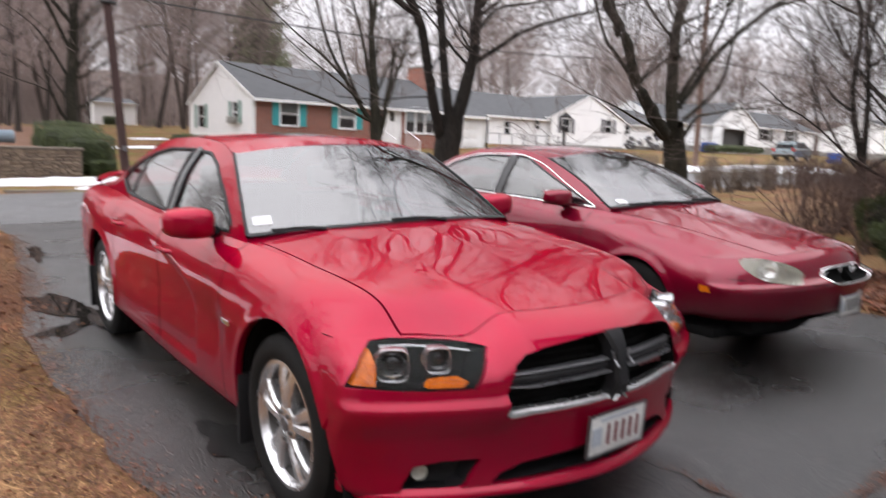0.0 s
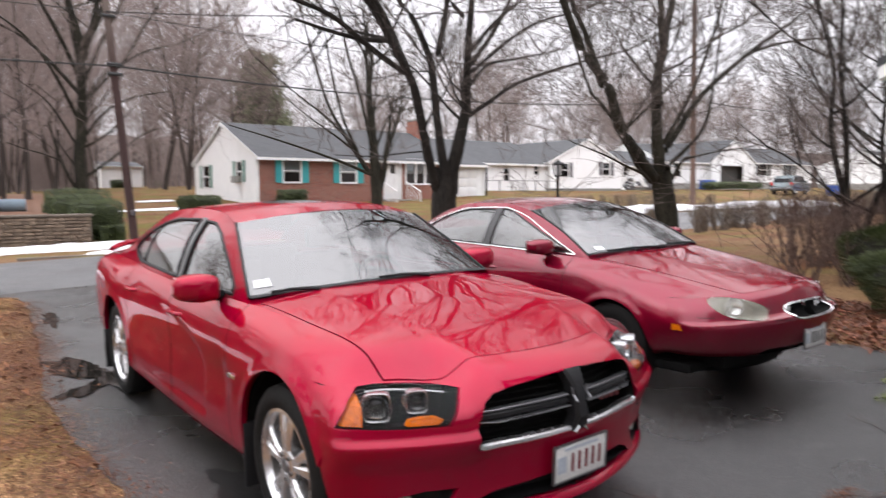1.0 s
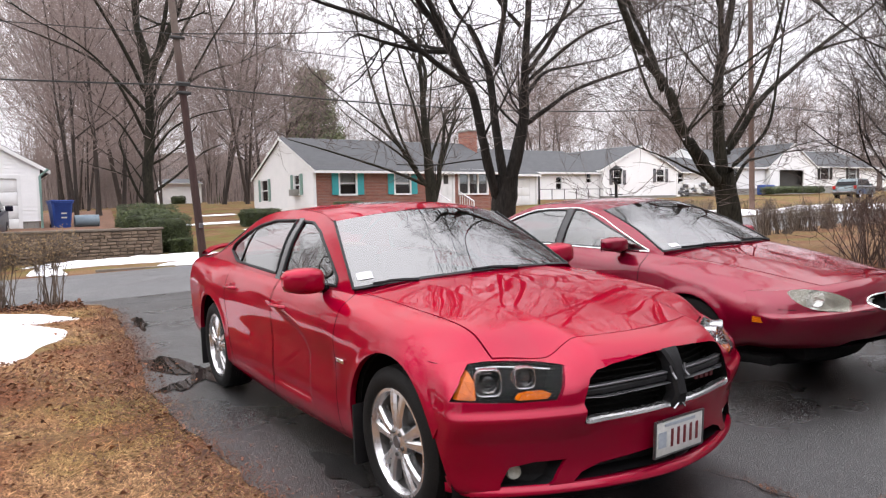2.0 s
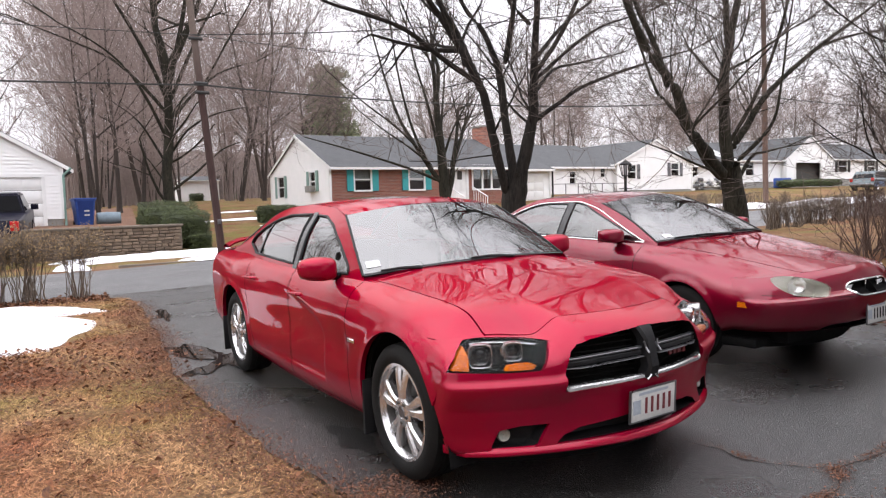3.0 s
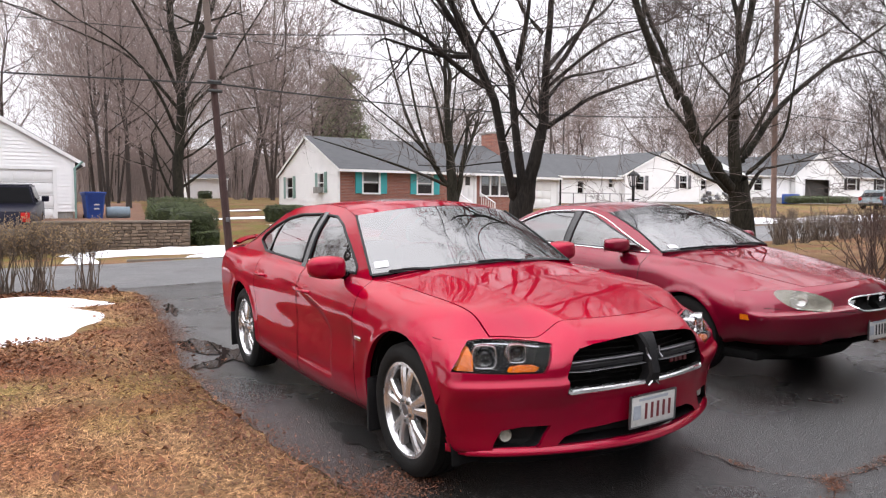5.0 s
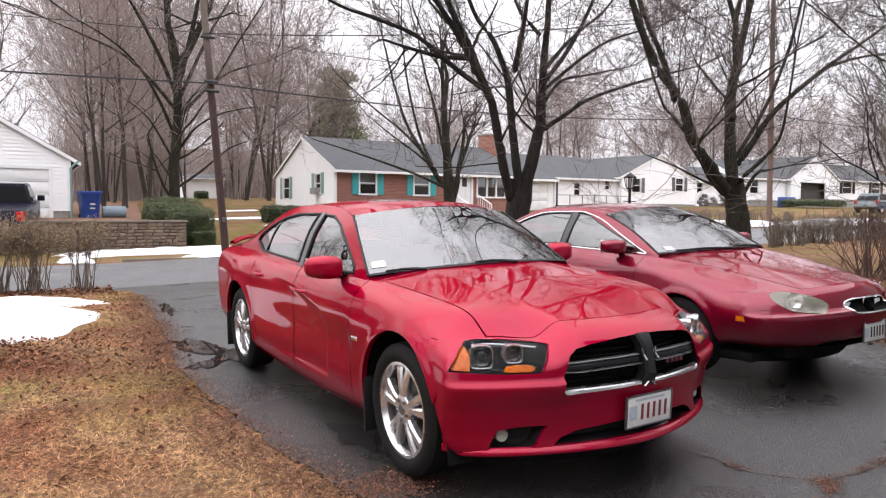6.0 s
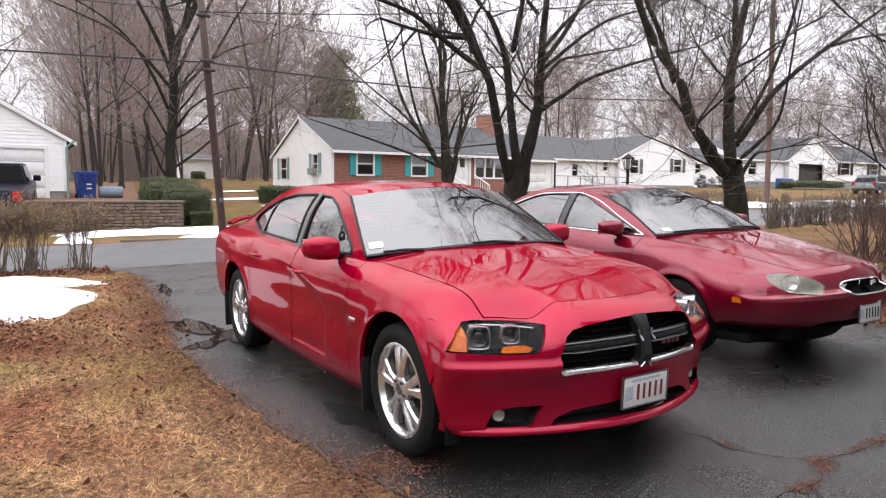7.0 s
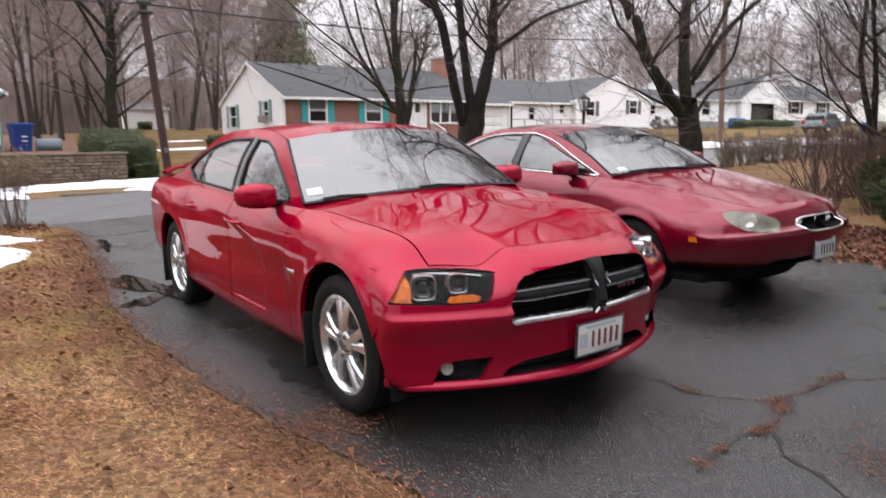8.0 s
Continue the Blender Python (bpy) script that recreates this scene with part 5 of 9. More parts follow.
# spreading maple on the lawn
yc = 4.2
grown_tree("maple_tree", "bare spreading maple with a sawn-off stem on the lawn", (9.95, yc, lie(9.95, yc)), [
    flatlimb(yc, [(9.97, 0.15), (9.89, 0.85), (9.73, 1.53), (9.58, 2.05)], 0.245, 0.215, 0),
    flatlimb(yc, [(9.45, 1.80), (8.89, 2.24), (8.28, 2.82), (7.88, 3.46), (7.14, 4.05), (6.51, 4.95), (5.7, 6.6)], 0.150, 0.05, 12, -0.05),
    flatlimb(yc, [(7.86, 3.45), (7.76, 3.91), (7.54, 4.49), (7.27, 5.06), (6.8, 7.0)], 0.075, 0.035, 9, 0.15),
    flatlimb(yc, [(9.60, 1.95), (9.50, 2.86), (9.55, 3.74), (9.69, 4.30), (10.07, 5.44), (10.8, 7.4)], 0.150, 0.055, 12, 0.03),
    flatlimb(yc - 0.05, [(9.50, 3.25), (9.34, 3.46), (9.29, 3.72)], 0.10, 0.075, 0),
    flatlimb(yc - 0.05, [(9.58, 4.10), (9.49, 4.72), (9.46, 5.14)], 0.085, 0.06, 2),
] + [
    flatlimb(yc, [(9.68, 2.35), (10.14, 2.83), (10.80, 3.52), (12.33, 4.50), (14.06, 5.43), (15.2, 6.1)], 0.095, 0.022, 13, -0.04),
    flatlimb(yc, [(12.75, 4.65), (13.85, 4.96), (15.29, 5.19)], 0.045, 0.015, 8, -0.2),
    flatlimb(yc - 0.1, [(9.75, 2.12), (10.24, 2.55), (10.50, 2.90), (10.54, 3.42), (10.4, 4.6)], 0.055, 0.02, 9, -0.25),
    flatlimb(yc, [(9.90, 1.75), (10.25, 2.21), (10.61, 2.30), (11.28, 2.42)], 0.052, 0.015, 4, -0.1),
    flatlimb(yc, [(9.35, 1.75), (8.70, 2.07), (8.29, 2.38), (7.74, 2.73)], 0.048, 0.015, 8, -0.2),
    flatlimb(yc - 0.1, [(9.0, 1.92), (8.30, 2.06), (7.60, 2.23), (6.59, 2.41)], 0.035, 0.010, 8, -0.15),
    flatlimb(yc, [(9.15, 2.25), (8.68, 2.77), (8.27, 3.28), (8.08, 3.54), (7.9, 4.6)], 0.055, 0.025, 9, 0.3),
    ([(8.7, 6.0, 6.6), (7.4, 4.6, 8.4), (6.4, 3.2, 9.6), (5.6, 1.6, 10.4)], 0.05, 0.02, 13),
    flatlimb(yc, [(9.55, 2.4), (9.95, 3.4), (10.1, 4.6), (9.9, 6.0)], 0.05, 0.025, 8, -0.35),
], NEAR, 23, M_MOSS, M_TWIG)
# pollarded tree across the street
ya = 21.0
grown_tree("pollard_tree", "bare pollarded tree with thin upright shoots across the street", (13.45, ya, lie(13.45, ya)), [
    flatlimb(ya, [(13.45, 0.4), (13.43, 1.51), (13.36, 2.96), (13.21, 4.63), (13.11, 5.93)], 0.30, 0.13, 4),
    flatlimb(ya, [(13.55, 1.6), (13.80, 2.48), (13.85, 3.14)], 0.15, 0.12, 3),
    flatlimb(ya, [(13.25, 2.3), (12.31, 3.65), (11.31, 5.46), (10.54, 8.57)], 0.13, 0.035, 10, 0.1),
    flatlimb(ya, [(12.63, 3.14), (11.78, 4.68), (11.15, 6.60), (10.79, 8.37)], 0.085, 0.03, 9, -0.1),
    flatlimb(ya, [(13.15, 2.4), (11.76, 2.93), (9.20, 3.67), (7.32, 4.15)], 0.085, 0.02, 10, 0.05),
    flatlimb(ya, [(12.80, 3.1), (11.50, 3.86), (10.47, 4.39), (9.23, 5.11)], 0.065, 0.02, 9, -0.15),
    flatlimb(ya, [(12.31, 3.65), (11.25, 4.66), (9.98, 5.61), (8.54, 6.82)], 0.065, 0.02, 9, 0.15),
    flatlimb(ya, [(13.38, 3.3), (13.87, 4.66), (14.91, 6.30)], 0.075, 0.03, 8, -0.1),
    flatlimb(ya, [(13.25, 4.1), (13.62, 5.61), (14.10, 7.68)], 0.075, 0.03, 8, 0.2),
    flatlimb(ya, [(13.25, 3.4), (12.47, 5.42), (11.68, 7.10), (11.18, 8.42)], 0.085, 0.03, 9, -0.2),
], dict(MIDT, len=1.9, min_r=0.006, slim=(0.95, 0.85), dense=0.8), 31, M_MOSS, M_TWIG)
# tall tree over the stone wall
yl = 26.0
grown_tree("oak_tree", "tall bare oak with a lichen-grey trunk behind the stone wall", (3.18, yl, lie(3.18, yl)), [
    flatlimb(yl, [(3.18, 0.5), (3.15, 1.6), (3.12, 3.03), (3.29, 4.89), (3.32, 7.19)], 0.29, 0.20, 12),
    flatlimb(yl, [(3.31, 6.6), (3.05, 8.42), (3.05, 10.79), (2.6, 14.5)], 0.15, 0.05, 18, 0.1),
    flatlimb(yl, [(3.36, 6.6), (3.79, 8.39), (4.25, 10.98), (4.6, 15.0)], 0.15, 0.05, 18, -0.1),
    flatlimb(yl, [(3.30, 5.95), (2.65, 7.36), (1.95, 8.63), (1.07, 10.05), (0.0, 12.2)], 0.12, 0.04, 18, -0.2),
    flatlimb(yl, [(3.28, 5.40), (2.41, 6.55), (1.39, 7.57), (0.10, 8.20), (-1.4, 8.8)], 0.10, 0.03, 17, 0.2),
    flatlimb(yl, [(3.25, 4.20), (2.49, 5.76), (1.68, 6.93), (0.68, 7.72), (-0.6, 8.3)], 0.09, 0.025, 16, -0.3),
    flatlimb(yl, [(3.15, 3.30), (2.55, 4.51), (2.04, 5.28), (1.13, 6.00)], 0.07, 0.02, 13, 0.15),
] + [
    flatlimb(yl, [(3.35, 5.20), (4.64, 6.61), (5.73, 7.41), (7.23, 7.96)], 0.10, 0.025, 16, 0.1),
    flatlimb(yl, [(4.80, 6.75), (5.64, 8.35), (6.53, 9.89), (7.3, 11.6)], 0.065, 0.02, 13, -0.2),
    flatlimb(yl, [(3.36, 5.90), (4.10, 7.50), (4.96, 9.22), (5.83, 10.75), (6.7, 13.0)], 0.11, 0.03, 17, 0.2),
    flatlimb(yl, [(3.22, 2.25), (4.30, 3.05), (5.39, 3.98), (6.3, 4.4)], 0.08, 0.02, 11, 0.1),
    flatlimb(yl, [(3.30, 3.80), (4.01, 4.81), (5.08, 5.45), (6.42, 5.77)], 0.07, 0.02, 13, -0.2),
], dict(MIDT, slim=(0.82, 0.80), dense=0.6), 41, M_MOSS, M_TWIGFAR)


def loose_tree(name, label, base, height, seed, cfg, bark, twig, lean=0.0, stems=1, trunk_r=0.2, limbs=9, first=0.28):
    """A tree grown freely from a wandering trunk."""
    rg = random.Random(seed)
    out = []
    for s in range(stems):
        tx, ty = rg.uniform(-0.12, 0.12) + lean, rg.uniform(-0.12, 0.12)
        spread = 0.35 if stems > 1 else 0.0
        a = rg.uniform(0, 6.28)
        kn = []
        for i in range(5):
            f = i / 4
            kn.append((base[0] + tx * height * f + spread * height * f * math.cos(a) * 0.5 + rg.uniform(-0.2, 0.2) * f, base[1] + ty * height * f + spread * height * f * math.sin(a) * 0.5 + rg.uniform(-0.2, 0.2) * f, base[2] - 0.1 + height * 0.8 * f))
        out.append((kn, trunk_r / math.sqrt(stems), trunk_r * 0.18, 4))
        for i in range(limbs // stems):
            f = first + (0.92 - first) * (i + rg.random()) / (limbs // stems)
            k = min(int(f * 4), 3)
            p = Vector(kn[k]).lerp(Vector(kn[k + 1]), f * 4 - k)
            ang = rg.uniform(0, 2 * math.pi)
            ln = height * rg.uniform(0.22, 0.40) * (1.15 - f * 0.5)
            up = rg.uniform(0.45, 1.0)
            d = Vector((math.cos(ang), math.sin(ang), up)).normalized()
            out.append(([tuple(p), tuple(p + d * ln * 0.5), tuple(p + d * ln + Vector((0, 0, ln * 0.15)))], trunk_r * (0.55 - 0.35 * f) / math.sqrt(stems), 0.02, cfg["per_limb"]))
    return grown_tree(name, label, base, out, cfg, seed, bark, twig, apart=stems > 2)


# two small trees by the corner of the house
SMALL = dict(NEAR, dense=1.0, len=1.1, per_limb=6, kids=(4, 4, 4, 3), slim=(0.62, 0.62))
loose_tree("ornamental_tree", "small bare ornamental tree with spreading dark branches", (11.6, 1.5, lie(11.6, 1.5)), 6.0, 52, SMALL, M_BARK, M_TWIG, 0.0, 3, 0.20, 15, 0.2)
loose_tree("ornamental_tree", "slim bare tree beside the snowy lawn", (13.4, 1.5, lie(13.4, 1.5)), 5.5, 53, SMALL, M_BARK, M_TWIG, 0.05, 1, 0.13, 9, 0.3)

# the large tree on the lawn beside the drive, seen mirrored in the bodywork
loose_tree("lawn_tree", "large bare spreading tree with dark wet limbs on the lawn", (-9.0, 4.6, lie(-9.0, 4.6)), 13.0, 57, dict(NEAR, dense=1.0, len=1.7, per_limb=6, kids=(4, 4, 4, 3), slim=(0.62, 0.62)), M_BARK, M_TWIG, 0.02, 1, 0.34, 15, 0.2)

# woods: a few trees grown once, then set out again and again
FAR = dict(bend=0.2, lift=0.06, kids=(3, 4, 4), depth=3, twig_r=0.03, min_r=0.011, len=2.9, per_limb=4, segs=(4, 3, 2, 1, 1), slim=(0.72, 0.55))
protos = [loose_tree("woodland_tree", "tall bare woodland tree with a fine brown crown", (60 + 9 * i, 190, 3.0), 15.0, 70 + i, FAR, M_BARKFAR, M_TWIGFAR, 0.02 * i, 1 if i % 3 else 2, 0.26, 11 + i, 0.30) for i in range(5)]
for p in protos:
    tagged(p, group="bare woodland trees")
rg = random.Random(5)
spots = []


def gap(x, y):
    """The clearing that leads to the small white house in the distance."""
    return y < 90 and 0.195 < (x + 2.65) / (y + 4.8) < 0.262


def set_out(n, place, hmin, hmax):
    tries = 0
    while n > 0 and tries < 5000:
        tries += 1
        x, y = place()
        if gap(x, y) or any((x - a) ** 2 + (y - b) ** 2 < 9 for a, b in spots):
            continue
        spots.append((x, y))
        s = rg.uniform(hmin, hmax) / 15.0
        copy_thing(rg.choice(protos), Matrix.Translation((x, y, lie(x, y) - 0.1)) @ Matrix.Rotation(rg.uniform(0, 6.28), 4, "Z") @ Matrix.Diagonal((s, s, s, 1)))
        n -= 1


for i, (x, y) in enumerate(((1.2, 33), (2.5, 36), (1.6, 40), (3.0, 45), (2.0, 49), (3.4, 54), (2.6, 59), (4.3, 40))):
    spots.append((x, y))
    s = rg.uniform(13, 16) / 15
    copy_thing(protos[i % 5], Matrix.Translation((x, y, lie(x, y) - 0.1)) @ Matrix.Rotation(rg.uniform(0, 6.28), 4, "Z") @ Matrix.Diagonal((s * 0.72, s * 0.72, s, 1)))
set_out(5, lambda: (rg.uniform(11, 26), rg.uniform(98, 112)), 12, 15)
set_out(9, lambda: (rg.uniform(4, 14), rg.uniform(46, 78)), 13, 18)
set_out(9, lambda: (rg.uniform(9, 27), rg.uniform(60, 84)), 14, 19)
set_out(11, lambda: (rg.uniform(30, 75), rg.uniform(75, 110)), 12, 16)
set_out(24, lambda: (rg.uniform(42, 100), rg.uniform(50, 78)), 11, 16)
set_out(9, lambda: (rg.uniform(88, 135), rg.uniform(42, 75)), 12, 16)
set_out(7, lambda: (rg.uniform(100, 140), rg.uniform(-5, 28)), 11, 15)
for a, b in ((-3.4, 37), (29, 47), (48, 50), (57, 47), (66, 50), (8, 48)):
    spots.append((a, b))
    s = rg.uniform(9, 12) / 15
    copy_thing(rg.choice(protos), Matrix.Translation((a, b, lie(a, b) - 0.1)) @ Matrix.Rotation(rg.uniform(0, 6.28), 4, "Z") @ Matrix.Diagonal((s, s, s, 1)))
# unseen trees added behind and to the left, for what the bodywork mirrors
for a, b in ((-14, -14), (-20, -4), (-13, 3), (-12, -24), (4, -28), (18, -22), (-21, 9), (-15, 12), (-17, -9), (-10.5, 19), (-13, 27), (-15, 36), (-20, 44), (-20, 30)):
    s = rg.uniform(10, 14) / 15
    copy_thing(rg.choice(protos), Matrix.Translation((a, b, lie(a, b) - 0.1)) @ Matrix.Rotation(rg.uniform(0, 6.28), 4, "Z") @ Matrix.Diagonal((s, s, s, 1)))

# the finest outer twigs of the woods, a haze of thin slivers round each crown
rg = random.Random(19)
hv, hf = [], []
for x, y in spots:
    if y < 30:
        continue
    n, hgt = (1000 if y < 62 else 500), rg.uniform(12.5, 15.5)
    for _ in range(n):
        u = rg.random()
        zz = hgt * (0.22 + 0.80 * u)
        wide = hgt * 0.30 * math.sin(math.pi * min(1.0, 0.16 + 0.80 * u)) ** 0.7
        a, r = rg.uniform(0, 6.283), wide * math.sqrt(rg.random())
        p = Vector((x + r * math.cos(a), y + r * math.sin(a), lie(x, y) + zz))
        d = Vector((math.cos(a) * 0.7 + rg.gauss(0, 0.5), math.sin(a) * 0.7 + rg.gauss(0, 0.5), rg.uniform(0.1, 1.3))).normalized() * rg.uniform(0.7, 1.9)
        o = d.cross(Vector((rg.gauss(0, 1), rg.gauss(0, 1), rg.gauss(0, 1)))).normalized() * rg.uniform(0.008, 0.016)
        k = len(hv)
        hv += [tuple(p - o), tuple(p + o), tuple(p + d)]
        hf.append((k, k + 1, k + 2))
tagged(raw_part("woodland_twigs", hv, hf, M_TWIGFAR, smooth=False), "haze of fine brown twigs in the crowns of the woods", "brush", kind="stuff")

# thin saplings and brush that close the woods
rg = random.Random(8)
brush = Wood()
for i in range(1700):
    band = i % 3
    if band == 0:
        x, y = rg.uniform(-45, 30), rg.uniform(75, 105)
    elif band == 1:
        x, y = rg.uniform(1, 16), rg.uniform(58, 85)
    else:
        x, y = rg.uniform(30, 150), rg.uniform(88, 125)
    if gap(x, y):
        continue
    hgt = rg.uniform(3, 10)
    p = Vector((x, y, lie(x, y) - 0.1))
    pts = wander(rg, p, Vector((rg.uniform(-0.1, 0.1), rg.uniform(-0.1, 0.1), 1)), hgt, 3, 0.1, 0.05)
    brush.tube(pts, [0.05, 0.04, 0.03, 0.015], 3)
    for _ in range(7):
        k = rg.randint(1, 2)
        q = pts[k].lerp(pts[k + 1], rg.random())
        brush.tube([q, q + Vector((rg.uniform(-1, 1), rg.uniform(-1, 1), rg.uniform(0.3, 1.4))) * rg.uniform(0.6, 1.6)], [0.02, 0.01], 3)
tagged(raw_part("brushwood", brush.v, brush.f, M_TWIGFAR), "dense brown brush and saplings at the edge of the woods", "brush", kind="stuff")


# a white pine behind the brick house
def pine(base, height, seed, radius):
    rg = random.Random(seed)
    root = thing("pine_tree", "dense dark green pine with an uneven crown", "tree", Matrix.Translation(base))
    w = Wood()
    w.tube([Vector((0, 0, -0.2)), Vector((0.1, 0, height * 0.5)), Vector((0, 0.1, height))], [0.35, 0.25, 0.05], 8)
    v, f = [], []
    for i in range(150):
        t = 0.10 + 0.90 * i / 150
        a = rg.uniform(0, 6.28)
        ln = radius * (1.04 - t) ** 0.45 * rg.uniform(0.5, 1.2)
        p = Vector((0, 0, height * t))
        e = p + Vector((math.cos(a) * ln, math.sin(a) * ln, ln * 0.15))
        w.tube([p, p.lerp(e, 0.5) - Vector((0, 0, 0.1)), e], [0.05, 0.035, 0.012], 4)
        for _ in range(110):
            s = rg.uniform(0.2, 1.05)
            c = p.lerp(e, s) + Vector((rg.gauss(0, 0.35), rg.gauss(0, 0.35), rg.gauss(0, 0.2)))
            d = Vector((rg.uniform(-1, 1), rg.uniform(-1, 1), rg.uniform(-0.2, 1))).normalized() * rg.uniform(0.35, 0.75)
            o = d.orthogonal().normalized() * 0.12
            k = len(v)
            v += [tuple(c - o), tuple(c + o), tuple(c + d)]
            f.append((k, k + 1, k + 2))
    raw_part("trunk", w.v, w.f, M_BARKFAR, root)
    raw_part("crown", v, f, M_PINE, root, smooth=False)
    return root


pine((29.5, 72, lie(29.5, 72)), 14.5, 3, 5.0)


def leafy(v, f, rg, c, size, flat=0.0):
    d = Vector((rg.uniform(-1, 1), rg.uniform(-1, 1), rg.uniform(-0.4, 1))).normalized() * size
    o = d.orthogonal().normalized() * size * (flat or 0.45)
    k = len(v)
    v += [tuple(c - d * 0.4 - o * 0.2), tuple(c + o), tuple(c + d), tuple(c - o)]
    f.append((k, k + 1, k + 2, k + 3))


def clipped_hedge(name, label, x0, x1, y0, y1, z0, z1, n, seed, size=0.05, round_=0.25):
    """An evergreen hedge: a dark lumpy core and a coat of small sprays."""
    rg = random.Random(seed)
    root = thing(name, label, "hedge", Matrix.Translation(((x0 + x1) / 2, (y0 + y1) / 2, z0)))
    cx, cy, hx, hy, hz = (x0 + x1) / 2, (y0 + y1) / 2, (x1 - x0) / 2, (y1 - y0) / 2, z1 - z0

    def surface():
        while True:
            d = Vector((rg.gauss(0, 1), rg.gauss(0, 1), rg.gauss(0, 1))).normalized()
            q = 1 / max(abs(d.x), abs(d.y), abs(d.z))
            c = d * q
            s = d * (1.0 + round_ * 0.9)
            m = c.lerp(Vector((clamp(s.x, -1, 1), clamp(s.y, -1, 1), clamp(s.z, -1, 1))), round_)
            if m.z > -0.98:
                lump = 1 + 0.12 * noise.noise(Vector((m.x * hx * 2.2 + seed, m.y * hy * 2.2, m.z * 2)))
                return Vector((m.x * hx * lump, m.y * hy * lump, hz / 2 + m.z * hz / 2 * lump))

    v, f = [], []
    for _ in range(n):
        p = surface() * rg.uniform(0.90, 1.03)
        leafy(v, f, rg, p, size * rg.uniform(0.6, 1.5), 0.26)
    raw_part("foliage", v, f, M_EVERGREEN, root, smooth=False)
    bm = bmesh.new()
    bmesh.ops.create_uvsphere(bm, u_segments=24, v_segments=14, radius=1.0)
    for q in bm.verts:
        d = q.co.normalized()
        k = 1 / max(abs(d.x), abs(d.y), abs(d.z))
        m = (d * k).lerp(d, 0.35)
        q.co = Vector((m.x * hx * 0.88, m.y * hy * 0.88, hz * 0.47 + m.z * hz * 0.45))
    part("inner_growth", bm, M_EVERGREEN, root)
    return root


def spreading_yew(name, label, x0, x1, y0, y1, z0, z1, n, seed):
    """A loose yew: a feathery, overhanging top over an open foot, its core coloured dark for the shade inside."""
    rg = random.Random(seed)
    cx, cy, hx, hy, hz = (x0 + x1) / 2, (y0 + y1) / 2, (x1 - x0) / 2, (y1 - y0) / 2, z1 - z0
    root = thing(name, label, "hedge", Matrix.Translation((cx, cy, z0)))

    def top(u, w):
        """Height and reach of the mound at a direction, with lumps."""
        return 1 + 0.16 * noise.noise(Vector((u * hx * 1.6 + seed, w * hy * 1.6, 0.3))) + 0.09 * noise.noise(Vector((u * hx * 5, w * hy * 5 + seed, 1.7)))

    v, f = [], []
    for _ in range(n):
        a = rg.uniform(0, 6.283)
        e = 4.0
        sq = (abs(math.cos(a)) ** e + abs(math.sin(a)) ** e) ** (-1 / e)
        k = rg.random()
        if k < 0.62:
            r = math.sqrt(rg.random())
            zz = hz * (0.97 - 0.20 * r ** 3)
            nrm = Vector((math.cos(a) * r * 0.8, math.sin(a) * r * 0.8, 0.75))
        else:
            h_ = rg.random() ** 0.55
            r = 0.80 + 0.22 * h_
            zz = hz * (0.04 + 0.76 * h_)
            nrm = Vector((math.cos(a), math.sin(a), 0.30))
        u, w = r * sq * math.cos(a), r * sq * math.sin(a)
        g = top(u, w)
        p = Vector((u * hx * (0.5 + 0.5 * g), w * hy * (0.5 + 0.5 * g), zz * g)) * rg.uniform(0.93, 1.02)
        d = (nrm + Vector((rg.gauss(0, 0.35), rg.gauss(0, 0.35), rg.gauss(0, 0.30)))).normalized()
        side = d.orthogonal().normalized()
        side = (Matrix.Rotation(rg.uniform(0, 6.283), 3, d) @ side)
        ln = rg.uniform(0.05, 0.11)
        # a spray: a short shoot with needles to either side
        for m in range(3):
            c = p + d * ln * m / 3
            for sg in (-1, 1):
                t = c + d * ln * 0.45 + side * sg * ln * (0.30 - 0.06 * m)
                o = d * 0.006
                q = len(v)
                v += [tuple(c - o), tuple(c + o), tuple(t)]
                f.append((q, q + 1, q + 2))
    raw_part("foliage", v, f, M_EVERGREEN, root, smooth=False)
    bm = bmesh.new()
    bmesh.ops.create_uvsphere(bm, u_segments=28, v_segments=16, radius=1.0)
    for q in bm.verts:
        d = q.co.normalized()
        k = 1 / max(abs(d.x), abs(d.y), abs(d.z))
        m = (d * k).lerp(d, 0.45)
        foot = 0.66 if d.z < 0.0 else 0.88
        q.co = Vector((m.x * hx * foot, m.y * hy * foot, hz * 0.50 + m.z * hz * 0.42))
    part("inner_growth", bm, M_YEWSHADE, root)
    return root


# near-black brown that puts the shade between the yew sprays into the core
M_YEWSHADE = surf("shaded_yew_core", (0.006, 0.006, 0.004), (0.020, 0.019, 0.011), 0.9, 9, 40, 0.8)
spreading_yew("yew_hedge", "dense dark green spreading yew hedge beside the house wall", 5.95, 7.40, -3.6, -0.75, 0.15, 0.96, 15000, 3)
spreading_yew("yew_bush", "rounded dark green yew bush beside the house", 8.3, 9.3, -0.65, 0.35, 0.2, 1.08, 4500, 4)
for i, (a, b, c, d, z1) in enumerate(((1.25, 2.75, 20.4, 21.2, 1.57), (1.65, 3.10, 19.05, 19.95, 1.43), (1.35, 3.35, 21.8, 22.7, 1.78))):
    clipped_hedge("yew_bush", "clipped dark green yew bush behind the stone wall", a, b, c, d, lie(a, c) - 0.05, z1, 9000, 10 + i, 0.042, 0.12)
clipped_hedge("yew_bush", "small round evergreen bush below the stone wall", 2.35, 2.95, 18.5, 19.0, lie(2.6, 18.7), 0.66, 2500, 20, 0.06, 0.6)
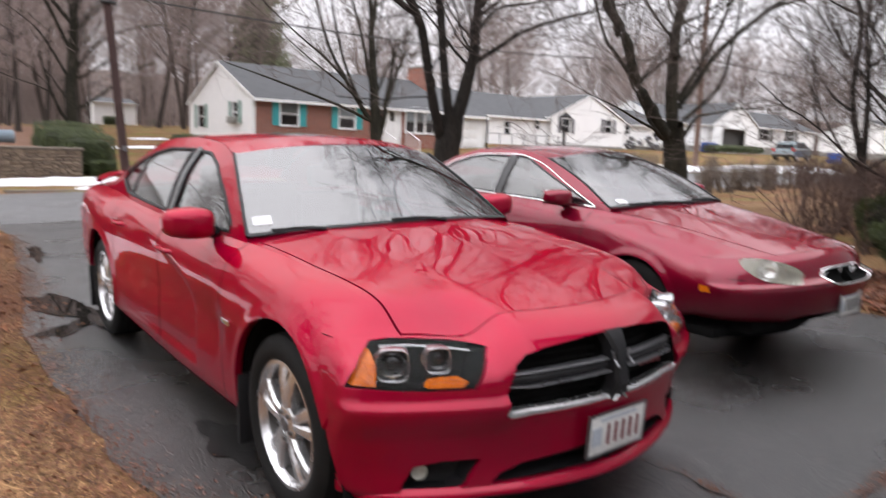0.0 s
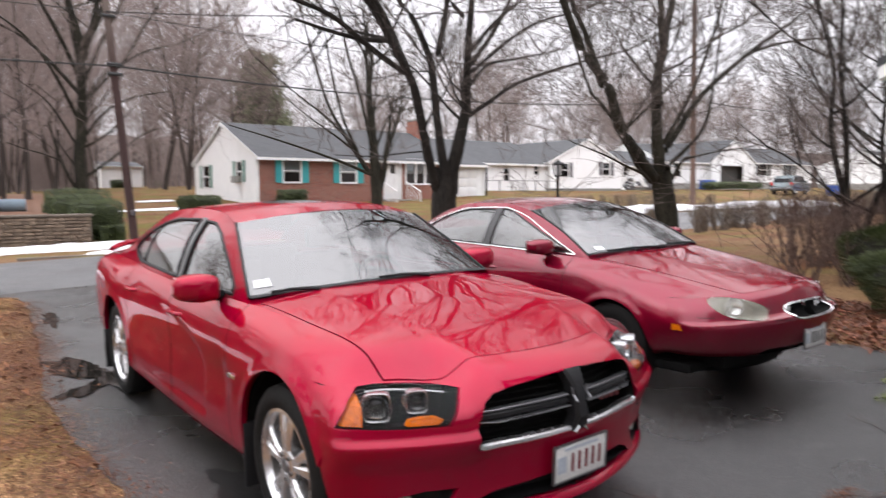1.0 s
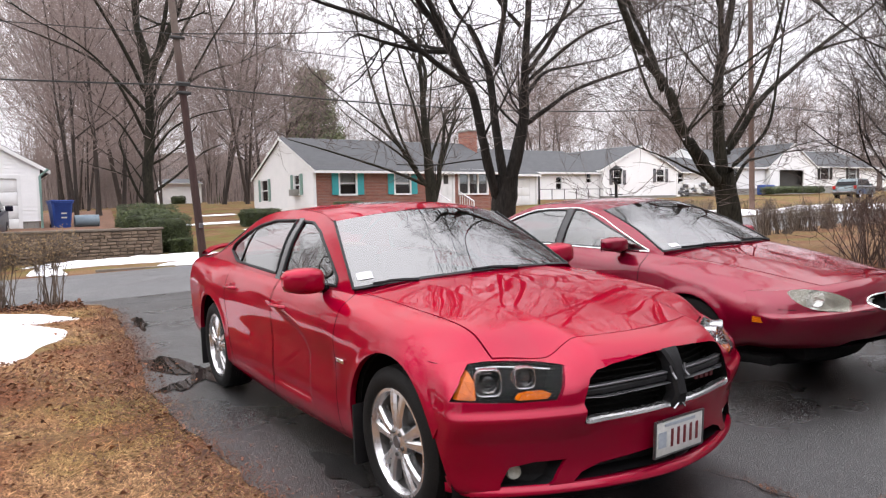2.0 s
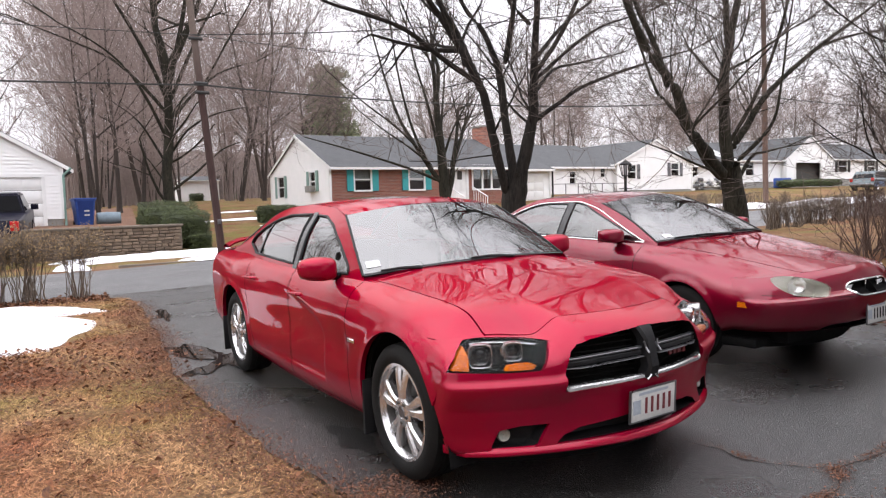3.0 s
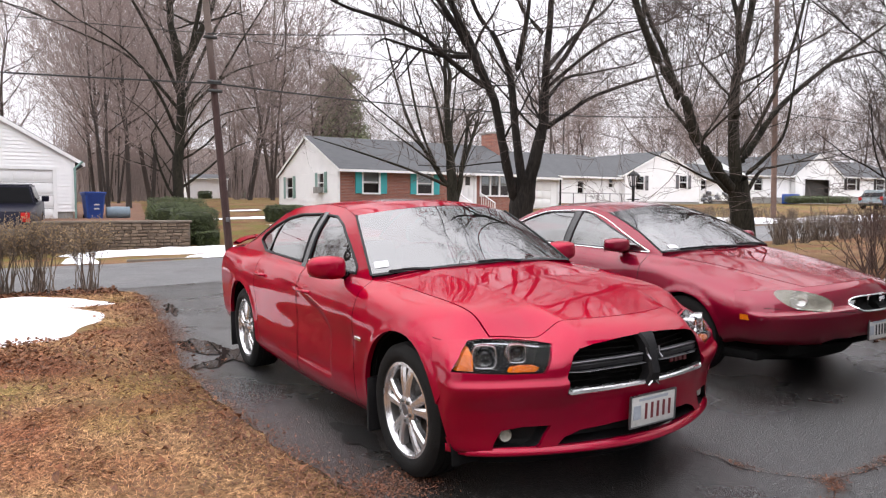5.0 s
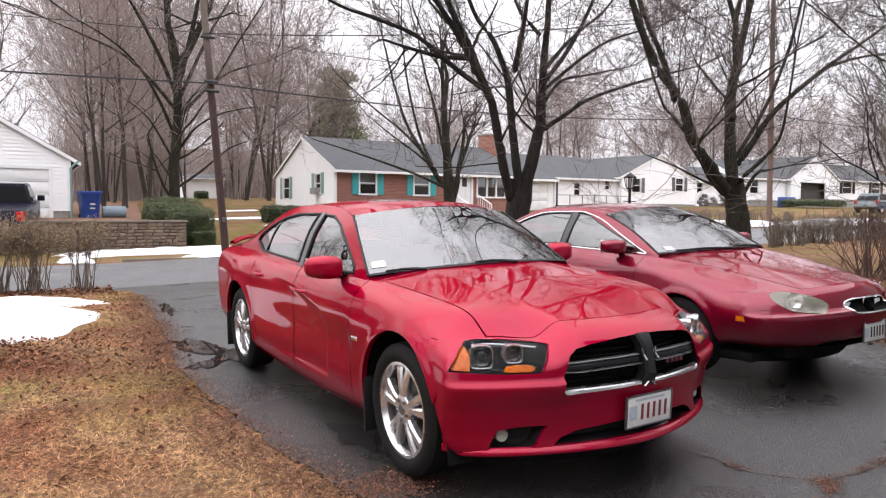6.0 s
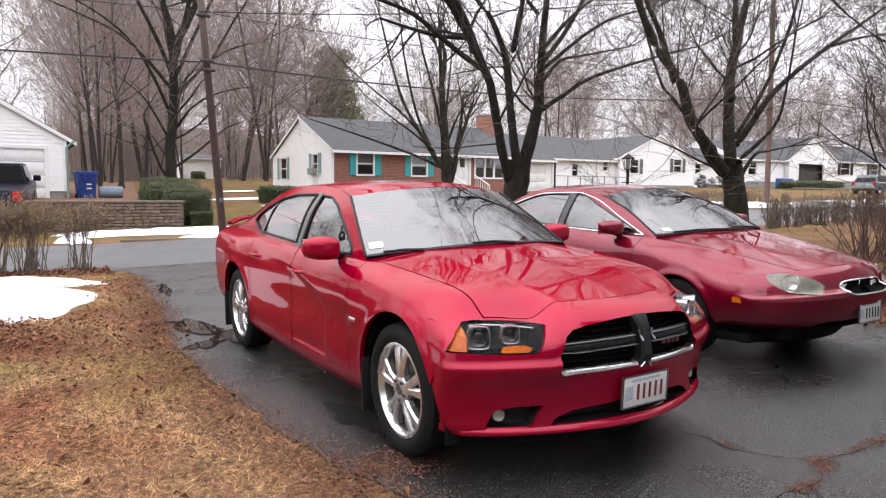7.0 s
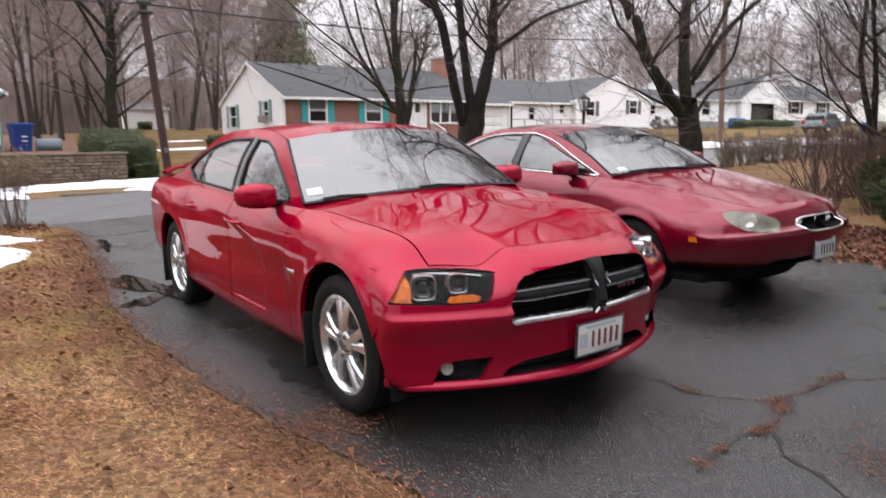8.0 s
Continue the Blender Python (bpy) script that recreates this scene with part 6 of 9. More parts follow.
clipped_hedge("yew_hedge", "low clipped evergreen hedge before the white gable", 6.9, 8.5, 25.6, 26.6, 0.7, 1.55, 4000, 21, 0.08, 0.3)
clipped_hedge("yew_bush", "rounded green bush at the brick front", 11.7, 12.9, 26.3, 27.2, 0.8, 1.80, 3500, 22, 0.08, 0.6)
clipped_hedge("yew_hedge", "low green hedge before the open garage", 57.0, 66.0, 33.0, 34.2, 2.0, 2.62, 4000, 23, 0.12, 0.3)
clipped_hedge("yew_bush", "dark evergreen bush beside the distant house", 16.6, 18.0, 84.0, 85.6, 2.5, 3.45, 1500, 24, 0.12, 0.5)
clipped_hedge("yew_bush", "dark evergreen bush beside the distant house", 21.4, 22.6, 84.0, 85.0, 2.5, 3.3, 1500, 25, 0.12, 0.5)


def twig_hedge(name, label, x0, x1, y0, y1, height, n, seed, mat, leaf=0.0, top_dense=0.5, spread=0.35, category="hedge", stem_r=0.008, twig_n=14):
    """A row of bare shrubs: stems that fork into a thicket of twigs."""
    rg = random.Random(seed)
    base = ((x0 + x1) / 2, (y0 + y1) / 2, lie((x0 + x1) / 2, (y0 + y1) / 2))
    root = thing(name, label, category, Matrix.Translation(base))
    stems, fine = Wood(), Wood()
    v, f = [], []
    off = Vector(base)
    clumps = [(rg.uniform(x0, x1), rg.uniform(y0, y1)) for _ in range(max(1, int((x1 - x0) * (y1 - y0 + 0.6) * 2.2)))]
    for i in range(n):
        c = rg.choice(clumps)
        x, y = c[0] + rg.gauss(0, 0.09), c[1] + rg.gauss(0, 0.07)
        hgt = height * rg.uniform(0.75, 1.05)
        p = Vector((x, y, lie(x, y) - 0.02)) - off
        pts = wander(rg, p, Vector((rg.gauss(0, spread), rg.gauss(0, spread), 1)), hgt, 5, 0.14, 0.06)
        r = stem_r * rg.uniform(0.7, 1.5)
        stems.tube(pts, [r, r * 0.85, r * 0.7, r * 0.5, r * 0.4, r * 0.25], 4)
        for _ in range(twig_n):
            t = rg.uniform(0.3, 1.0) ** (1 - top_dense * 0.5)
            k = min(int(t * 5), 4)
            q = pts[k].lerp(pts[k + 1], t * 5 - k)
            d = Vector((rg.uniform(-1, 1), rg.uniform(-1, 1), rg.uniform(0.0, 1.3))).normalized()
            e = wander(rg, q, d, height * rg.uniform(0.12, 0.30), 2, 0.3, 0.1)
            fine.tube(e, [r * 0.32, r * 0.24, r * 0.14], 3)
            if rg.random() < leaf:
                leafy(v, f, rg, e[-1], 0.022)
                leafy(v, f, rg, e[1], 0.022)
    tagged(raw_part("stem_thicket", stems.v, stems.f, mat, root), kind="stuff")
    tagged(raw_part("twig_growth", fine.v, fine.f, mat, root), kind="stuff")
    if f:
        tagged(raw_part("dry_foliage", v, f, M_LEAFDRY, root, smooth=False), kind="stuff")
    return root


M_LEAFDRY = surf("yellow_brown_dry_leaves", (0.20, 0.12, 0.05), (0.36, 0.25, 0.12), 0.8, 9, 40, 0.0, island=0.35)
M_HEDGETWIG = surf("grey_brown_hedge_twigs", (0.10, 0.075, 0.055), (0.20, 0.155, 0.12), 0.85, 6, 30, 0.0)
M_REDTWIG = surf("dark_reddish_twigs", (0.055, 0.032, 0.026), (0.12, 0.075, 0.06), 0.85, 6, 30, 0.0)
twig_hedge("privet_hedge", "bare brown privet hedge with a few dry leaves", -6.8, -1.6, 8.35, 9.0, 1.12, 380, 3, M_HEDGETWIG, 0.9, 1.3, 0.16, stem_r=0.010, twig_n=22)
twig_hedge("privet_hedge", "bare twiggy hedge along the lawn's edge", 12.2, 20.0, 7.3, 7.8, 0.85, 420, 5, M_HEDGETWIG, 0.0, 0.4, 0.25, stem_r=0.011, twig_n=11)
twig_hedge("privet_hedge", "bare twiggy hedge along the lawn's edge", 20.2, 30.0, 7.3, 7.9, 0.95, 380, 6, M_HEDGETWIG, 0.0, 0.4, 0.25, stem_r=0.013, twig_n=8)
twig_hedge("clipped_brown_hedge", "flat-topped brown hedge across the street", 17.0, 34.0, 18.2, 19.0, 0.75, 620, 7, M_HEDGETWIG, 0.9, 1.0, 0.2, stem_r=0.014, twig_n=8)
twig_hedge("bare_shrub", "tangled bare reddish shrub on the lawn", 8.3, 9.6, -0.2, 1.1, 1.25, 70, 8, M_REDTWIG, 0.0, 0.5, 0.5, "shrub", 0.009, 12)
twig_hedge("bare_shrub", "dense tangled bare shrub beside the hedge", 10.2, 12.2, 0.6, 2.4, 1.3, 120, 9, M_REDTWIG, 0.0, 0.6, 0.4, "shrub", 0.010, 15)


# ---- cars ----
def wheel(parent, x, y, r, rim_r, width, side, spokes, name="wheel"):
    """A wheel whose outer face points to side (-1 or 1); parts: tyre, rim, spokes, brake disc, nuts."""
    hub = new(name)
    hub.parent = parent
    hub.location = (x, y, r)
    w = width / 2
    bm = bmesh.new()
    prof = [(-w * 0.82, rim_r - 0.005), (-w, rim_r + 0.02), (-w * 1.04, (rim_r + r) / 2), (-w * 0.95, r - 0.025), (-w * 0.8, r - 0.006), (-w * 0.45, r), (-w * 0.40, r - 0.008), (-w * 0.34, r), (-w * 0.06, r), (0, r - 0.008),
            (w * 0.06, r), (w * 0.34, r), (w * 0.40, r - 0.008), (w * 0.45, r), (w * 0.8, r - 0.006), (w * 0.95, r - 0.025), (w * 1.04, (rim_r + r) / 2), (w, rim_r + 0.02), (w * 0.82, rim_r - 0.005)]
    lathe(bm, prof, 56)
    part("tyre", outward(bm), M_RUBBER, hub, "black rubber tyre")
    s = side
    bm = bmesh.new()
    lathe(bm, [(s * w * 0.80, rim_r + 0.004), (s * w * 0.90, rim_r + 0.006), (s * w * 0.92, rim_r - 0.010), (s * w * 0.80, rim_r - 0.020), (s * w * 0.66, rim_r - 0.026)], 56)
    part("rim", outward(bm), M_ALLOY, hub, "silver alloy rim")
    bm = bmesh.new()
    lathe(bm, [(s * w * 0.66, rim_r - 0.027), (s * w * 0.2, rim_r - 0.045), (-s * w * 0.8, rim_r - 0.03)], 40)
    part("rim_barrel", outward(bm), M_STEEL, hub)
    if spokes == "five":
        bm = bmesh.new()
        for i in range(5):
            for d in (-1, 1):
                a0 = 2 * math.pi * i / 5 + math.pi / 2 + d * 0.17
                a1 = 2 * math.pi * i / 5 + math.pi / 2 + d * 0.20
                # a blade with a bevelled crown from the hub to the rim
                out = []
                for rr, half, xx, th in ((0.045, 0.021, 0.80, a0), (0.12, 0.021, 0.84, (a0 * 2 + a1) / 3), (rim_r - 0.06, 0.027, 0.80, a1), (rim_r - 0.008, 0.033, 0.72, a1)):
                    rad = Vector((0, math.cos(th), math.sin(th)))
                    tan = Vector((0, -math.sin(th), math.cos(th)))
                    base = rad * rr
                    out.append([base + tan * -half + Vector((s * w * (xx - 0.32), 0, 0)), base + tan * -half + Vector((s * w * (xx - 0.05), 0, 0)), base + tan * -half * 0.55 + Vector((s * w * (xx + 0.04), 0, 0)),
                                base + tan * half * 0.55 + Vector((s * w * (xx + 0.04), 0, 0)), base + tan * half + Vector((s * w * (xx - 0.05), 0, 0)), base + tan * half + Vector((s * w * (xx - 0.32), 0, 0))])
                grid(bm, out)
        lathe(bm, [(s * w * 0.40, 0.085), (s * w * 0.80, 0.082), (s * w * 0.86, 0.070), (s * w * 0.88, 0.036), (s * w * 0.84, 0.034), (s * w * 0.84, 0.001)], 30)
        part("spokes", outward(bm), M_ALLOY, hub, "five twin alloy spokes")
        for i in range(5):
            t = 2 * math.pi * i / 5 + math.pi / 2 + math.pi / 5
            bm = bmesh.new()
            cyl(bm, (s * w * 0.80, 0.056 * math.cos(t), 0.056 * math.sin(t)), (s * w * 0.93, 0.056 * math.cos(t), 0.056 * math.sin(t)), 0.010, n=6)
            part("wheel_nut", bm, M_STEEL, hub)
        bm = bmesh.new()
        cyl(bm, (s * w * 0.82, 0, 0), (s * w * 0.90, 0, 0), 0.032, 0.028, n=20)
        part("hub_cap", bm, M_SATIN, hub)
    else:
        bm = bmesh.new()
        lathe(bm, [(s * w * 0.80, rim_r - 0.01), (s * w * 0.86, rim_r - 0.04), (s * w * 0.72, rim_r * 0.55), (s * w * 0.80, rim_r * 0.3), (s * w * 0.84, 0.001)], 40)
        part("wheel_cover", outward(bm), M_ALLOY, hub)
    bm = bmesh.new()
    lathe(bm, [(s * w * 0.05, rim_r - 0.085), (s * w * 0.15, rim_r - 0.085), (s * w * 0.15, 0.05), (s * w * 0.05, 0.05)], 40)
    part("brake_disc", outward(bm), M_STEEL, hub)
    bm = bmesh.new()
    lathe(bm, [(-s * w * 0.1, rim_r - 0.03), (-s * w * 0.1, 0.001)], 32)
    part("wheel_back", bm, M_DARK, hub)
    return hub


def circle_poly(cy, cz, r, n=28, bottom=-0.05, reach=0.0):
    """A wheel opening: a circle, carried straight down below its middle; reach: how much further its foot lies at the front."""
    back = [(cy + r * math.cos(math.pi * i / n), cz + r * math.sin(math.pi * i / n)) for i in range(n // 2 + 1)]
    if not reach:
        return [(cy - r, bottom), (cy + r, bottom)] + back + [(cy - r * math.sin(math.pi * i / n), cz + r * math.cos(math.pi * i / n)) for i in range(1, n // 2 + 1)]
    foot = 0.20
    front = [(cy - (r + reach) * math.sin(math.pi * i / n), foot + (cz + r - foot) * math.cos(math.pi * i / n)) for i in range(1, n // 2 + 1)]
    return [(cy - r - reach, bottom), (cy + r, bottom)] + back + front


def plate(parent, y, z, cy_tilt, label, ink, w=0.305, hgt=0.152, x=0.0):
    hold = new("number_plate")
    hold.parent = parent
    hold.matrix_basis = pose(x, y, z, cy_tilt, 0, 0)
    tagged(hold, label)
    part("plate_sheet", box_bm(-w / 2, -0.004, -hgt / 2, w / 2, 0.004, hgt / 2, 0.0015), M_PLATE, hold)
    fr = bmesh.new()
    for a in (-1, 1):
        box(fr, a * (w / 2 + 0.004) - 0.004, -0.007, -hgt / 2 - 0.006, a * (w / 2 + 0.004) + 0.004, 0.004, hgt / 2 + 0.006)
        box(fr, -w / 2, -0.007, a * (hgt / 2 + 0.003) - 0.003, w / 2, 0.004, a * (hgt / 2 + 0.003) + 0.003)
    part("plate_frame", fr, M_SATIN, hold)
    for i in range(5):
        bm = bmesh.new()
        px = -0.050 + i * 0.041
        box(bm, px - 0.0075, -0.0065, -0.046, px + 0.0075, -0.004, 0.034)
        part("plate_bar", bm, ink, hold)
    bm = bmesh.new()
    box(bm, -0.10, -0.0065, hgt / 2 - 0.026, 0.10, -0.004, hgt / 2 - 0.012)
    part("plate_band", bm, M_PLATEBLUE, hold)
    bm = bmesh.new()
    box(bm, -0.138, -0.0065, -0.04, -0.088, -0.004, 0.03)
    part("plate_mark", bm, M_PLATEBLUE, hold)


def on_screen(edge, mid_line, t, s, sgn):
    e = smooth_line(edge, edge[0][0] + (edge[-1][0] - edge[0][0]) * t)
    c = smooth_line(mid_line, mid_line[0][0] + (mid_line[-1][0] - mid_line[0][0]) * t)
    f = 1 - (1 - s) ** 2
    return Vector((sgn * e.x * (1 - s), e.y + (c.y - e.y) * f, e.z + (c.z - e.z) * f + 0.004))


def nose_wide(spec, v):
    return smooth_line([(k[0], k[2], 0) for k in spec["nose"]], v).x


def nose_y(spec, x, v):
    """How far forward the nose lies at a half width x and a share v of its height: a bow that turns into the flank."""
    b1, p, b2, n = spec["bow"]
    r = min(1.0, abs(x) / nose_wide(spec, v))
    return smooth_line([(k[0], k[1], 0) for k in spec["nose"]], v).x + b1 * r**p + b2 * (1 - (1 - r**n) ** (1 / n))


def nose_top(spec, x):
    z, drop, fall, x0, x1 = spec["top"]
    return z - drop * ease((abs(x) - x0) / (x1 - x0)) - fall * (abs(x) / spec["half"]) ** 2


def nose_point(spec, a, v):
    x = a * nose_wide(spec, v)
    z = spec["chin"] + (nose_top(spec, x) - spec["chin"]) * v
    return Vector((x, nose_y(spec, x, v), z))


def meet_nose(spec, bm, rows, cols, first_col):
    """Brings the front edge of a lofted sheet onto the nose's upper edge, fading out behind it."""
    vs = list(bm.verts)
    for j in range(first_col, cols):
        p = vs[j].co.copy()
        want = Vector((p.x, nose_y(spec, p.x, 1.0), nose_top(spec, p.x)))
        d = want - p
        for i in range(rows):
            w = max(0.0, 1 - i * 7.5 / rows) ** 2
            if w == 0:
                break
            vs[i * cols + j].co += d * w


def meet_edge(spec, bm, rows, cols, per):
    """Brings the front edge of the flank onto the nose's side edge, fading out behind it."""
    vs = list(bm.verts)
    share = [ln[0][2] for ln in spec["lines"][: spec["n_side"]]]
    for j in range((spec["n_side"] - 1) * per):
        k, f = divmod(j, per)
        d = nose_point(spec, 1.0, share[k] + (share[k + 1] - share[k]) * f / per) - vs[j].co
        for i in range(rows // 12):
            vs[i * cols + j].co += d * (1 - i * 12 / rows) ** 2


def ease_out(bm, cols, rows, first_col):
    """Relaxes the wing behind the headlight between its fixed edges."""
    vs = list(bm.verts)
    for _ in range(60):
        fresh = {}
        for i in range(1, rows):
            for j in range(first_col, cols - 1):
                k = i * cols + j
                w = 0.5 * min(1.0, (rows - i) / 10) * min(1.0, (j - first_col + 1) / 5)
                fresh[k] = vs[k].co.lerp((vs[k - 1].co + vs[k + 1].co + vs[k - cols].co + vs[k + cols].co) / 4, w)
        for k, c in fresh.items():
            vs[k].co = c


def settle(meshes, amount, reach=0.07, rounds=2):
    """Draws several sheets that meet onto one fair surface: each point moves along the normal onto a local quadratic fit."""
    for _ in range(rounds):
        co = np.array([v.co[:] for bm in meshes for v in bm.verts])
        near = np.array([amount(p) for p in co])
        lo, hi = co[near > 0].min(0) - 2.5 * reach, co[near > 0].max(0) + 2.5 * reach
        cloud = co[((co > lo) & (co < hi)).all(1)]
        cell = np.floor(cloud / (0.35 * reach)).astype(int)
        place, count = np.unique(cell, axis=0, return_inverse=True, return_counts=True)[1:]
        place = place.reshape(-1)
        cloud = np.stack([np.bincount(place, cloud[:, k]) for k in range(3)], 1) / count[:, None]
        fresh = co.copy()
        for i in np.nonzero(near > 0)[0]:
            d = cloud - co[i]
            q = (d * d).sum(1)
            m = q < (2.4 * reach) ** 2
            d, w = d[m], np.exp(-q[m] / (2 * reach * reach))
            c = (d * w[:, None]).sum(0) / w.sum()
            e = d - c
            axes = np.linalg.eigh((e * w[:, None]).T @ e)[1]
            u, v, h = d @ axes[:, 2], d @ axes[:, 1], d @ axes[:, 0]
            a = np.stack([np.ones_like(u), u, v, u * u, u * v, v * v], 1)
            k = np.linalg.solve(a.T @ (a * w[:, None]) + 1e-9 * np.eye(6), a.T @ (h * w))
            fresh[i] += axes[:, 0] * k[0] * near[i]
        at = 0
        for bm in meshes:
            for v in bm.verts:
                v.co = fresh[at]
                at += 1


def scallop(knots, y, z):
    """Depth of the hollow pressed into the doors behind a crease that bends down at its front."""
    if not knots[0][0] < y < knots[-1][0] + 0.4 or z > 1.0:
        return 0.0
    s = min((y - knots[0][0]) * 1.2, smooth_line(knots, y).x - z)
    return 0.021 * ease(s / 0.06) * (1 - ease((y + 0.27) / 1.25)) * ease((z - 0.315) / 0.06)


def car(name, label, m, spec, paint):
    """A saloon from its feature lines. It looks towards -y; half lines are given as (y, x, z)."""
    root = thing(name, label, "car", m, "parked cars in the driveway")
    W = spec["wheels"]
    arch = [circle_poly(y, W["r"] + W["lift"], W["arch"], reach=W.get("reach", 0.0) if y < 0 else 0.0) for y in W["y"]]

    # nose
    half = bmesh.new()
    na, nv = 60, 48
    grid(half, [[nose_point(spec, 1 - (1 - i / na) ** 1.7, v / nv) for i in range(na + 1)] for v in range(nv + 1)])
    # body sides, bonnet and boot lid from the feature lines
    lines = []
    for k, ln in enumerate(spec["lines"]):
        ln = list(ln)
        x0, v0 = ln[0][1], ln[0][2]
        p = nose_point(spec, 1.0, v0) if k < spec["n_side"] else None
        if p is not None:
            ln[0] = (p.y, p.x, p.z)
        else:
            ln[0] = (nose_y(spec, x0, 1.0), x0, nose_top(spec, x0))
        lines.append(ln)
    ns, per = 200, 9
    sides = loft(lines[: spec["n_side"] + 1], ns, per)
    meet_nose(spec, sides, ns, spec["n_side"] * per + 1, (spec["n_side"] - 1) * per)
    meet_edge(spec, sides, ns, spec["n_side"] * per + 1, per)
    ease_out(sides, spec["n_side"] * per + 1, ns // 6, per)
    top = lines[spec["n_side"]:]
    hood = loft(top, ns, 10)
    meet_nose(spec, hood, ns, (len(top) - 1) * 10 + 1, 0)
    if "fair" in spec:
        settle((half, sides, hood), spec["fair"])
    pieces = {}
    for key, poly, keep in spec["front_cuts"]:
        grown_piece = take_out(half, poly, "y", lambda c: c.y < spec["cut_limit"])
        if keep:
            pieces[key] = grown_piece
        else:
            grown_piece.free()
    take_out(half, arch[0], "x", lambda c: True).free()
    rim_in(half, (0, 0.016, 0), lambda c: spec["chin"] + 0.03 < c.z < nose_top(spec, c.x) - 0.02 and 0.003 < c.x and abs(nose_point(spec, 1, 0.5).x - c.x) > 0.02)
    part("front_bumper", outward(mirrored(half)), paint, root)
    for v in sides.verts:
        for wy in W["y"]:
            d = math.hypot(v.co.y - wy, v.co.z - W["r"] - W["lift"]) - W["arch"]
            if v.co.z > 0.3 and -0.04 < d < 0.06:
                v.co.x += 0.011 * (1 - ease(d / 0.06))
    if "scallop" in spec:
        for v in sides.verts:
            v.co.x -= scallop(spec["scallop"], v.co.y, v.co.z)
    for poly in arch:
        take_out(sides, poly, "x", lambda c: c.z < 0.85).free()
    doors = []
    for nm, poly in spec["doors"]:
        take = take_out(sides, grown(poly, 0.004), "x", lambda c: c.z < spec["belt_z"])
        door = take_out(take, grown(poly, -0.003), "x", lambda c: True)
        take.free()
        doors.append((nm, door))
    rim_in(sides, (-0.03, 0, 0), lambda c: c.z < 0.9 and any(-0.02 < math.hypot(c.y - y, c.z - W["r"] - W["lift"]) - W["arch"] < 0.02 + (W.get("reach", 0.0) if c.y < y < 0 else 0.0) or (abs(abs(c.y - y) - W["arch"]) < 0.02 and c.z < W["r"] + W["lift"]) for y in W["y"]))
    for sgn in (1, -1):
        b = copy_bm(sides) if sgn == 1 else flipped(copy_bm(sides))
        part("side_panel", outward(b), paint, root)
        for nm, d in doors:
            db = copy_bm(d) if sgn == 1 else flipped(copy_bm(d))
            dob = part(nm, outward(db), paint, root)
            hy, hz, hx = spec["handles"][nm]
            hb = bmesh.new()
            tube(hb, [(sgn * (hx - 0.01), hy - 0.11, hz), (sgn * (hx + 0.025), hy - 0.08, hz + 0.003), (sgn * (hx + 0.03), hy, hz + 0.004), (sgn * (hx + 0.025), hy + 0.08, hz + 0.003), (sgn * (hx - 0.01), hy + 0.11, hz)], 0.013, 8)
            part("door_handle", hb, paint, dob)
            rb = bmesh.new()
            lathe(rb, [(0.012, 0.03), (0.0, 0.055), (-0.01, 0.06)], 20, "x", (0, 0, 0))
            for v in rb.verts:
                v.co = Vector((sgn * (hx - 0.006) + v.co.x * sgn * 0.3, hy - 0.01 + v.co.y * 1.3, hz + v.co.z * 0.7))
            part("handle_recess", rb, paint, dob)
    sides.free()
    for nm, d in doors:
        d.free()
    cut_f, cut_r = spec["cabin"]
    fs = [f for f in hood.faces if f.calc_center_median().y > cut_f - spec["cowl_bow"] * (1 - (f.calc_center_median().x / 0.8) ** 2)]
    rear = bmesh.new()
    keep_rear, seen = [f for f in fs if f.calc_center_median().y > cut_r], {}
    for f in keep_rear:
        vs = []
        for v in f.verts:
            if v not in seen:
                seen[v] = rear.verts.new(v.co)
            vs.append(seen[v])
        rear.faces.new(vs)
    bmesh.ops.delete(hood, geom=fs, context="FACES")
    front_edge = [(x, nose_y(spec, x, 1.0) + 0.004) for x in (-0.01, 0.12, 0.24, 0.36, 0.46, 0.55, spec["bonnet"][0][0])]
    bonnet_poly = front_edge + list(spec["bonnet"][1:])
    ring = take_out(hood, grown(bonnet_poly, 0.008), "z", lambda c: True)
    bonnet = take_out(ring, bonnet_poly, "z", lambda c: True)
    ring.free()
    for b in (bonnet, hood, rear):
        mirrored(b)
    part("cowl", outward(hood), paint, root)
    rim_in(bonnet, (0, 0, -0.02), lambda c: True)
    part("bonnet", outward(bonnet), paint, root)
    part("boot_lid", outward(rear), paint, root)
    # tail
    tail = bmesh.new()
    rows = []
    tail_cols = [Vector((ln[-1][1], ln[-1][0], ln[-1][2])) for ln in lines]
    prof = across(tail_cols, per)
    for i in range(13):
        f = 1 - i / 12
        rows.append([Vector((p.x * f, p.y + spec["tail_bow"] * (1 - f * f) * (1.0 if p.z < spec["belt_z"] + 0.1 else 0.6), p.z)) for p in prof])
    grid(tail, rows)
    part("rear_bumper", outward(mirrored(tail)), paint, root)

    # dark inside of the panels, wheel housings and floor
    bm = bmesh.new()
    inner = [[(k[0] + (0.06 if j == 0 else 0), k[1] - 0.055, k[2] - 0.02) for j, k in enumerate(ln)] for ln in lines[: spec["n_side"]]]
    cols = [line_points(k, 60) for k in inner]
    grid(bm, [[c[i] for c in cols] for i in range(60)])
    for poly in arch:
        take_out(bm, poly, "x", lambda c: c.z < 0.85).free()
    part("inner_body", mirrored(bm), M_DARK, root)
    part("floor_pan", box_bm(-0.78, spec["nose"][2][1] + 0.45, 0.19, 0.78, lines[0][-1][0], 0.26, 0.02), M_DARK, root)
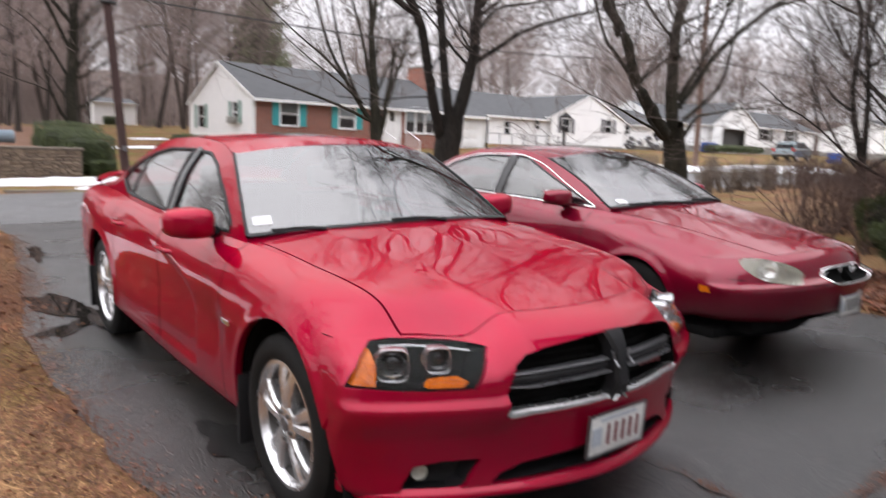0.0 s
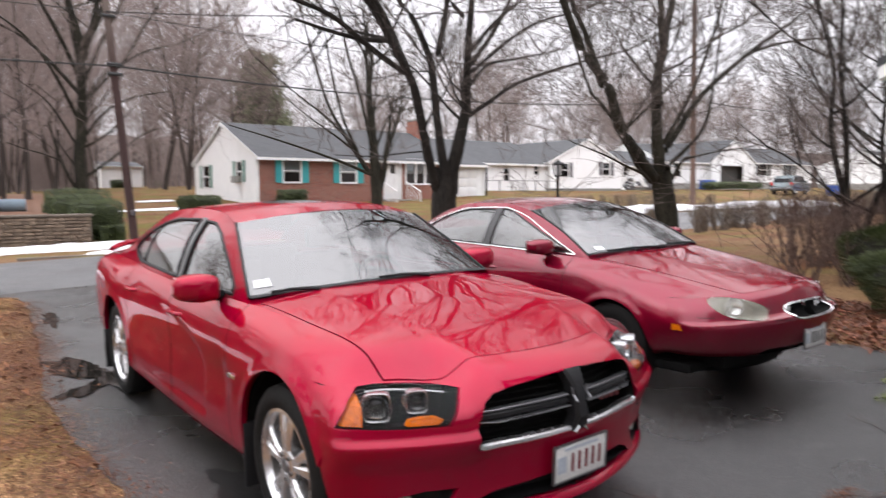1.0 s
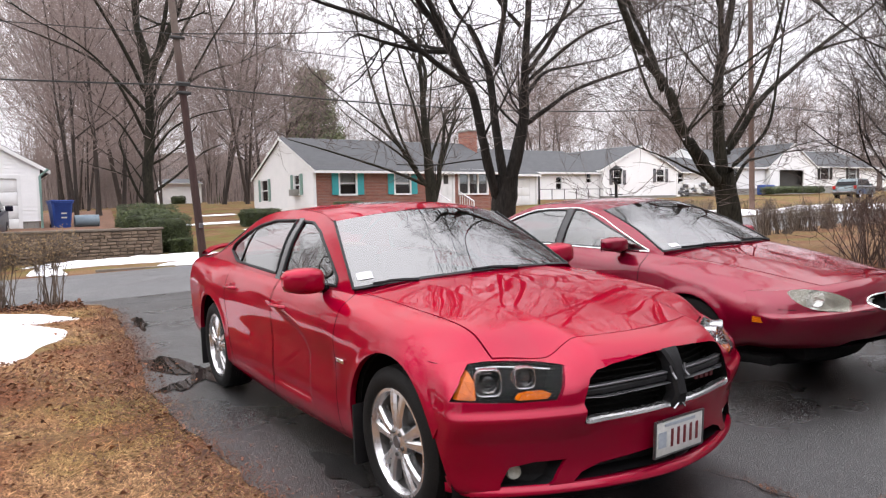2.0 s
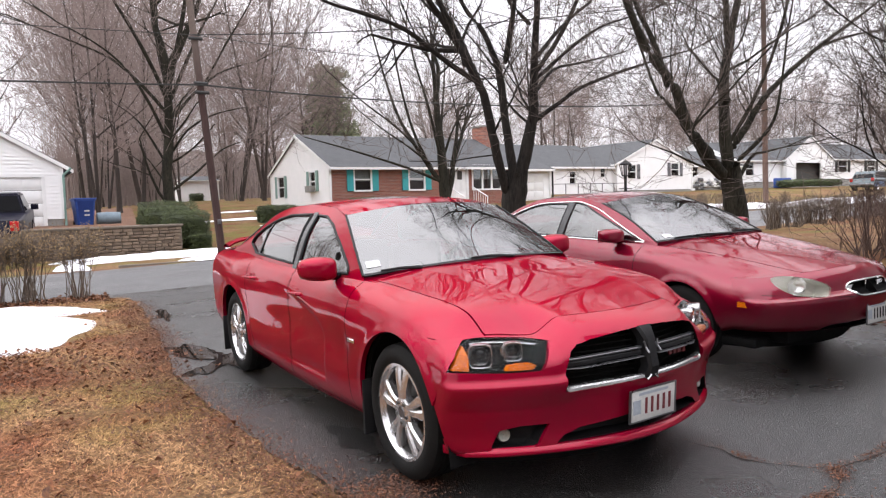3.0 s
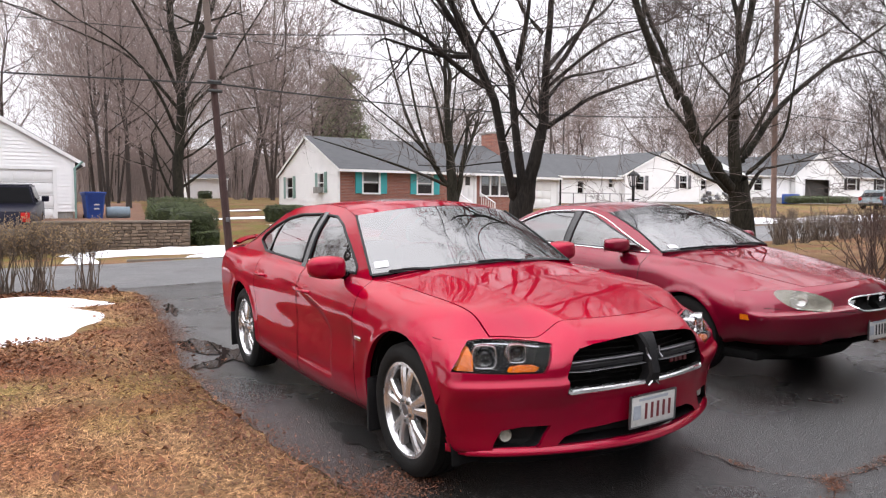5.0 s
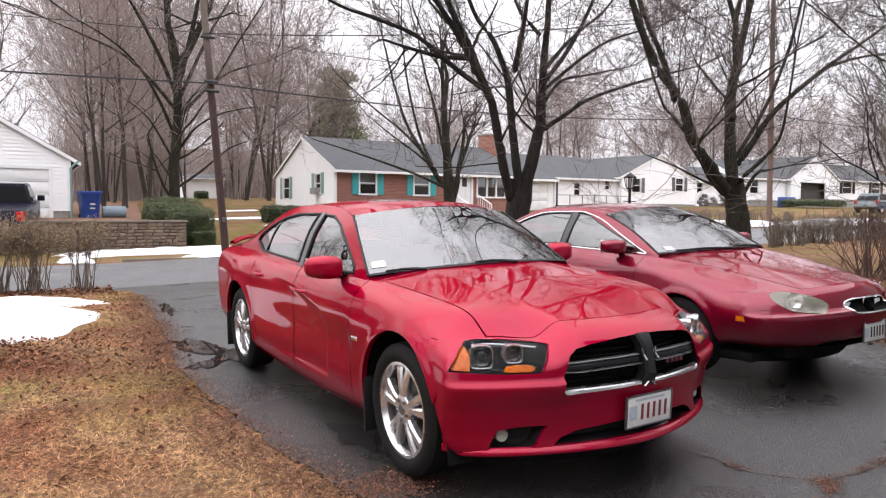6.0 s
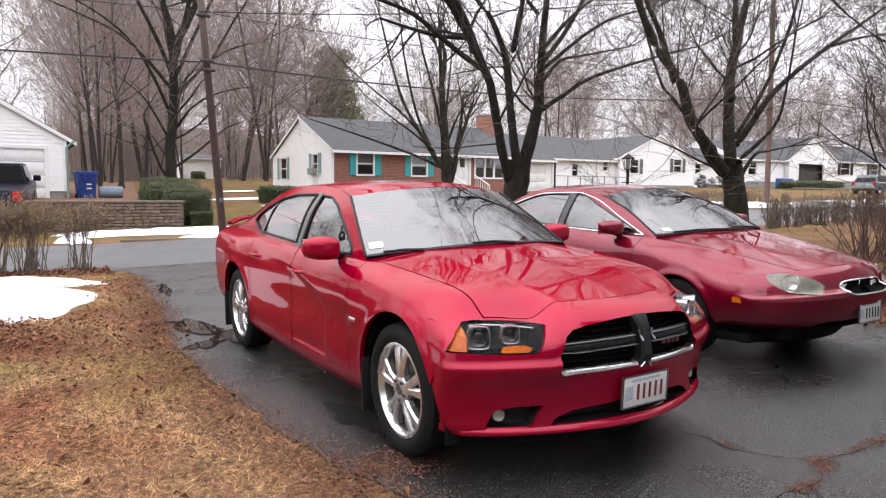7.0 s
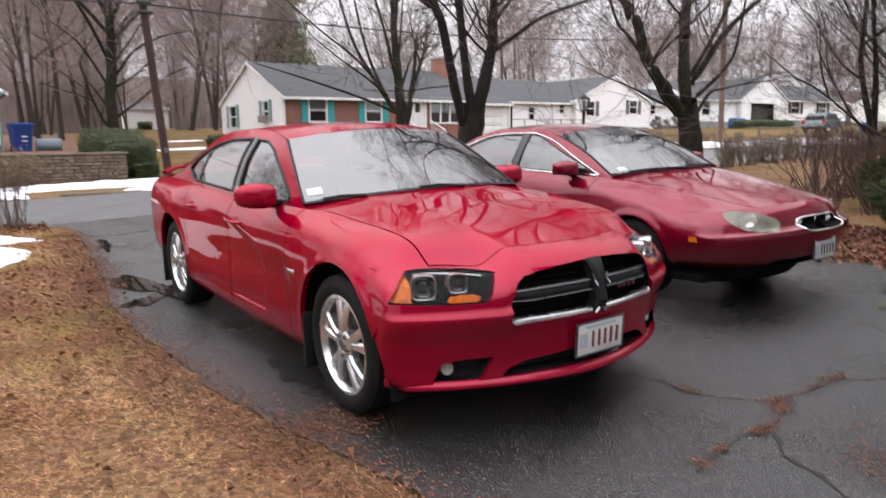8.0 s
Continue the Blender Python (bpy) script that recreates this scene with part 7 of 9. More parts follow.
    part("engine_bay", box_bm(-0.60, spec["nose"][2][1] + 0.30, 0.22, 0.60, spec["cabin"][0], 0.66, 0.03), M_DARK, root)
    for wy in W["y"]:
        for sgn in (-1, 1):
            bm = bmesh.new()
            prof = circle_poly(wy, W["r"] + W["lift"], W["arch"] + 0.012, 20, 0.16, W.get("reach", 0.0) if wy < 0 else 0.0)
            prof = prof[2:]
            rows = [[Vector((sgn * xx, p[0], p[1])) for p in prof] for xx in (W["x"] - 0.012, W["x"] - 0.28)]
            grid(bm, rows)
            bm.faces.new([bm.verts.new((sgn * (W["x"] - 0.28), p[0], p[1])) for p in prof])
            part("wheel_housing", bm, M_DARK, root)
            wheel(root, sgn * (W["x"] - W["width"] / 2), wy, W["r"], W["rim"], W["width"], sgn, W["style"])

    # cabin: side frames with the glass cut out of them
    belt = spec["belt"]
    rail = spec["rail"]
    mid = [(b0[0], *b0[1:]) for b0 in spec["mid"]]
    side = loft([belt, mid, rail], 110, 8)
    glasses = []
    for nm, poly in spec["glass"]:
        glasses.append((nm, take_out(side, poly, "x", lambda c: True), poly))
    for sgn in (1, -1):
        b = copy_bm(side) if sgn == 1 else flipped(copy_bm(side))
        rim_in(b, (-0.02 * sgn, 0, 0), lambda c: any(min(p[0] for p in poly) - 0.01 < c.y < max(p[0] for p in poly) + 0.01 for _, _, poly in glasses))
        part("cabin_frame", outward(b), paint, root)
        for nm, g, poly in glasses:
            gb = copy_bm(g) if sgn == 1 else flipped(copy_bm(g))
            edge = [v.co.copy() for v in gb.verts if v.is_boundary]
            cy, cz = sum(v.y for v in edge) / len(edge), sum(v.z for v in edge) / len(edge)
            edge.sort(key=lambda v: math.atan2(v.z - cz, v.y - cy))
            trim = bmesh.new()
            tube(trim, edge[::2] + [edge[0]], spec["trim_r"], 6, cap=False)
            for v in gb.verts:
                v.co.x -= sgn * 0.008
            gob = part(nm, outward(gb), M_GLASS, root)
            gob.visible_shadow = False
            part("window_trim", trim, spec["trim"], root)
        pb = bmesh.new()
        y0 = spec["b_pillar"]
        b0, b1, b2 = smooth_line(belt, y0), smooth_line(mid, y0), smooth_line(rail, y0)
        pts = across([b0, b1, b2], 6)[:-1]
        grid(pb, [[Vector((sgn * (p.x + 0.002), p.y + d + spec["pillar_lean"] * (p.z - b0.z), p.z)) for p in pts[:-1]] for d in (-0.045, 0.045)])
        part("door_pillar", outward(pb), M_GLOSSBLACK, root)
        if "divider" in spec:
            d0, d1 = spec["divider"]
            n_ = 8
            qb = bmesh.new()
            rows = []
            for i in range(n_ + 1):
                z = d0[1] + (d1[1] - d0[1]) * i / n_
                y = d0[0] + (d1[0] - d0[0]) * i / n_
                lo, hi, top_ = smooth_line(belt, y), smooth_line(mid, y), smooth_line(rail, y)
                x = lo.x + (hi.x - lo.x) * (z - lo.z) / (hi.z - lo.z) if z < hi.z else hi.x + (top_.x - hi.x) * (z - hi.z) / (top_.z - hi.z)
                rows.append([Vector((sgn * (x + dx), y + dy, z)) for dx, dy in ((-0.008, -0.016), (0.006, -0.013), (0.006, 0.013), (-0.008, 0.016))])
            grid(qb, rows)
            part("window_divider", outward(qb), M_GLOSSBLACK, root)
    side.free()
    for _, g, _ in glasses:
        g.free()

    # windscreen, roof, rear window
    def sheet(edge, mid_line, n, per2=10, a=0.0, b=1.0):
        bm = bmesh.new()
        rows = []
        for i in range(n):
            t = a + (b - a) * i / (n - 1)
            e = smooth_line(edge, edge[0][0] + (edge[-1][0] - edge[0][0]) * t)
            c = smooth_line(mid_line, mid_line[0][0] + (mid_line[-1][0] - mid_line[0][0]) * t)
            row = []
            for k in range(per2 + 1):
                s = k / per2
                f = 1 - (1 - s) ** 2
                row.append(Vector((e.x * (1 - s), e.y + (c.y - e.y) * f, e.z + (c.z - e.z) * f)))
            rows.append(row)
        grid(bm, rows)
        return mirrored(bm)

    for nm, edge, mid_line, mt in spec["sheets"]:
        b = outward(sheet(edge, mid_line, 28))
        if mt is M_GLASS:
            left = [smooth_line(edge, edge[0][0] + (edge[-1][0] - edge[0][0]) * i / 20) for i in range(21)]
            for sgn in (-1, 1):
                fr = bmesh.new()
                tube(fr, [Vector((sgn * p.x, p.y, p.z)) for p in left], 0.009, 6)
                part("glass_seal", fr, M_BLACK, root)
            part(nm, b, M_GLASS, root).visible_shadow = False
        else:
            part(nm, b, mt, root)
    # seats, fascia and steering wheel
    cf = spec["cabin"][0]
    cloth = spec["cloth"]
    bm = box_bm(-0.70, cf - 0.02, 0.70, 0.70, cf + 0.34, 0.93, 0.05)
    part("dashboard", bm, M_INTERIOR, root)
    for sx in (-0.38, 0.38):
        sb = bmesh.new()
        box(sb, sx - 0.25, cf + 0.85, 0.40, sx + 0.25, cf + 1.35, 0.56, 0.05)
        box(sb, sx - 0.24, cf + 1.28, 0.5, sx + 0.24, cf + 1.42, 1.10, 0.05, m=Matrix.Translation((0, 0.05, 0)))
        box(sb, sx - 0.13, cf + 1.38, 1.12, sx + 0.13, cf + 1.48, 1.28, 0.04)
        part("front_seat", sb, cloth, root)
    sb = bmesh.new()
    box(sb, -0.64, cf + 1.95, 0.4, 0.64, cf + 2.4, 0.55, 0.05)
    box(sb, -0.64, cf + 2.38, 0.5, 0.64, cf + 2.52, 1.08, 0.05)
    part("rear_bench", sb, cloth, root)
    sw = bmesh.new()
    pts = [Vector((0.37 + 0.185 * math.cos(t), cf + 0.52 + 0.07 * math.sin(t), 0.93 + 0.175 * math.sin(t))) for t in [2 * math.pi * i / 24 for i in range(25)]]
    tube(sw, pts, 0.016, 6, cap=False)
    box(sw, 0.37 - 0.17, cf + 0.50, 0.91, 0.37 + 0.17, cf + 0.54, 0.95, 0.01)
    part("steering_wheel", sw, M_BLACK, root)
    part("parcel_shelf", box_bm(-0.62, cf + 2.5, 0.94, 0.62, cf + 2.9, 0.965, 0.01), M_INTERIOR, root)
    part("mirror_inside", box_bm(-0.11, cf + 0.50, 1.29, 0.11, cf + 0.53, 1.35, 0.012), M_BLACK, root)

    # door mirrors
    mx, my, mz = spec["mirror"]
    for sgn in (1, -1):
        bm = bmesh.new()
        rows = []
        for t, w_, h_, d_ in ((0, 0.05, 0.055, 0.06), (0.05, 0.07, 0.072, 0.085), (0.15, 0.08, 0.082, 0.105), (0.4, 0.088, 0.088, 0.115), (0.65, 0.085, 0.084, 0.108), (0.85, 0.07, 0.072, 0.088), (0.95, 0.05, 0.055, 0.06), (1.0, 0.02, 0.03, 0.03)):
            x = mx - 0.235 + 0.235 * t
            ring = []
            for k in range(25):
                a = 2 * math.pi * k / 24
                sq = 1.0 / (abs(math.cos(a)) ** 3.6 + abs(math.sin(a)) ** 3.6) ** (1 / 3.6)
                ring.append(Vector((sgn * x, my + d_ * 0.9 * math.cos(a) * sq * (1.0 if math.cos(a) < 0 else 0.5), mz + h_ * spec.get("mirror_high", 1.0) * math.sin(a) * sq + 0.01 * t)))
            rows.append(ring)
        grid(bm, rows)
        bm.faces.new([bm.verts.new(p) for p in rows[-1][:-1]])
        bm.faces.new([bm.verts.new(p) for p in rows[0][:-1]])
        mo = part("door_mirror", outward(bm), paint, root)
        part("mirror_glass", box_bm(min(sgn * (mx - 0.2), sgn * (mx - 0.03)), my + 0.055, mz - 0.055, max(sgn * (mx - 0.2), sgn * (mx - 0.03)), my + 0.062, mz + 0.06, 0.003), M_CHROME, mo)
        bm = bmesh.new()
        tube(bm, [(sgn * (mx - 0.33), my + 0.02, mz - 0.06), (sgn * (mx - 0.24), my + 0.01, mz - 0.05), (sgn * (mx - 0.16), my, mz - 0.04)], 0.03, 8, 0.028)
        part("mirror_foot", bm, M_GLOSSBLACK, mo)
    # black strip at the foot of the windscreen
    bm = bmesh.new()
    scr = spec["sheets"][0]
    grid(bm, [[on_screen(scr[1], scr[2], t, min(1.0, 2 * k / 24) if k <= 12 else 2 - 2 * k / 24, -1 if k <= 12 else 1) for k in range(25)] for t in (-0.03, 0.0, 0.022)])
    part("scuttle_strip", bm, M_BLACK, root)
    # wipers
    scr = spec["sheets"][0]
    for x0, x1 in spec["wipers"]:
        def at(x, t, up):
            e = smooth_line(scr[1], scr[1][0][0] + (scr[1][-1][0] - scr[1][0][0]) * t)
            return on_screen(scr[1], scr[2], t, 1 - abs(x) / e.x, 1 if x >= 0 else -1) + Vector((0, -up * 0.6, up))
        bm = bmesh.new()
        tube(bm, [at(x0, -0.03, 0.0), at((2 * x0 + x1) / 3, -0.005, 0.010), at((x0 + 2 * x1) / 3, 0.012, 0.012)], 0.012, 6, 0.008)
        wo = part("wiper", bm, M_BLACK, root)
        bm = bmesh.new()
        tube(bm, [at((4 * x0 + x1) / 5, -0.012, 0.008), at((x0 + x1) / 2, 0.008, 0.010), at(x1, 0.022, 0.006)], 0.009, 6, 0.006)
        part("wiper_blade", bm, M_BLACK, wo)
    return root, pieces


def along_nose(spec, x, z, out=0.0):
    """The point of the nose at a half width and a height, moved forward by out."""
    v = (z - spec["chin"]) / (nose_top(spec, x) - spec["chin"])
    return Vector((x, nose_y(spec, x, v) - out, z))


def nose_tube(bm, spec, pts, r, out=0.0, n=8, side=1):
    tube(bm, [Vector((side * p.x, p.y, p.z)) for p in (along_nose(spec, x, z, out) for x, z in pts)], r, n)


def recess(poly, spec, depth, material, name, root, side):
    """The back wall of an opening in the nose."""
    bm = bmesh.new()
    a = [along_nose(spec, x, z, 0.0) for x, z in poly]
    vs0 = [bm.verts.new((side * p.x, p.y + 0.004, p.z)) for p in a]
    vs1 = [bm.verts.new((side * p.x * 0.985, p.y + depth, p.z)) for p in a]
    n = len(a)
    for i in range(n):
        bm.faces.new((vs0[i], vs0[(i + 1) % n], vs1[(i + 1) % n], vs1[i]))
    bm.faces.new(vs1)
    return part(name, bm, material, root, smooth=False)


# the bright red saloon
# the side and bonnet lines, from the sill up to the middle: the first knot holds the share of height at the nose
red_sill = [(-2, 0.80, 0.03), (-1.5, 0.84, 0.20), (0.0, 0.86, 0.19), (1.5, 0.84, 0.21), (2.42, 0.78, 0.27)]
red_lower = [(-2, 0.9, 0.15), (-1.5, 0.930, 0.30), (-0.9, 0.918, 0.285), (0.0, 0.912, 0.275), (0.9, 0.918, 0.285), (1.55, 0.935, 0.31), (2.45, 0.84, 0.36)]
red_waist = [(-2, 0.9, 0.36), (-1.5, 0.948, 0.43), (-0.95, 0.940, 0.42), (0.0, 0.935, 0.42), (0.95, 0.938, 0.43), (1.55, 0.950, 0.45), (2.48, 0.865, 0.48)]
red_crease = [(-2, 0.9, 0.62), (-1.5, 0.952, 0.62), (-1.02, 0.948, 0.62), (-0.86, 0.930, 0.62), (0.2, 0.926, 0.62), (0.95, 0.934, 0.64), (1.55, 0.955, 0.66), (2.50, 0.87, 0.66)]
red_shoulder = [(-2, 0.9, 0.86), (-1.5, 0.945, 0.78), (-0.9, 0.942, 0.80), (0.0, 0.930, 0.81), (0.95, 0.930, 0.83), (1.55, 0.948, 0.86), (2.52, 0.865, 0.84)]
red_wing = [(-2, 0.86, 1.0), (-1.5, 0.900, 0.905), (-0.9, 0.890, 0.935), (0.0, 0.880, 0.945), (0.95, 0.880, 0.96), (1.5, 0.890, 0.985), (2.50, 0.83, 0.985)]
red_bonnet_edge = [(-2, 0.72, 1.0), (-1.9, 0.738, 0.902), (-1.5, 0.754, 0.962), (-0.95, 0.800, 1.000), (0.0, 0.835, 1.005), (0.95, 0.825, 1.03), (1.5, 0.79, 1.055), (2.1, 0.76, 1.06), (2.46, 0.75, 1.045)]
red_bonnet_ridge = [(-2, 0.50, 1.0), (-1.9, 0.50, 0.938), (-1.5, 0.50, 1.000), (-0.95, 0.52, 1.044), (0.0, 0.5, 1.05), (1.5, 0.5, 1.075), (2.1, 0.5, 1.075), (2.50, 0.5, 1.085)]
red_bonnet_dome = [(-2, 0.36, 1.0), (-1.9, 0.37, 0.951), (-1.5, 0.38, 1.009), (-0.95, 0.40, 1.056), (0.0, 0.4, 1.05), (1.5, 0.4, 1.078), (2.1, 0.4, 1.078), (2.50, 0.4, 1.088)]
red_middle = [(-2, 0.0, 1.0), (-1.9, 0.0, 0.962), (-1.5, 0.0, 1.020), (-0.95, 0.0, 1.070), (0.0, 0.0, 1.05), (1.5, 0.0, 1.085), (2.1, 0.0, 1.085), (2.52, 0.0, 1.095)]
RED_GRILLE = [(-0.01, 0.558), (0.20, 0.5545), (0.345, 0.550), (0.450, 0.546), (0.474, 0.562), (0.466, 0.641), (0.446, 0.690), (0.427, 0.736), (0.392, 0.768), (0.32, 0.785), (0.155, 0.802), (-0.01, 0.811)]
RED_LAMP = [(0.466, 0.782), (0.560, 0.662), (0.700, 0.662), (0.813, 0.666), (0.924, 0.670), (0.900, 0.704), (0.852, 0.756), (0.790, 0.796), (0.735, 0.803), (0.662, 0.803), (0.568, 0.797)]
RED_FOG = [(0.765, 0.288), (0.758, 0.318), (0.728, 0.384), (0.64, 0.402), (0.515, 0.402), (0.562, 0.312), (0.60, 0.288)]
RED_INTAKE = [(-0.01, 0.312), (0.49, 0.304), (0.453, 0.340), (0.375, 0.369), (0.121, 0.392), (-0.01, 0.396)]
RED = dict(
    half=0.93, bow=(0.355, 1.8, 0.13, 6.0), chin=0.236, top=(0.880, 0.078, 0.012, 0.36, 0.50), cut_limit=-1.85,
    # share of height, forward reach, half width
    nose=[(0.0, -2.30, 0.80), (0.05, -2.405, 0.88), (0.10, -2.395, 0.912), (0.22, -2.385, 0.928), (0.42, -2.400, 0.940), (0.60, -2.445, 0.942), (0.655, -2.452, 0.942), (0.70, -2.43, 0.938), (0.80, -2.42, 0.929), (0.88, -2.385, 0.918), (0.96, -2.32, 0.896), (1.0, -2.25, 0.882)],
    fair=lambda p: ease((p[0] - 0.50) / 0.12) * ease((p[2] - 0.665) / 0.05) * (1 - ease((p[1] + 1.6) / 0.3)),
    n_side=6, scallop=[(-0.55, 0.60, 0), (-0.51, 0.70, 0), (-0.42, 0.765, 0), (-0.22, 0.825, 0), (0.08, 0.875, 0), (0.45, 0.915, 0), (1.0, 0.94, 0)],
    # first knots of the side lines hold the share of height at the nose in place of z
    lines=[red_sill, red_lower, red_waist, red_crease, red_shoulder, red_wing, red_bonnet_edge, red_bonnet_ridge, red_bonnet_dome, red_middle],
    front_cuts=[
        ("grille", RED_GRILLE, False),
        ("headlight", RED_LAMP, True),
        ("fog", RED_FOG, False),
        ("intake", RED_INTAKE, False),
    ],
    wheels=dict(y=(-1.526, 1.526), x=0.925, r=0.362, rim=0.252, width=0.245, lift=0.025, arch=0.405, reach=0.055, style="five"),
    belt_z=1.02, tail_bow=0.12, cabin=(-0.86, 1.95), cowl_bow=0.16,
    doors=[("front_door", [(-0.93, 0.225), (0.13, 0.215), (0.13, 1.2), (-0.93, 1.2)]), ("rear_door", [(0.15, 0.215), (0.99, 0.225), (1.06, 0.50), (1.14, 0.72), (1.20, 0.90), (1.20, 1.2), (0.15, 1.2)])],
    handles={"front_door": (-0.03, 0.855, 0.915), "rear_door": (1.02, 0.89, 0.915)},
    bonnet=[(0.695, -2.02), (0.728, -1.5), (0.772, -0.93), (0.60, -0.955), (0.30, -1.015), (-0.01, -1.035)],
    belt=[(-0.92, 0.806, 0.996), (0.0, 0.835, 1.005), (0.95, 0.825, 1.03), (1.5, 0.79, 1.055), (2.05, 0.765, 1.06)],
    mid=[(-0.92, 0.800, 1.004), (-0.56, 0.760, 1.12), (-0.2, 0.735, 1.22), (0.3, 0.725, 1.265), (0.9, 0.725, 1.27), (1.3, 0.735, 1.23), (1.7, 0.745, 1.14), (2.05, 0.755, 1.07)],
    rail=[(-0.92, 0.797, 1.012), (-0.62, 0.718, 1.206), (-0.33, 0.634, 1.375), (0.0, 0.585, 1.440), (0.4, 0.575, 1.460), (0.8, 0.575, 1.450), (1.2, 0.59, 1.395), (1.65, 0.63, 1.25), (2.05, 0.70, 1.085)],
    glass=[("front_window", [(-0.70, 1.025), (0.12, 1.035), (0.15, 1.385), (-0.02, 1.375), (-0.22, 1.315), (-0.43, 1.205), (-0.67, 1.065)]), ("rear_window", [(0.24, 1.04), (1.20, 1.075), (1.42, 1.15), (1.38, 1.20), (1.18, 1.29), (0.95, 1.355), (0.70, 1.388), (0.27, 1.392)])],
    trim=M_BLACK, trim_r=0.0105, b_pillar=0.19, pillar_lean=0.06, divider=((1.10, 1.065), (1.02, 1.345)),
    sheets=[
        ("windscreen", [(-0.90, 0.792, 1.022), (-0.62, 0.714, 1.212), (-0.34, 0.630, 1.385)], [(-1.09, 0, 1.068), (-0.76, 0, 1.272), (-0.46, 0, 1.437)], M_GLASS),
        ("roof", [(-0.34, 0.626, 1.383), (0.0, 0.585, 1.443), (0.4, 0.575, 1.462), (0.8, 0.575, 1.452), (1.15, 0.588, 1.405)], [(-0.46, 0, 1.440), (0.0, 0, 1.484), (0.4, 0, 1.492), (0.8, 0, 1.482), (1.15, 0, 1.435)], M_RED),
        ("rear_screen", [(1.15, 0.585, 1.403), (1.65, 0.63, 1.25), (2.03, 0.70, 1.095)], [(1.15, 0, 1.433), (1.7, 0, 1.265), (2.1, 0, 1.10)], M_GLASS),
    ],
    cloth=M_INTERIOR, mirror=(1.09, -0.60, 1.062), mirror_high=0.86,
    wipers=[(-0.46, -0.69), (0.20, -0.12)],
)
red_car, red_bits = car("saloon_car", "bright red wet four-door saloon with alloy wheels and crosshair grille", pose(0.014, 0, 0.027, 0, -1.5, 0), RED, M_RED)
# the grille
def nose_bar(spec, pts, back, deep, side, bevel=0.25):
    """A bar that follows the nose: pts of (x, z, height); its face lies back behind the skin."""
    bm = bmesh.new()
    rows = []
    fine = across([Vector(p) for p in pts], 6)
    for x, z, h in fine:
        y = along_nose(spec, x, z).y + back
        e = h * bevel
        rows.append([Vector((side * x, y + dy, z + dz)) for dy, dz in ((deep, -h / 2), (e, -h / 2), (0, -h / 2 + e), (0, h / 2 - e), (e, h / 2), (deep, h / 2))])
    grid(bm, rows)
    for r in (rows[0], rows[-1]):
        bm.faces.new([bm.verts.new(p) for p in r])
    return outward(bm)


for s in (-1, 1):
    recess(RED_GRILLE, RED, 0.13, M_DARK, "grille_recess", red_car, s)
    part("grille_lower_bar", nose_bar(RED, [(0.0, 0.572, 0.022), (0.2, 0.567, 0.025), (0.36, 0.562, 0.028), (0.440, 0.561, 0.030), (0.466, 0.572, 0.026)], 0.006, 0.04, s), M_ALLOY, red_car, "bright lower grille bar")
    part("grille_cross_bar", nose_bar(RED, [(0.05, 0.713, 0.008), (0.25, 0.708, 0.008), (0.40, 0.700, 0.008), (0.445, 0.697, 0.007)], 0.016, 0.03, s), M_SATIN, red_car, "grey crosshair bar of the grille")
    part("grille_bar_face", nose_bar(RED, [(0.05, 0.690, 0.030), (0.25, 0.685, 0.030), (0.40, 0.677, 0.029), (0.452, 0.674, 0.026)], 0.022, 0.03, s), M_BLACK, red_car)
    part("grille_bar_edge", nose_bar(RED, [(0.05, 0.671, 0.003), (0.25, 0.666, 0.003), (0.40, 0.658, 0.003), (0.455, 0.655, 0.003)], 0.018, 0.03, s), M_SATIN, red_car)
    bm = bmesh.new()
    for i in range(7):
        z = 0.595 + i * 0.028
        nose_tube(bm, RED, [(0.03, z), (0.25, z + 0.002), (0.40, z + 0.002), (0.44 - max(0, i - 3) * 0.012, z)], 0.005, -0.10, 5, s)
    part("grille_mesh", bm, M_DARK, red_car)
bm = bmesh.new()
rows = []
for i in range(41):
    x = -0.90 + 1.80 * i / 40
    z = 0.268 + 0.014 * (1 - (x / 0.90) ** 2)
    p = along_nose(RED, x, z)
    e = ease((0.90 - abs(x)) / 0.06)
    rows.append([p + Vector((0, dy * e, dz)) for dy, dz in ((0.012, 0.026), (-0.006, 0.015), (-0.014, 0.005), (-0.015, -0.006), (-0.008, -0.013), (0.03, -0.016))])
grid(bm, rows)
part("chin_lip", outward(bm), M_RED, red_car, "red lip below the bumper")
bm = bmesh.new()
rows = []
for i in range(31):
    x = -0.84 + 1.68 * i / 30
    p = along_nose(RED, x, 0.25)
    rows.append([Vector((x, p.y + 0.035, 0.258)), Vector((x * 0.985, p.y + 0.06, 0.205)), Vector((x * 0.96, p.y + 0.13, 0.165))])
grid(bm, rows)
part("chin_valance", outward(bm), M_DARK, red_car, "black valance and dark underside below the bumper")
bm = bmesh.new()
rows = []
for z, w in ((0.560, 0.052), (0.585, 0.042), (0.62, 0.034), (0.69, 0.032), (0.75, 0.036), (0.79, 0.046), (0.812, 0.056)):
    y = along_nose(RED, 0, z).y
    rows.append([Vector((-w, y + 0.06, z)), Vector((-w, y + 0.012, z)), Vector((-w * 0.72, y - 0.004, z)), Vector((w * 0.72, y - 0.004, z)), Vector((w, y + 0.012, z)), Vector((w, y + 0.06, z))])
grid(bm, rows)
part("grille_upright", outward(bm), M_BLACK, red_car, "dark upright of the crosshair grille", sharp=0.4)
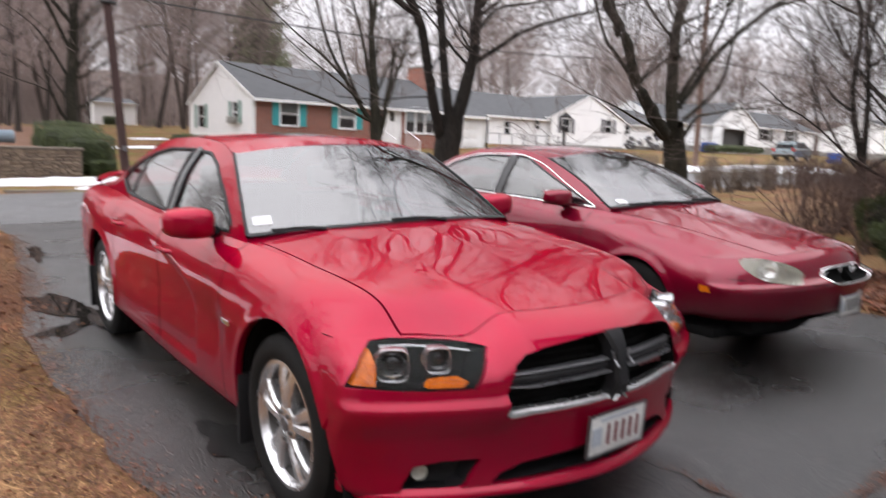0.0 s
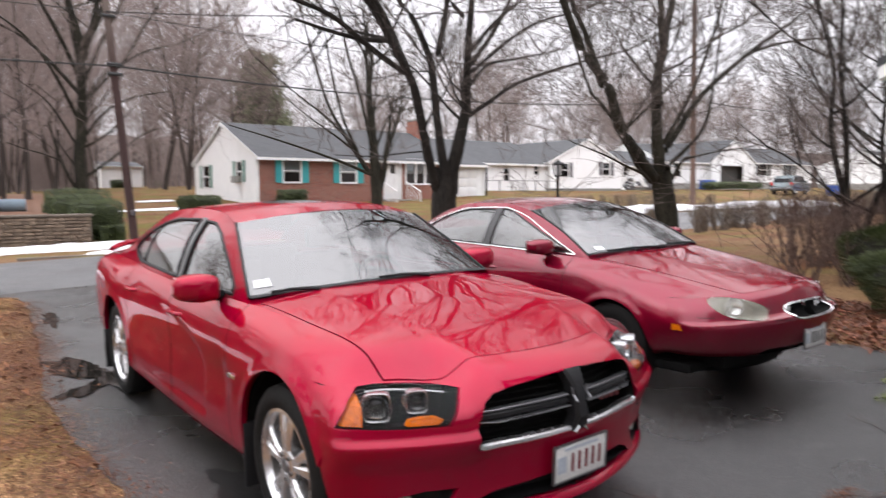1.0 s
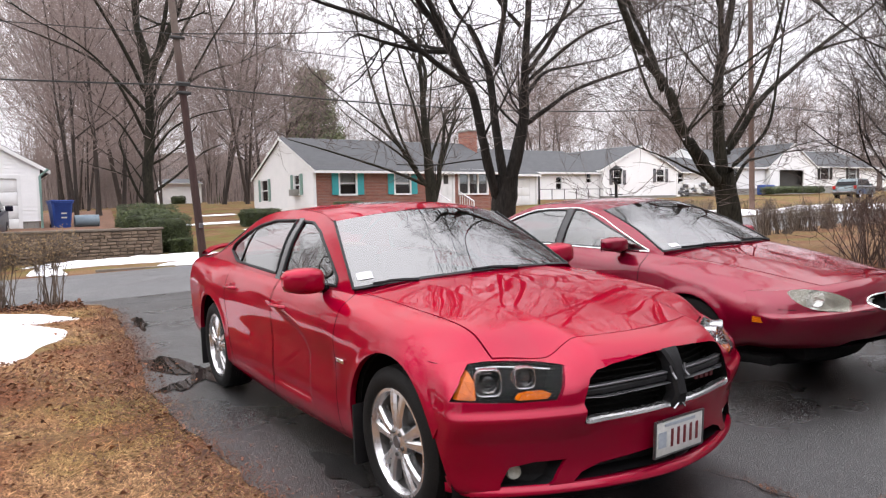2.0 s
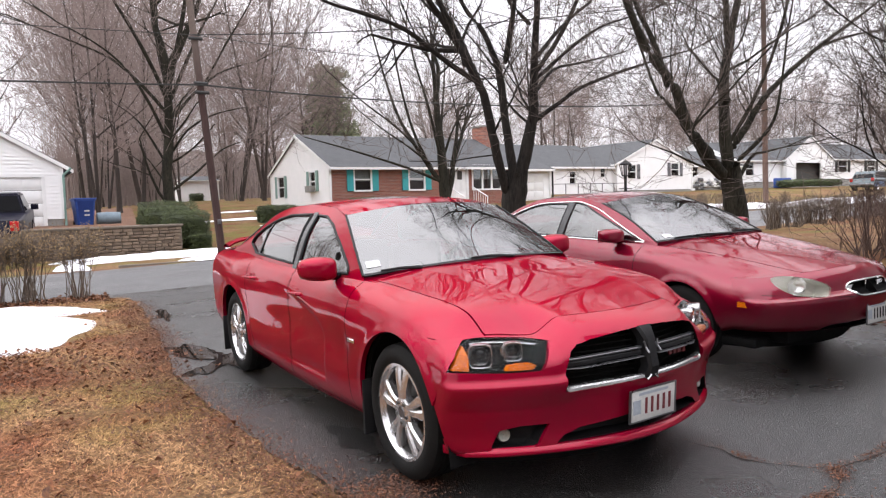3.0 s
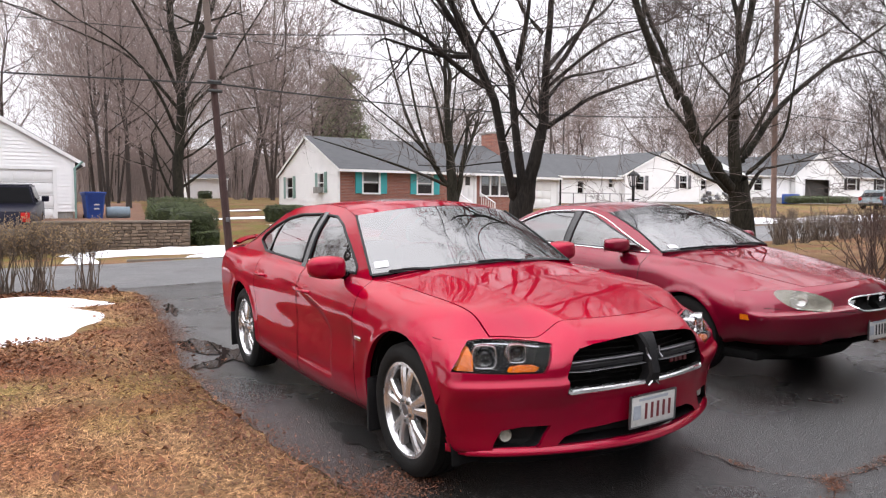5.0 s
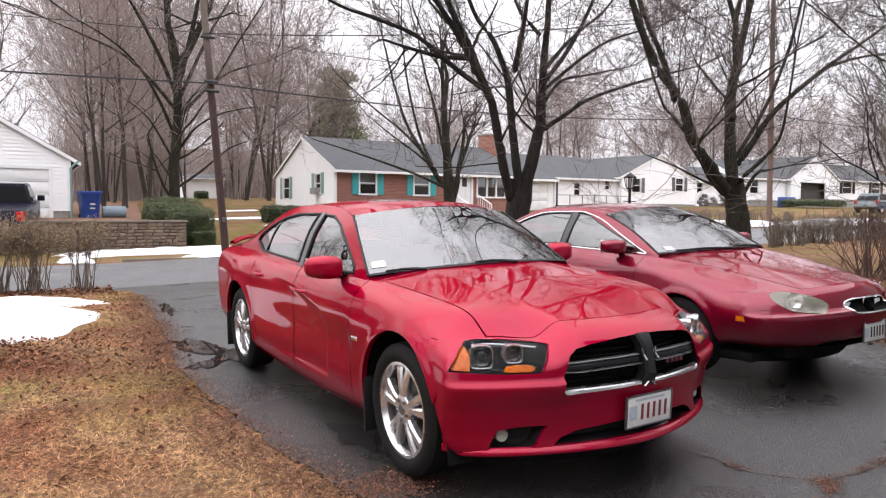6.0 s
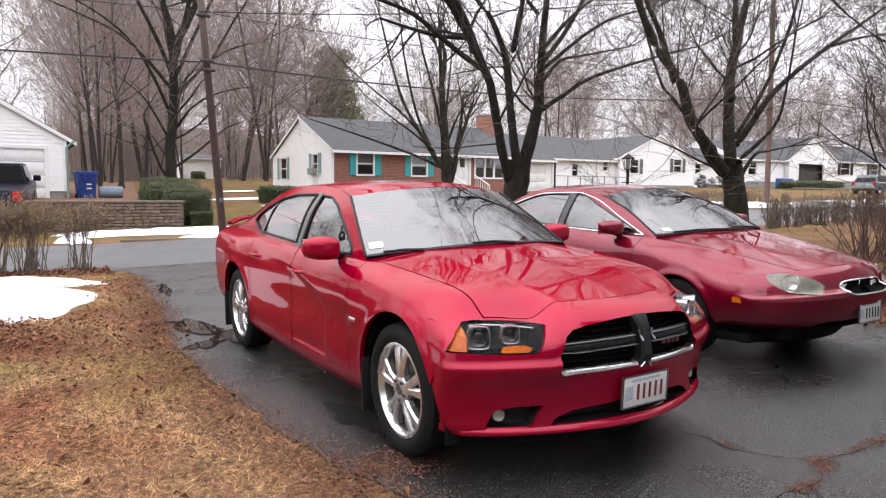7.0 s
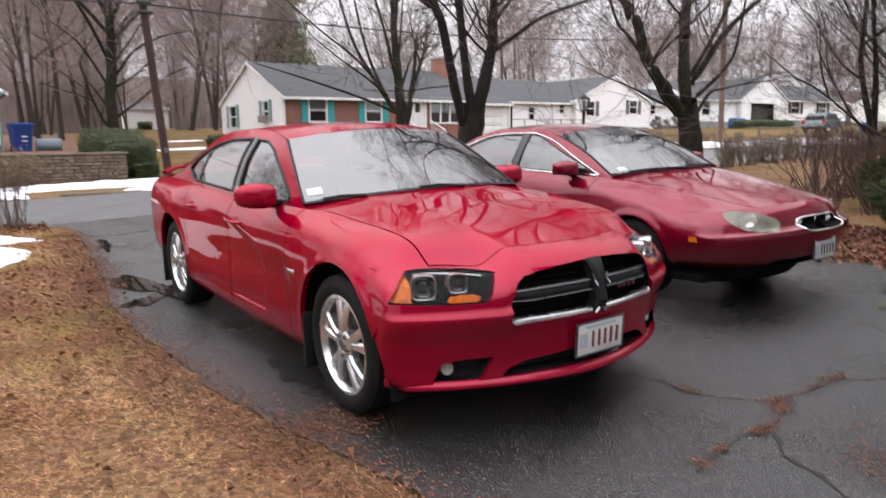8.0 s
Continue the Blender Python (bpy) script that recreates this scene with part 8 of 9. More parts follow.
for s in (-1, 1):
    bm = bmesh.new()
    tube(bm, [(s * 0.046, along_nose(RED, 0, 0.74).y + 0.002, 0.742), (s * 0.039, along_nose(RED, 0, 0.70).y + 0.002, 0.712), (s * 0.041, along_nose(RED, 0, 0.66).y + 0.004, 0.690)], 0.005, 6)
    part("grille_highlight", bm, M_SATIN, red_car)
    bm = bmesh.new()
    tube(bm, [(s * 0.012, along_nose(RED, 0, 0.57).y - 0.006, 0.578), (s * 0.036, along_nose(RED, 0, 0.56).y - 0.007, 0.556)], 0.006, 6)
    part("grille_tick", bm, M_ALLOY, red_car)
bm = bmesh.new()
pm = along_nose(RED, 0.28, 0.645, -0.05)
for i in range(4):
    box(bm, 0.19 + i * 0.034, pm.y - 0.004, 0.630, 0.210 + i * 0.034, pm.y + 0.004, 0.652)
part("grille_badge", bm, M_PLATERED, red_car, "small red badge in the grille")
# headlights
for s in (-1, 1):
    lamp = recess(RED_LAMP, RED, 0.11, M_DARK, "headlight", red_car, s)
    for cx, cz, r, off, out in ((0.767, 0.732, 0.053, 0.032, 35), (0.628, 0.743, 0.042, 0.038, 28)):
        p = along_nose(RED, cx, cz, -off)
        turn = pose(s * p.x, p.y, p.z, 0, 0, s * out)
        # a squared bezel round a round lamp
        bm = bmesh.new()
        lathe(bm, [(-0.004, r * 0.93), (-0.012, r * 0.97), (-0.014, r * 1.05), (-0.004, r * 1.10), (0.05, r * 1.0)], 40, "y", (0, 0, 0))
        for v in bm.verts:
            t = math.atan2(v.co.z, v.co.x)
            k = (abs(math.cos(t)) ** 4 + abs(math.sin(t)) ** 4) ** -0.25
            v.co.x, v.co.z = v.co.x * k, v.co.z * k
        bmesh.ops.transform(bm, matrix=turn, verts=bm.verts[:])
        part("lamp_bezel", outward(bm), M_LAMPGREY, lamp)
        bm = bmesh.new()
        lathe(bm, [(-0.004, r * 0.72), (-0.010, r * 0.80), (-0.002, r * 0.88), (0.03, r * 0.80)], 36, "y", (0, 0, 0))
        bmesh.ops.transform(bm, matrix=turn, verts=bm.verts[:])
        part("lamp_ring", outward(bm), M_CHROME, lamp)
        bm = bmesh.new()
        bmesh.ops.create_uvsphere(bm, u_segments=24, v_segments=14, radius=r * 0.68)
        bmesh.ops.transform(bm, matrix=turn @ Matrix.Translation((0, 0.016, 0)) @ Matrix.Diagonal((1, 0.6, 1, 1)), verts=bm.verts[:])
        part("lamp_bulb", bm, M_GLOSSBLACK if r > 0.04 else M_LAMPGREY, lamp)
        bm = bmesh.new()
        bmesh.ops.create_circle(bm, cap_ends=True, segments=24, radius=r * 1.0)
        bmesh.ops.transform(bm, matrix=pose(s * p.x, p.y + 0.028, p.z, 90, 0, s * out), verts=bm.verts[:])
        part("lamp_dish", bm, M_LAMPGREY, lamp)
    # a bright strip along the top of the housing
    bm = bmesh.new()
    nose_tube(bm, RED, [(0.515, 0.765), (0.60, 0.776), (0.70, 0.780), (0.77, 0.776)], 0.005, -0.03, 6, s)
    part("lamp_strip", bm, M_LAMPGREY, lamp)
    for nm, pts in (("turn_signal", [(0.900, 0.676), (0.880, 0.708), (0.848, 0.742), (0.806, 0.772), (0.818, 0.735), (0.834, 0.700), (0.842, 0.674)]), ("side_signal", [(0.594, 0.668), (0.698, 0.668), (0.681, 0.690), (0.640, 0.696), (0.590, 0.696), (0.574, 0.686)])):
        bm = bmesh.new()
        fr = [along_nose(RED, x, z, -0.016) for x, z in pts]
        vs = [bm.verts.new((s * p.x, p.y, p.z)) for p in fr]
        vb = [bm.verts.new((s * p.x, p.y + 0.03, p.z)) for p in fr]
        bm.faces.new(vs)
        for i in range(len(vs)):
            bm.faces.new((vs[i], vb[i], vb[(i + 1) % len(vs)], vs[(i + 1) % len(vs)]))
        part(nm, outward(bm), M_AMBER, lamp, "amber indicator lens", smooth=False)
for s in (-1, 1):
    lens = red_bits["headlight"].copy()
    part("headlight_lens", outward(lens if s > 0 else flipped(lens)), M_LENS, red_car, "clear headlight cover").visible_shadow = False
for s in (-1, 1):
    recess(RED_FOG, RED, 0.09, M_BLACK, "fog_lamp_recess", red_car, s)
    p = along_nose(RED, 0.690, 0.350, -0.04)
    bm = bmesh.new()
    lathe(bm, [(0.006, 0.001), (0.004, 0.020), (0.0, 0.026), (-0.006, 0.029), (0.0, 0.033), (0.03, 0.034)], 24, "y")
    bmesh.ops.transform(bm, matrix=pose(s * p.x, p.y, p.z, 0, 0, s * 18), verts=bm.verts[:])
    part("fog_lamp", outward(bm), M_HAZE, red_car, "round clear fog lamp")
    recess(RED_INTAKE, RED, 0.10, M_BLACK, "lower_intake", red_car, s)
    bm = bmesh.new()
    box(bm, s * 0.955 - 0.004, -1.075, 0.664, s * 0.955 + 0.004, -0.985, 0.688, 0.002)
    part("fender_badge", bm, M_CHROME, red_car, "small chrome badge")
    # mud flaps
    for wy in (-1.526 + 0.405, 1.526 + 0.405):
        part("mud_flap", box_bm(min(s * 0.70, s * 0.945), wy - 0.012, 0.14, max(s * 0.70, s * 0.945), wy + 0.012, 0.46, 0.004), M_BLACK, red_car)
plate(red_car, along_nose(RED, 0, 0.43).y - 0.022, 0.432, 4, "white number plate with dark red characters", M_PLATERED, x=0.012)
# spoiler
bm = bmesh.new()
rows = []
for i in range(25):
    a = -1 + i / 12
    x = 0.78 * a
    y = 2.44 - 0.18 * a * a
    z = 1.095 + 0.055 * (1 - a ** 8)
    rows.append([Vector((x, y + 0.10, z - 0.004)), Vector((x, y + 0.02, z + 0.018)), Vector((x, y - 0.12, z + 0.004)), Vector((x, y - 0.10, z - 0.014)), Vector((x, y + 0.09, z - 0.016)), Vector((x, y + 0.10, z - 0.004))])
grid(bm, rows)
part("spoiler", outward(bm), M_RED, red_car, "red boot spoiler")
for s in (-1, 1):
    part("tail_light", box_bm(min(s * 0.55, s * 0.83), 2.47, 0.84, max(s * 0.55, s * 0.83), 2.53, 0.93, 0.012), M_TAIL, red_car)
# sunroof, sticker, pass
bm = bmesh.new()
rows = [[Vector((x, y, 1.4945 - 0.055 * (abs(x) / 0.58) ** 2.0 - 0.035 * ((y - 0.32) / 0.6) ** 2)) for x in np.linspace(-0.42, 0.42, 13)] for y in np.linspace(-0.22, 0.55, 11)]
grid(bm, rows)
part("sunroof", outward(bm), M_GLOSSBLACK, red_car, "dark glass sunroof")


def sticker(name, root, sheet, t0, t1, s0, s1, sgn, label):
    bm = bmesh.new()
    grid(bm, [[on_screen(sheet[1], sheet[2], t, s, sgn) for s in (s0, (s0 + s1) / 2, s1)] for t in (t0, (t0 + t1) / 2, t1)])
    part(name, bm, M_STICKER, root, label)


sticker("inspection_sticker", red_car, RED["sheets"][0], 0.095, 0.185, 0.04, 0.145, -1, "white inspection sticker")

# the dark red saloon beside it
# the side and bonnet lines, from the sill up to the middle: the first knot holds the share of height at the nose
maroon_sill = [(-2, 0.74, 0.03), (-1.4, 0.80, 0.20), (0.0, 0.82, 0.20), (1.4, 0.80, 0.21), (2.30, 0.70, 0.30)]
maroon_lower = [(-2, 0.8, 0.18), (-1.4, 0.895, 0.32), (0.0, 0.900, 0.31), (1.4, 0.895, 0.33), (2.34, 0.76, 0.40)]
maroon_waist = [(-2, 0.8, 0.42), (-1.4, 0.918, 0.47), (0.0, 0.925, 0.46), (1.4, 0.918, 0.48), (2.38, 0.78, 0.52)]
maroon_crease = [(-2, 0.8, 0.64), (-1.4, 0.922, 0.62), (0.0, 0.930, 0.62), (1.4, 0.920, 0.64), (2.40, 0.78, 0.66)]
maroon_shoulder = [(-2, 0.8, 0.86), (-1.4, 0.900, 0.73), (-0.6, 0.915, 0.77), (0.4, 0.912, 0.79), (1.4, 0.895, 0.80), (2.38, 0.74, 0.79)]
maroon_wing = [(-2, 0.78, 1.0), (-1.4, 0.845, 0.83), (-0.7, 0.870, 0.89), (0.4, 0.870, 0.92), (1.4, 0.845, 0.93), (2.34, 0.68, 0.90)]
maroon_bonnet_edge = [(-2, 0.60, 1.0), (-1.4, 0.690, 0.905), (-0.85, 0.770, 0.960), (0.0, 0.810, 0.985), (0.8, 0.800, 1.0), (1.5, 0.73, 1.01), (2.25, 0.56, 0.96)]
maroon_bonnet_ridge = [(-2, 0.36, 1.0), (-1.4, 0.40, 0.955), (-0.9, 0.45, 1.015), (0.0, 0.45, 1.03), (1.5, 0.42, 1.03), (2.32, 0.34, 0.98)]
maroon_middle = [(-2, 0.0, 1.0), (-1.4, 0.0, 0.965), (-0.95, 0.0, 1.03), (0.0, 0.0, 1.05), (1.5, 0.0, 1.04), (2.36, 0.0, 0.99)]
MAROON_INTAKE = [(-0.01, 0.325), (0.42, 0.328), (0.47, 0.350), (0.42, 0.385), (-0.01, 0.39)]
MAROON_OVAL = [(0.275 * max(0.0, math.cos(t)) ** 0.45, 0.634 + 0.050 * math.copysign(abs(math.sin(t)) ** 0.7, t)) for t in [-math.pi / 2 + math.pi * i / 18 for i in range(19)]]
MAROON = dict(
    half=0.90, bow=(0.22, 2.0, 0.32, 3.2), chin=0.295, top=(0.790, 0.0, 0.075, 0.4, 0.6), cut_limit=-1.7,
    nose=[(0.0, -2.22, 0.72), (0.08, -2.385, 0.80), (0.22, -2.45, 0.857), (0.45, -2.492, 0.885), (0.60, -2.503, 0.893), (0.645, -2.497, 0.892), (0.69, -2.430, 0.889), (0.82, -2.41, 0.868), (0.93, -2.38, 0.834), (1.0, -2.335, 0.80)],
    n_side=6,
    lines=[maroon_sill, maroon_lower, maroon_waist, maroon_crease, maroon_shoulder, maroon_wing, maroon_bonnet_edge, maroon_bonnet_ridge, maroon_middle],
    front_cuts=[
        ("lamp", [(0.572 + 0.170 * math.cos(t), 0.670 + 0.070 * math.sin(t) * (1 + 0.22 * math.cos(t)) + 0.022 * math.cos(t)) for t in [2 * math.pi * i / 22 for i in range(22)]], True),
        ("oval", MAROON_OVAL, False),
        ("intake", MAROON_INTAKE, False),
    ],
    wheels=dict(y=(-1.385, 1.37), x=0.90, r=0.325, rim=0.20, width=0.205, lift=0.005, arch=0.352, style="cover"),
    belt_z=0.97, tail_bow=0.20, cabin=(-0.97, 1.75), cowl_bow=0.16,
    doors=[("front_door", [(-0.90, 0.235), (0.17, 0.225), (0.17, 1.2), (-0.90, 1.2)]), ("rear_door", [(0.19, 0.225), (0.86, 0.235), (0.95, 0.55), (1.15, 0.78), (1.20, 0.9), (1.20, 1.2), (0.32, 1.2)])],
    handles={"front_door": (0.03, 0.82, 0.895), "rear_door": (1.03, 0.84, 0.885)},
    bonnet=[(0.56, -2.12), (0.655, -1.4), (0.72, -1.04), (0.60, -1.06), (0.30, -1.12), (-0.01, -1.14)],
    belt=[(-1.04, 0.752, 0.945), (0.0, 0.810, 0.985), (0.8, 0.800, 1.0), (1.5, 0.73, 1.01), (1.95, 0.64, 0.99)],
    mid=[(-1.04, 0.745, 0.955), (-0.6, 0.735, 1.08), (-0.1, 0.715, 1.175), (0.5, 0.69, 1.205), (1.0, 0.68, 1.18), (1.5, 0.665, 1.09), (1.95, 0.63, 1.0)],
    rail=[(-1.04, 0.738, 0.970), (-0.66, 0.672, 1.165), (-0.25, 0.605, 1.315), (0.20, 0.565, 1.385), (0.65, 0.555, 1.380), (1.05, 0.56, 1.30), (1.5, 0.57, 1.14), (1.95, 0.60, 1.01)],
    glass=[("front_window", [(-0.90, 0.980), (0.13, 1.010), (0.13, 1.335), (-0.02, 1.315), (-0.25, 1.255), (-0.52, 1.140), (-0.80, 1.018)]), ("rear_window", [(0.22, 1.012), (1.25, 1.035), (1.34, 1.06), (1.28, 1.12), (1.08, 1.22), (0.82, 1.295), (0.60, 1.325), (0.22, 1.325)])],
    trim=M_GLOSSBLACK, trim_r=0.008, b_pillar=0.175, pillar_lean=0.04,
    sheets=[
        ("windscreen", [(-1.03, 0.735, 0.975), (-0.66, 0.668, 1.168), (-0.25, 0.600, 1.320)], [(-1.22, 0, 1.005), (-0.78, 0, 1.235), (-0.36, 0, 1.380)], M_GLASS),
        ("roof", [(-0.25, 0.602, 1.318), (0.20, 0.565, 1.387), (0.65, 0.555, 1.382), (1.0, 0.560, 1.315)], [(-0.36, 0, 1.383), (0.2, 0, 1.418), (0.65, 0, 1.415), (1.05, 0, 1.36)], M_MAROON),
        ("rear_screen", [(1.0, 0.545, 1.313), (1.5, 0.57, 1.14), (1.93, 0.60, 1.015)], [(1.05, 0, 1.358), (1.5, 0, 1.19), (1.98, 0, 1.03)], M_GLASS),
    ],
    cloth=M_GREYCLOTH, mirror=(1.03, -0.64, 1.030), mirror_high=0.74,
    wipers=[(-0.02, -0.58), (0.58, 0.06)],
)
maroon_car, maroon_bits = car("saloon_car", "older dark red rounded saloon with oval grille and hazed headlights", pose(2.955, 0.51, 0.105, 0, -1.5, 0), MAROON, M_MAROON)
for s in (-1, 1):
    for knots in ([(-0.90, 0.982), (-0.80, 1.022), (-0.52, 1.146), (-0.25, 1.262), (-0.02, 1.322), (0.13, 1.342), (0.60, 1.333), (0.82, 1.303), (1.08, 1.228), (1.28, 1.128), (1.36, 1.06)], [(-0.90, 0.974), (-0.4, 0.985), (0.13, 1.000), (0.8, 1.015), (1.34, 1.045)]):
        pts = []
        for y, z in knots:
            ladder = across([smooth_line(MAROON["belt"], y), smooth_line(MAROON["mid"], y), smooth_line(MAROON["rail"], y)], 8)
            q = min(ladder, key=lambda c: abs(c.z - z))
            pts.append(Vector((s * (q.x + 0.004), y, z)))
        bm = bmesh.new()
        tube(bm, across(pts, 4), 0.0055, 6)
        part("chrome_strip", bm, M_CHROME, maroon_car, "thin chrome window surround")
lamp_poly = MAROON["front_cuts"][0][1]
oval_poly = MAROON_OVAL
for s in (-1, 1):
    lamp = recess(lamp_poly, MAROON, 0.12, M_HAZE, "headlight", maroon_car, s)
    p = along_nose(MAROON, 0.595, 0.675, -0.06)
    bm = bmesh.new()
    lathe(bm, [(-0.01, 0.07), (0.02, 0.055), (0.04, 0.02), (0.045, 0.001)], 24, "y")
    bmesh.ops.transform(bm, matrix=pose(s * p.x, p.y, p.z, 0, 0, s * 30), verts=bm.verts[:])
    part("lamp_dish", outward(bm), M_REFLECTOR, lamp)
    bm = bmesh.new()
    nose_tube(bm, MAROON, oval_poly, 0.008, 0.006, 8, s)
    part("grille_ring", bm, M_CHROME, maroon_car, "chrome oval grille ring")
    recess(oval_poly, MAROON, 0.07, M_DARK, "grille_recess", maroon_car, s)
    bm = bmesh.new()
    p = along_nose(MAROON, 0.20, 0.632, -0.02)
    box(bm, min(s * 0.165, s * 0.25), p.y - 0.005, 0.602, max(s * 0.165, s * 0.25), p.y + 0.02, 0.662, 0.012)
    part("grille_lamp", bm, M_REFLECTOR, maroon_car)
    recess(MAROON_INTAKE, MAROON, 0.08, M_BLACK, "lower_intake", maroon_car, s)
    bm = bmesh.new()
    fr = [Vector(c) for c in ((0.885, -2.035, 0.525), (0.907, -1.935, 0.527), (0.905, -1.935, 0.567), (0.883, -2.035, 0.565))]
    vs = [bm.verts.new((s * q.x, q.y, q.z)) for q in fr]
    vb = [bm.verts.new((s * (q.x - 0.04), q.y, q.z)) for q in fr]
    bm.faces.new(vs)
    for i in range(4):
        bm.faces.new((vs[i], vb[i], vb[(i + 1) % 4], vs[(i + 1) % 4]))
    part("side_marker", outward(bm), M_AMBER, maroon_car, "amber side marker", smooth=False)
    part("tail_light", box_bm(min(s * 0.35, s * 0.66), 2.36, 0.78, max(s * 0.35, s * 0.66), 2.44, 0.88, 0.02), M_TAIL, maroon_car)
for s in (-1, 1):
    lens = maroon_bits["lamp"].copy()
    part("headlight_lens", outward(lens if s > 0 else flipped(lens)), M_HAZELENS, maroon_car, "cloudy headlight cover").visible_shadow = False
bm = bmesh.new()
p = along_nose(MAROON, 0, 0.66, -0.01)
box(bm, -0.018, p.y - 0.004, 0.600, 0.018, p.y + 0.03, 0.685, 0.008)
part("grille_emblem", bm, M_CHROME, maroon_car, "small chrome emblem")
plate(maroon_car, along_nose(MAROON, 0, 0.44).y - 0.012, 0.432, 0, "white number plate with dark characters", M_BLACK, 0.295, 0.148, 0.02)
for s in (-1, 1):
    bm = bmesh.new()
    nose_tube(bm, MAROON, [(0.30, 0.588), (0.42, 0.594), (0.55, 0.602), (0.68, 0.612), (0.78, 0.618), (0.83, 0.620)], 0.0025, 0.0005, 5, s)
    part("bumper_seam", bm, M_DARK, maroon_car)
# a black valance that also stands for the deep shade under the car
bm = bmesh.new()
rows = []
for i in range(31):
    x = -0.76 + 1.52 * i / 30
    p = along_nose(MAROON, x, 0.30)
    rows.append([Vector((x, p.y + 0.02, 0.312)), Vector((x * 0.985, p.y + 0.06, 0.235)), Vector((x * 0.96, p.y + 0.12, 0.165))])
grid(bm, rows)
part("chin_valance", outward(bm), M_DARK, maroon_car, "black valance and dark underside below the bumper")
sticker("inspection_sticker", maroon_car, MAROON["sheets"][0], 0.05, 0.11, 0.12, 0.22, -1, "pale inspection sticker")
for s in (-1, 1):
    part("rub_strip", box_bm(min(s * 0.92, s * 0.936), -0.78, 0.50, max(s * 0.92, s * 0.936), 1.0, 0.545, 0.004), M_MAROON, maroon_car)


# ---- poles, wires and street things ----
def pole(name, label, foot, top, r0, r1, mats, fittings):
    root = thing(name, label, "utility pole", Matrix.Translation(foot))
    off = Vector(foot)
    a, b = Vector((0, 0, -0.3)), Vector(top) - off
    bm = bmesh.new()
    pts = [a.lerp(b, i / 10) for i in range(11)]
    tube(bm, pts, r0, 14, r1)
    part("shaft", bm, mats, root)
    for h, kind in fittings:
        p = a.lerp(b, h)
        bm = bmesh.new()
        if kind == "bracket":
            box(bm, p.x - 0.20, p.y - 0.16, p.z - 0.04, p.x + 0.20, p.y - 0.10, p.z + 0.04, 0.01)
            cyl(bm, p + Vector((-0.2, -0.13, 0)), p + Vector((0.2, -0.13, 0)), 0.05, n=8)
            part("cable_clamp", bm, M_CABLE, root)
        elif kind == "tag":
            box(bm, p.x - 0.05, p.y - 0.19, p.z - 0.07, p.x + 0.05, p.y - 0.15, p.z + 0.07, 0.005)
            part("metal_tag", bm, M_SATIN, root)
        else:
            box(bm, p.x - 1.1, p.y - 0.07, p.z - 0.06, p.x + 1.1, p.y + 0.07, p.z + 0.06, 0.01)
            part("cross_arm", bm, mats, root)
            for dx in (-1.0, -0.5, 0.5, 1.0):
                c = bmesh.new()
                lathe(c, [(0.06, 0.03), (0.10, 0.05), (0.14, 0.03), (0.18, 0.045), (0.21, 0.001)], 10, "z", (p.x + dx, p.y, p.z))
                part("insulator", c, M_CONCRETE, root)
    return root


pole("utility_pole", "leaning weathered wooden utility pole beside the street", (2.92, 17.0, lie(2.9, 17)), (2.10, 17.1, 10.6), 0.120, 0.09, M_WOODPOLE, ((0.475, "bracket"), (0.50, "bracket"), (0.62, "bracket"), (0.12, "tag"), (0.95, "arm")))
pole("utility_pole", "reddish wooden utility pole further along the street", (28.9, 16.3, lie(28.9, 16.3)), (28.65, 16.3, 13.4), 0.135, 0.10, M_POLE_LIGHT, ((0.45, "bracket"), (0.95, "arm")))


def wire(label, a, b, sag, r=0.012):
    a, b = Vector(a), Vector(b)
    bm = bmesh.new()
    pts = []
    for i in range(25):
        t = i / 24
        pts.append(a.lerp(b, t) - Vector((0, 0, sag * 4 * t * (1 - t))))
    tube(bm, pts, r, 5)
    ob = part("overhead_wire", bm, M_CABLE, None)
    return tagged(ob, label, "wire", "overhead wires")


wire("black overhead telephone cable along the street", (-34, 17, 5.6), (2.52, 16.9, 5.15), 0.55, 0.025)
wire("black overhead telephone cable along the street", (2.52, 16.9, 5.15), (28.8, 16.2, 6.1), 0.55, 0.025)
wire("black overhead telephone cable along the street", (28.8, 16.2, 6.1), (64, 15.5, 7.2), 0.5, 0.025)
wire("thin dark overhead wire along the street", (-34, 17, 7.0), (2.35, 16.95, 6.6), 0.5)
wire("thin dark overhead wire along the street", (2.35, 16.95, 6.6), (28.8, 16.2, 7.3), 0.5)
wire("thin dark overhead wire along the street", (-34, 17, 9.8), (2.15, 17.0, 10.2), 0.6)
wire("thin dark overhead wire along the street", (2.15, 17.0, 10.2), (28.7, 16.2, 10.4), 0.6)
wire("dark overhead service wire over the lawn", (2.35, 16.95, 6.6), (26.0, 1.5, 9.2), 0.9, 0.016)

# lamp post on the lawn
lp = thing("lamp_post", "black lantern lamp post on the lawn", "lamp post", Matrix.Translation((10.7, 8.0, lie(10.7, 8.0))))
H = 2.40 - lie(10.7, 8.0)
bm = bmesh.new()
tube(bm, [(0, 0, -0.05), (0, 0, 0.3), (0, 0, H - 0.42)], 0.045, 10, 0.035)
part("post", bm, M_BLACK, lp)
bm = bmesh.new()
tube(bm, [(-0.22, 0, H - 0.72), (0.22, 0, H - 0.72)], 0.014, 6)
part("ladder_bar", bm, M_BLACK, lp)
bm = bmesh.new()
lathe(bm, [(H - 0.42, 0.03), (H - 0.40, 0.09), (H - 0.38, 0.09)], 6, "z")
lathe(bm, [(H - 0.12, 0.16), (H - 0.10, 0.16), (H - 0.02, 0.05), (H, 0.012), (H + 0.04, 0.001)], 6, "z")
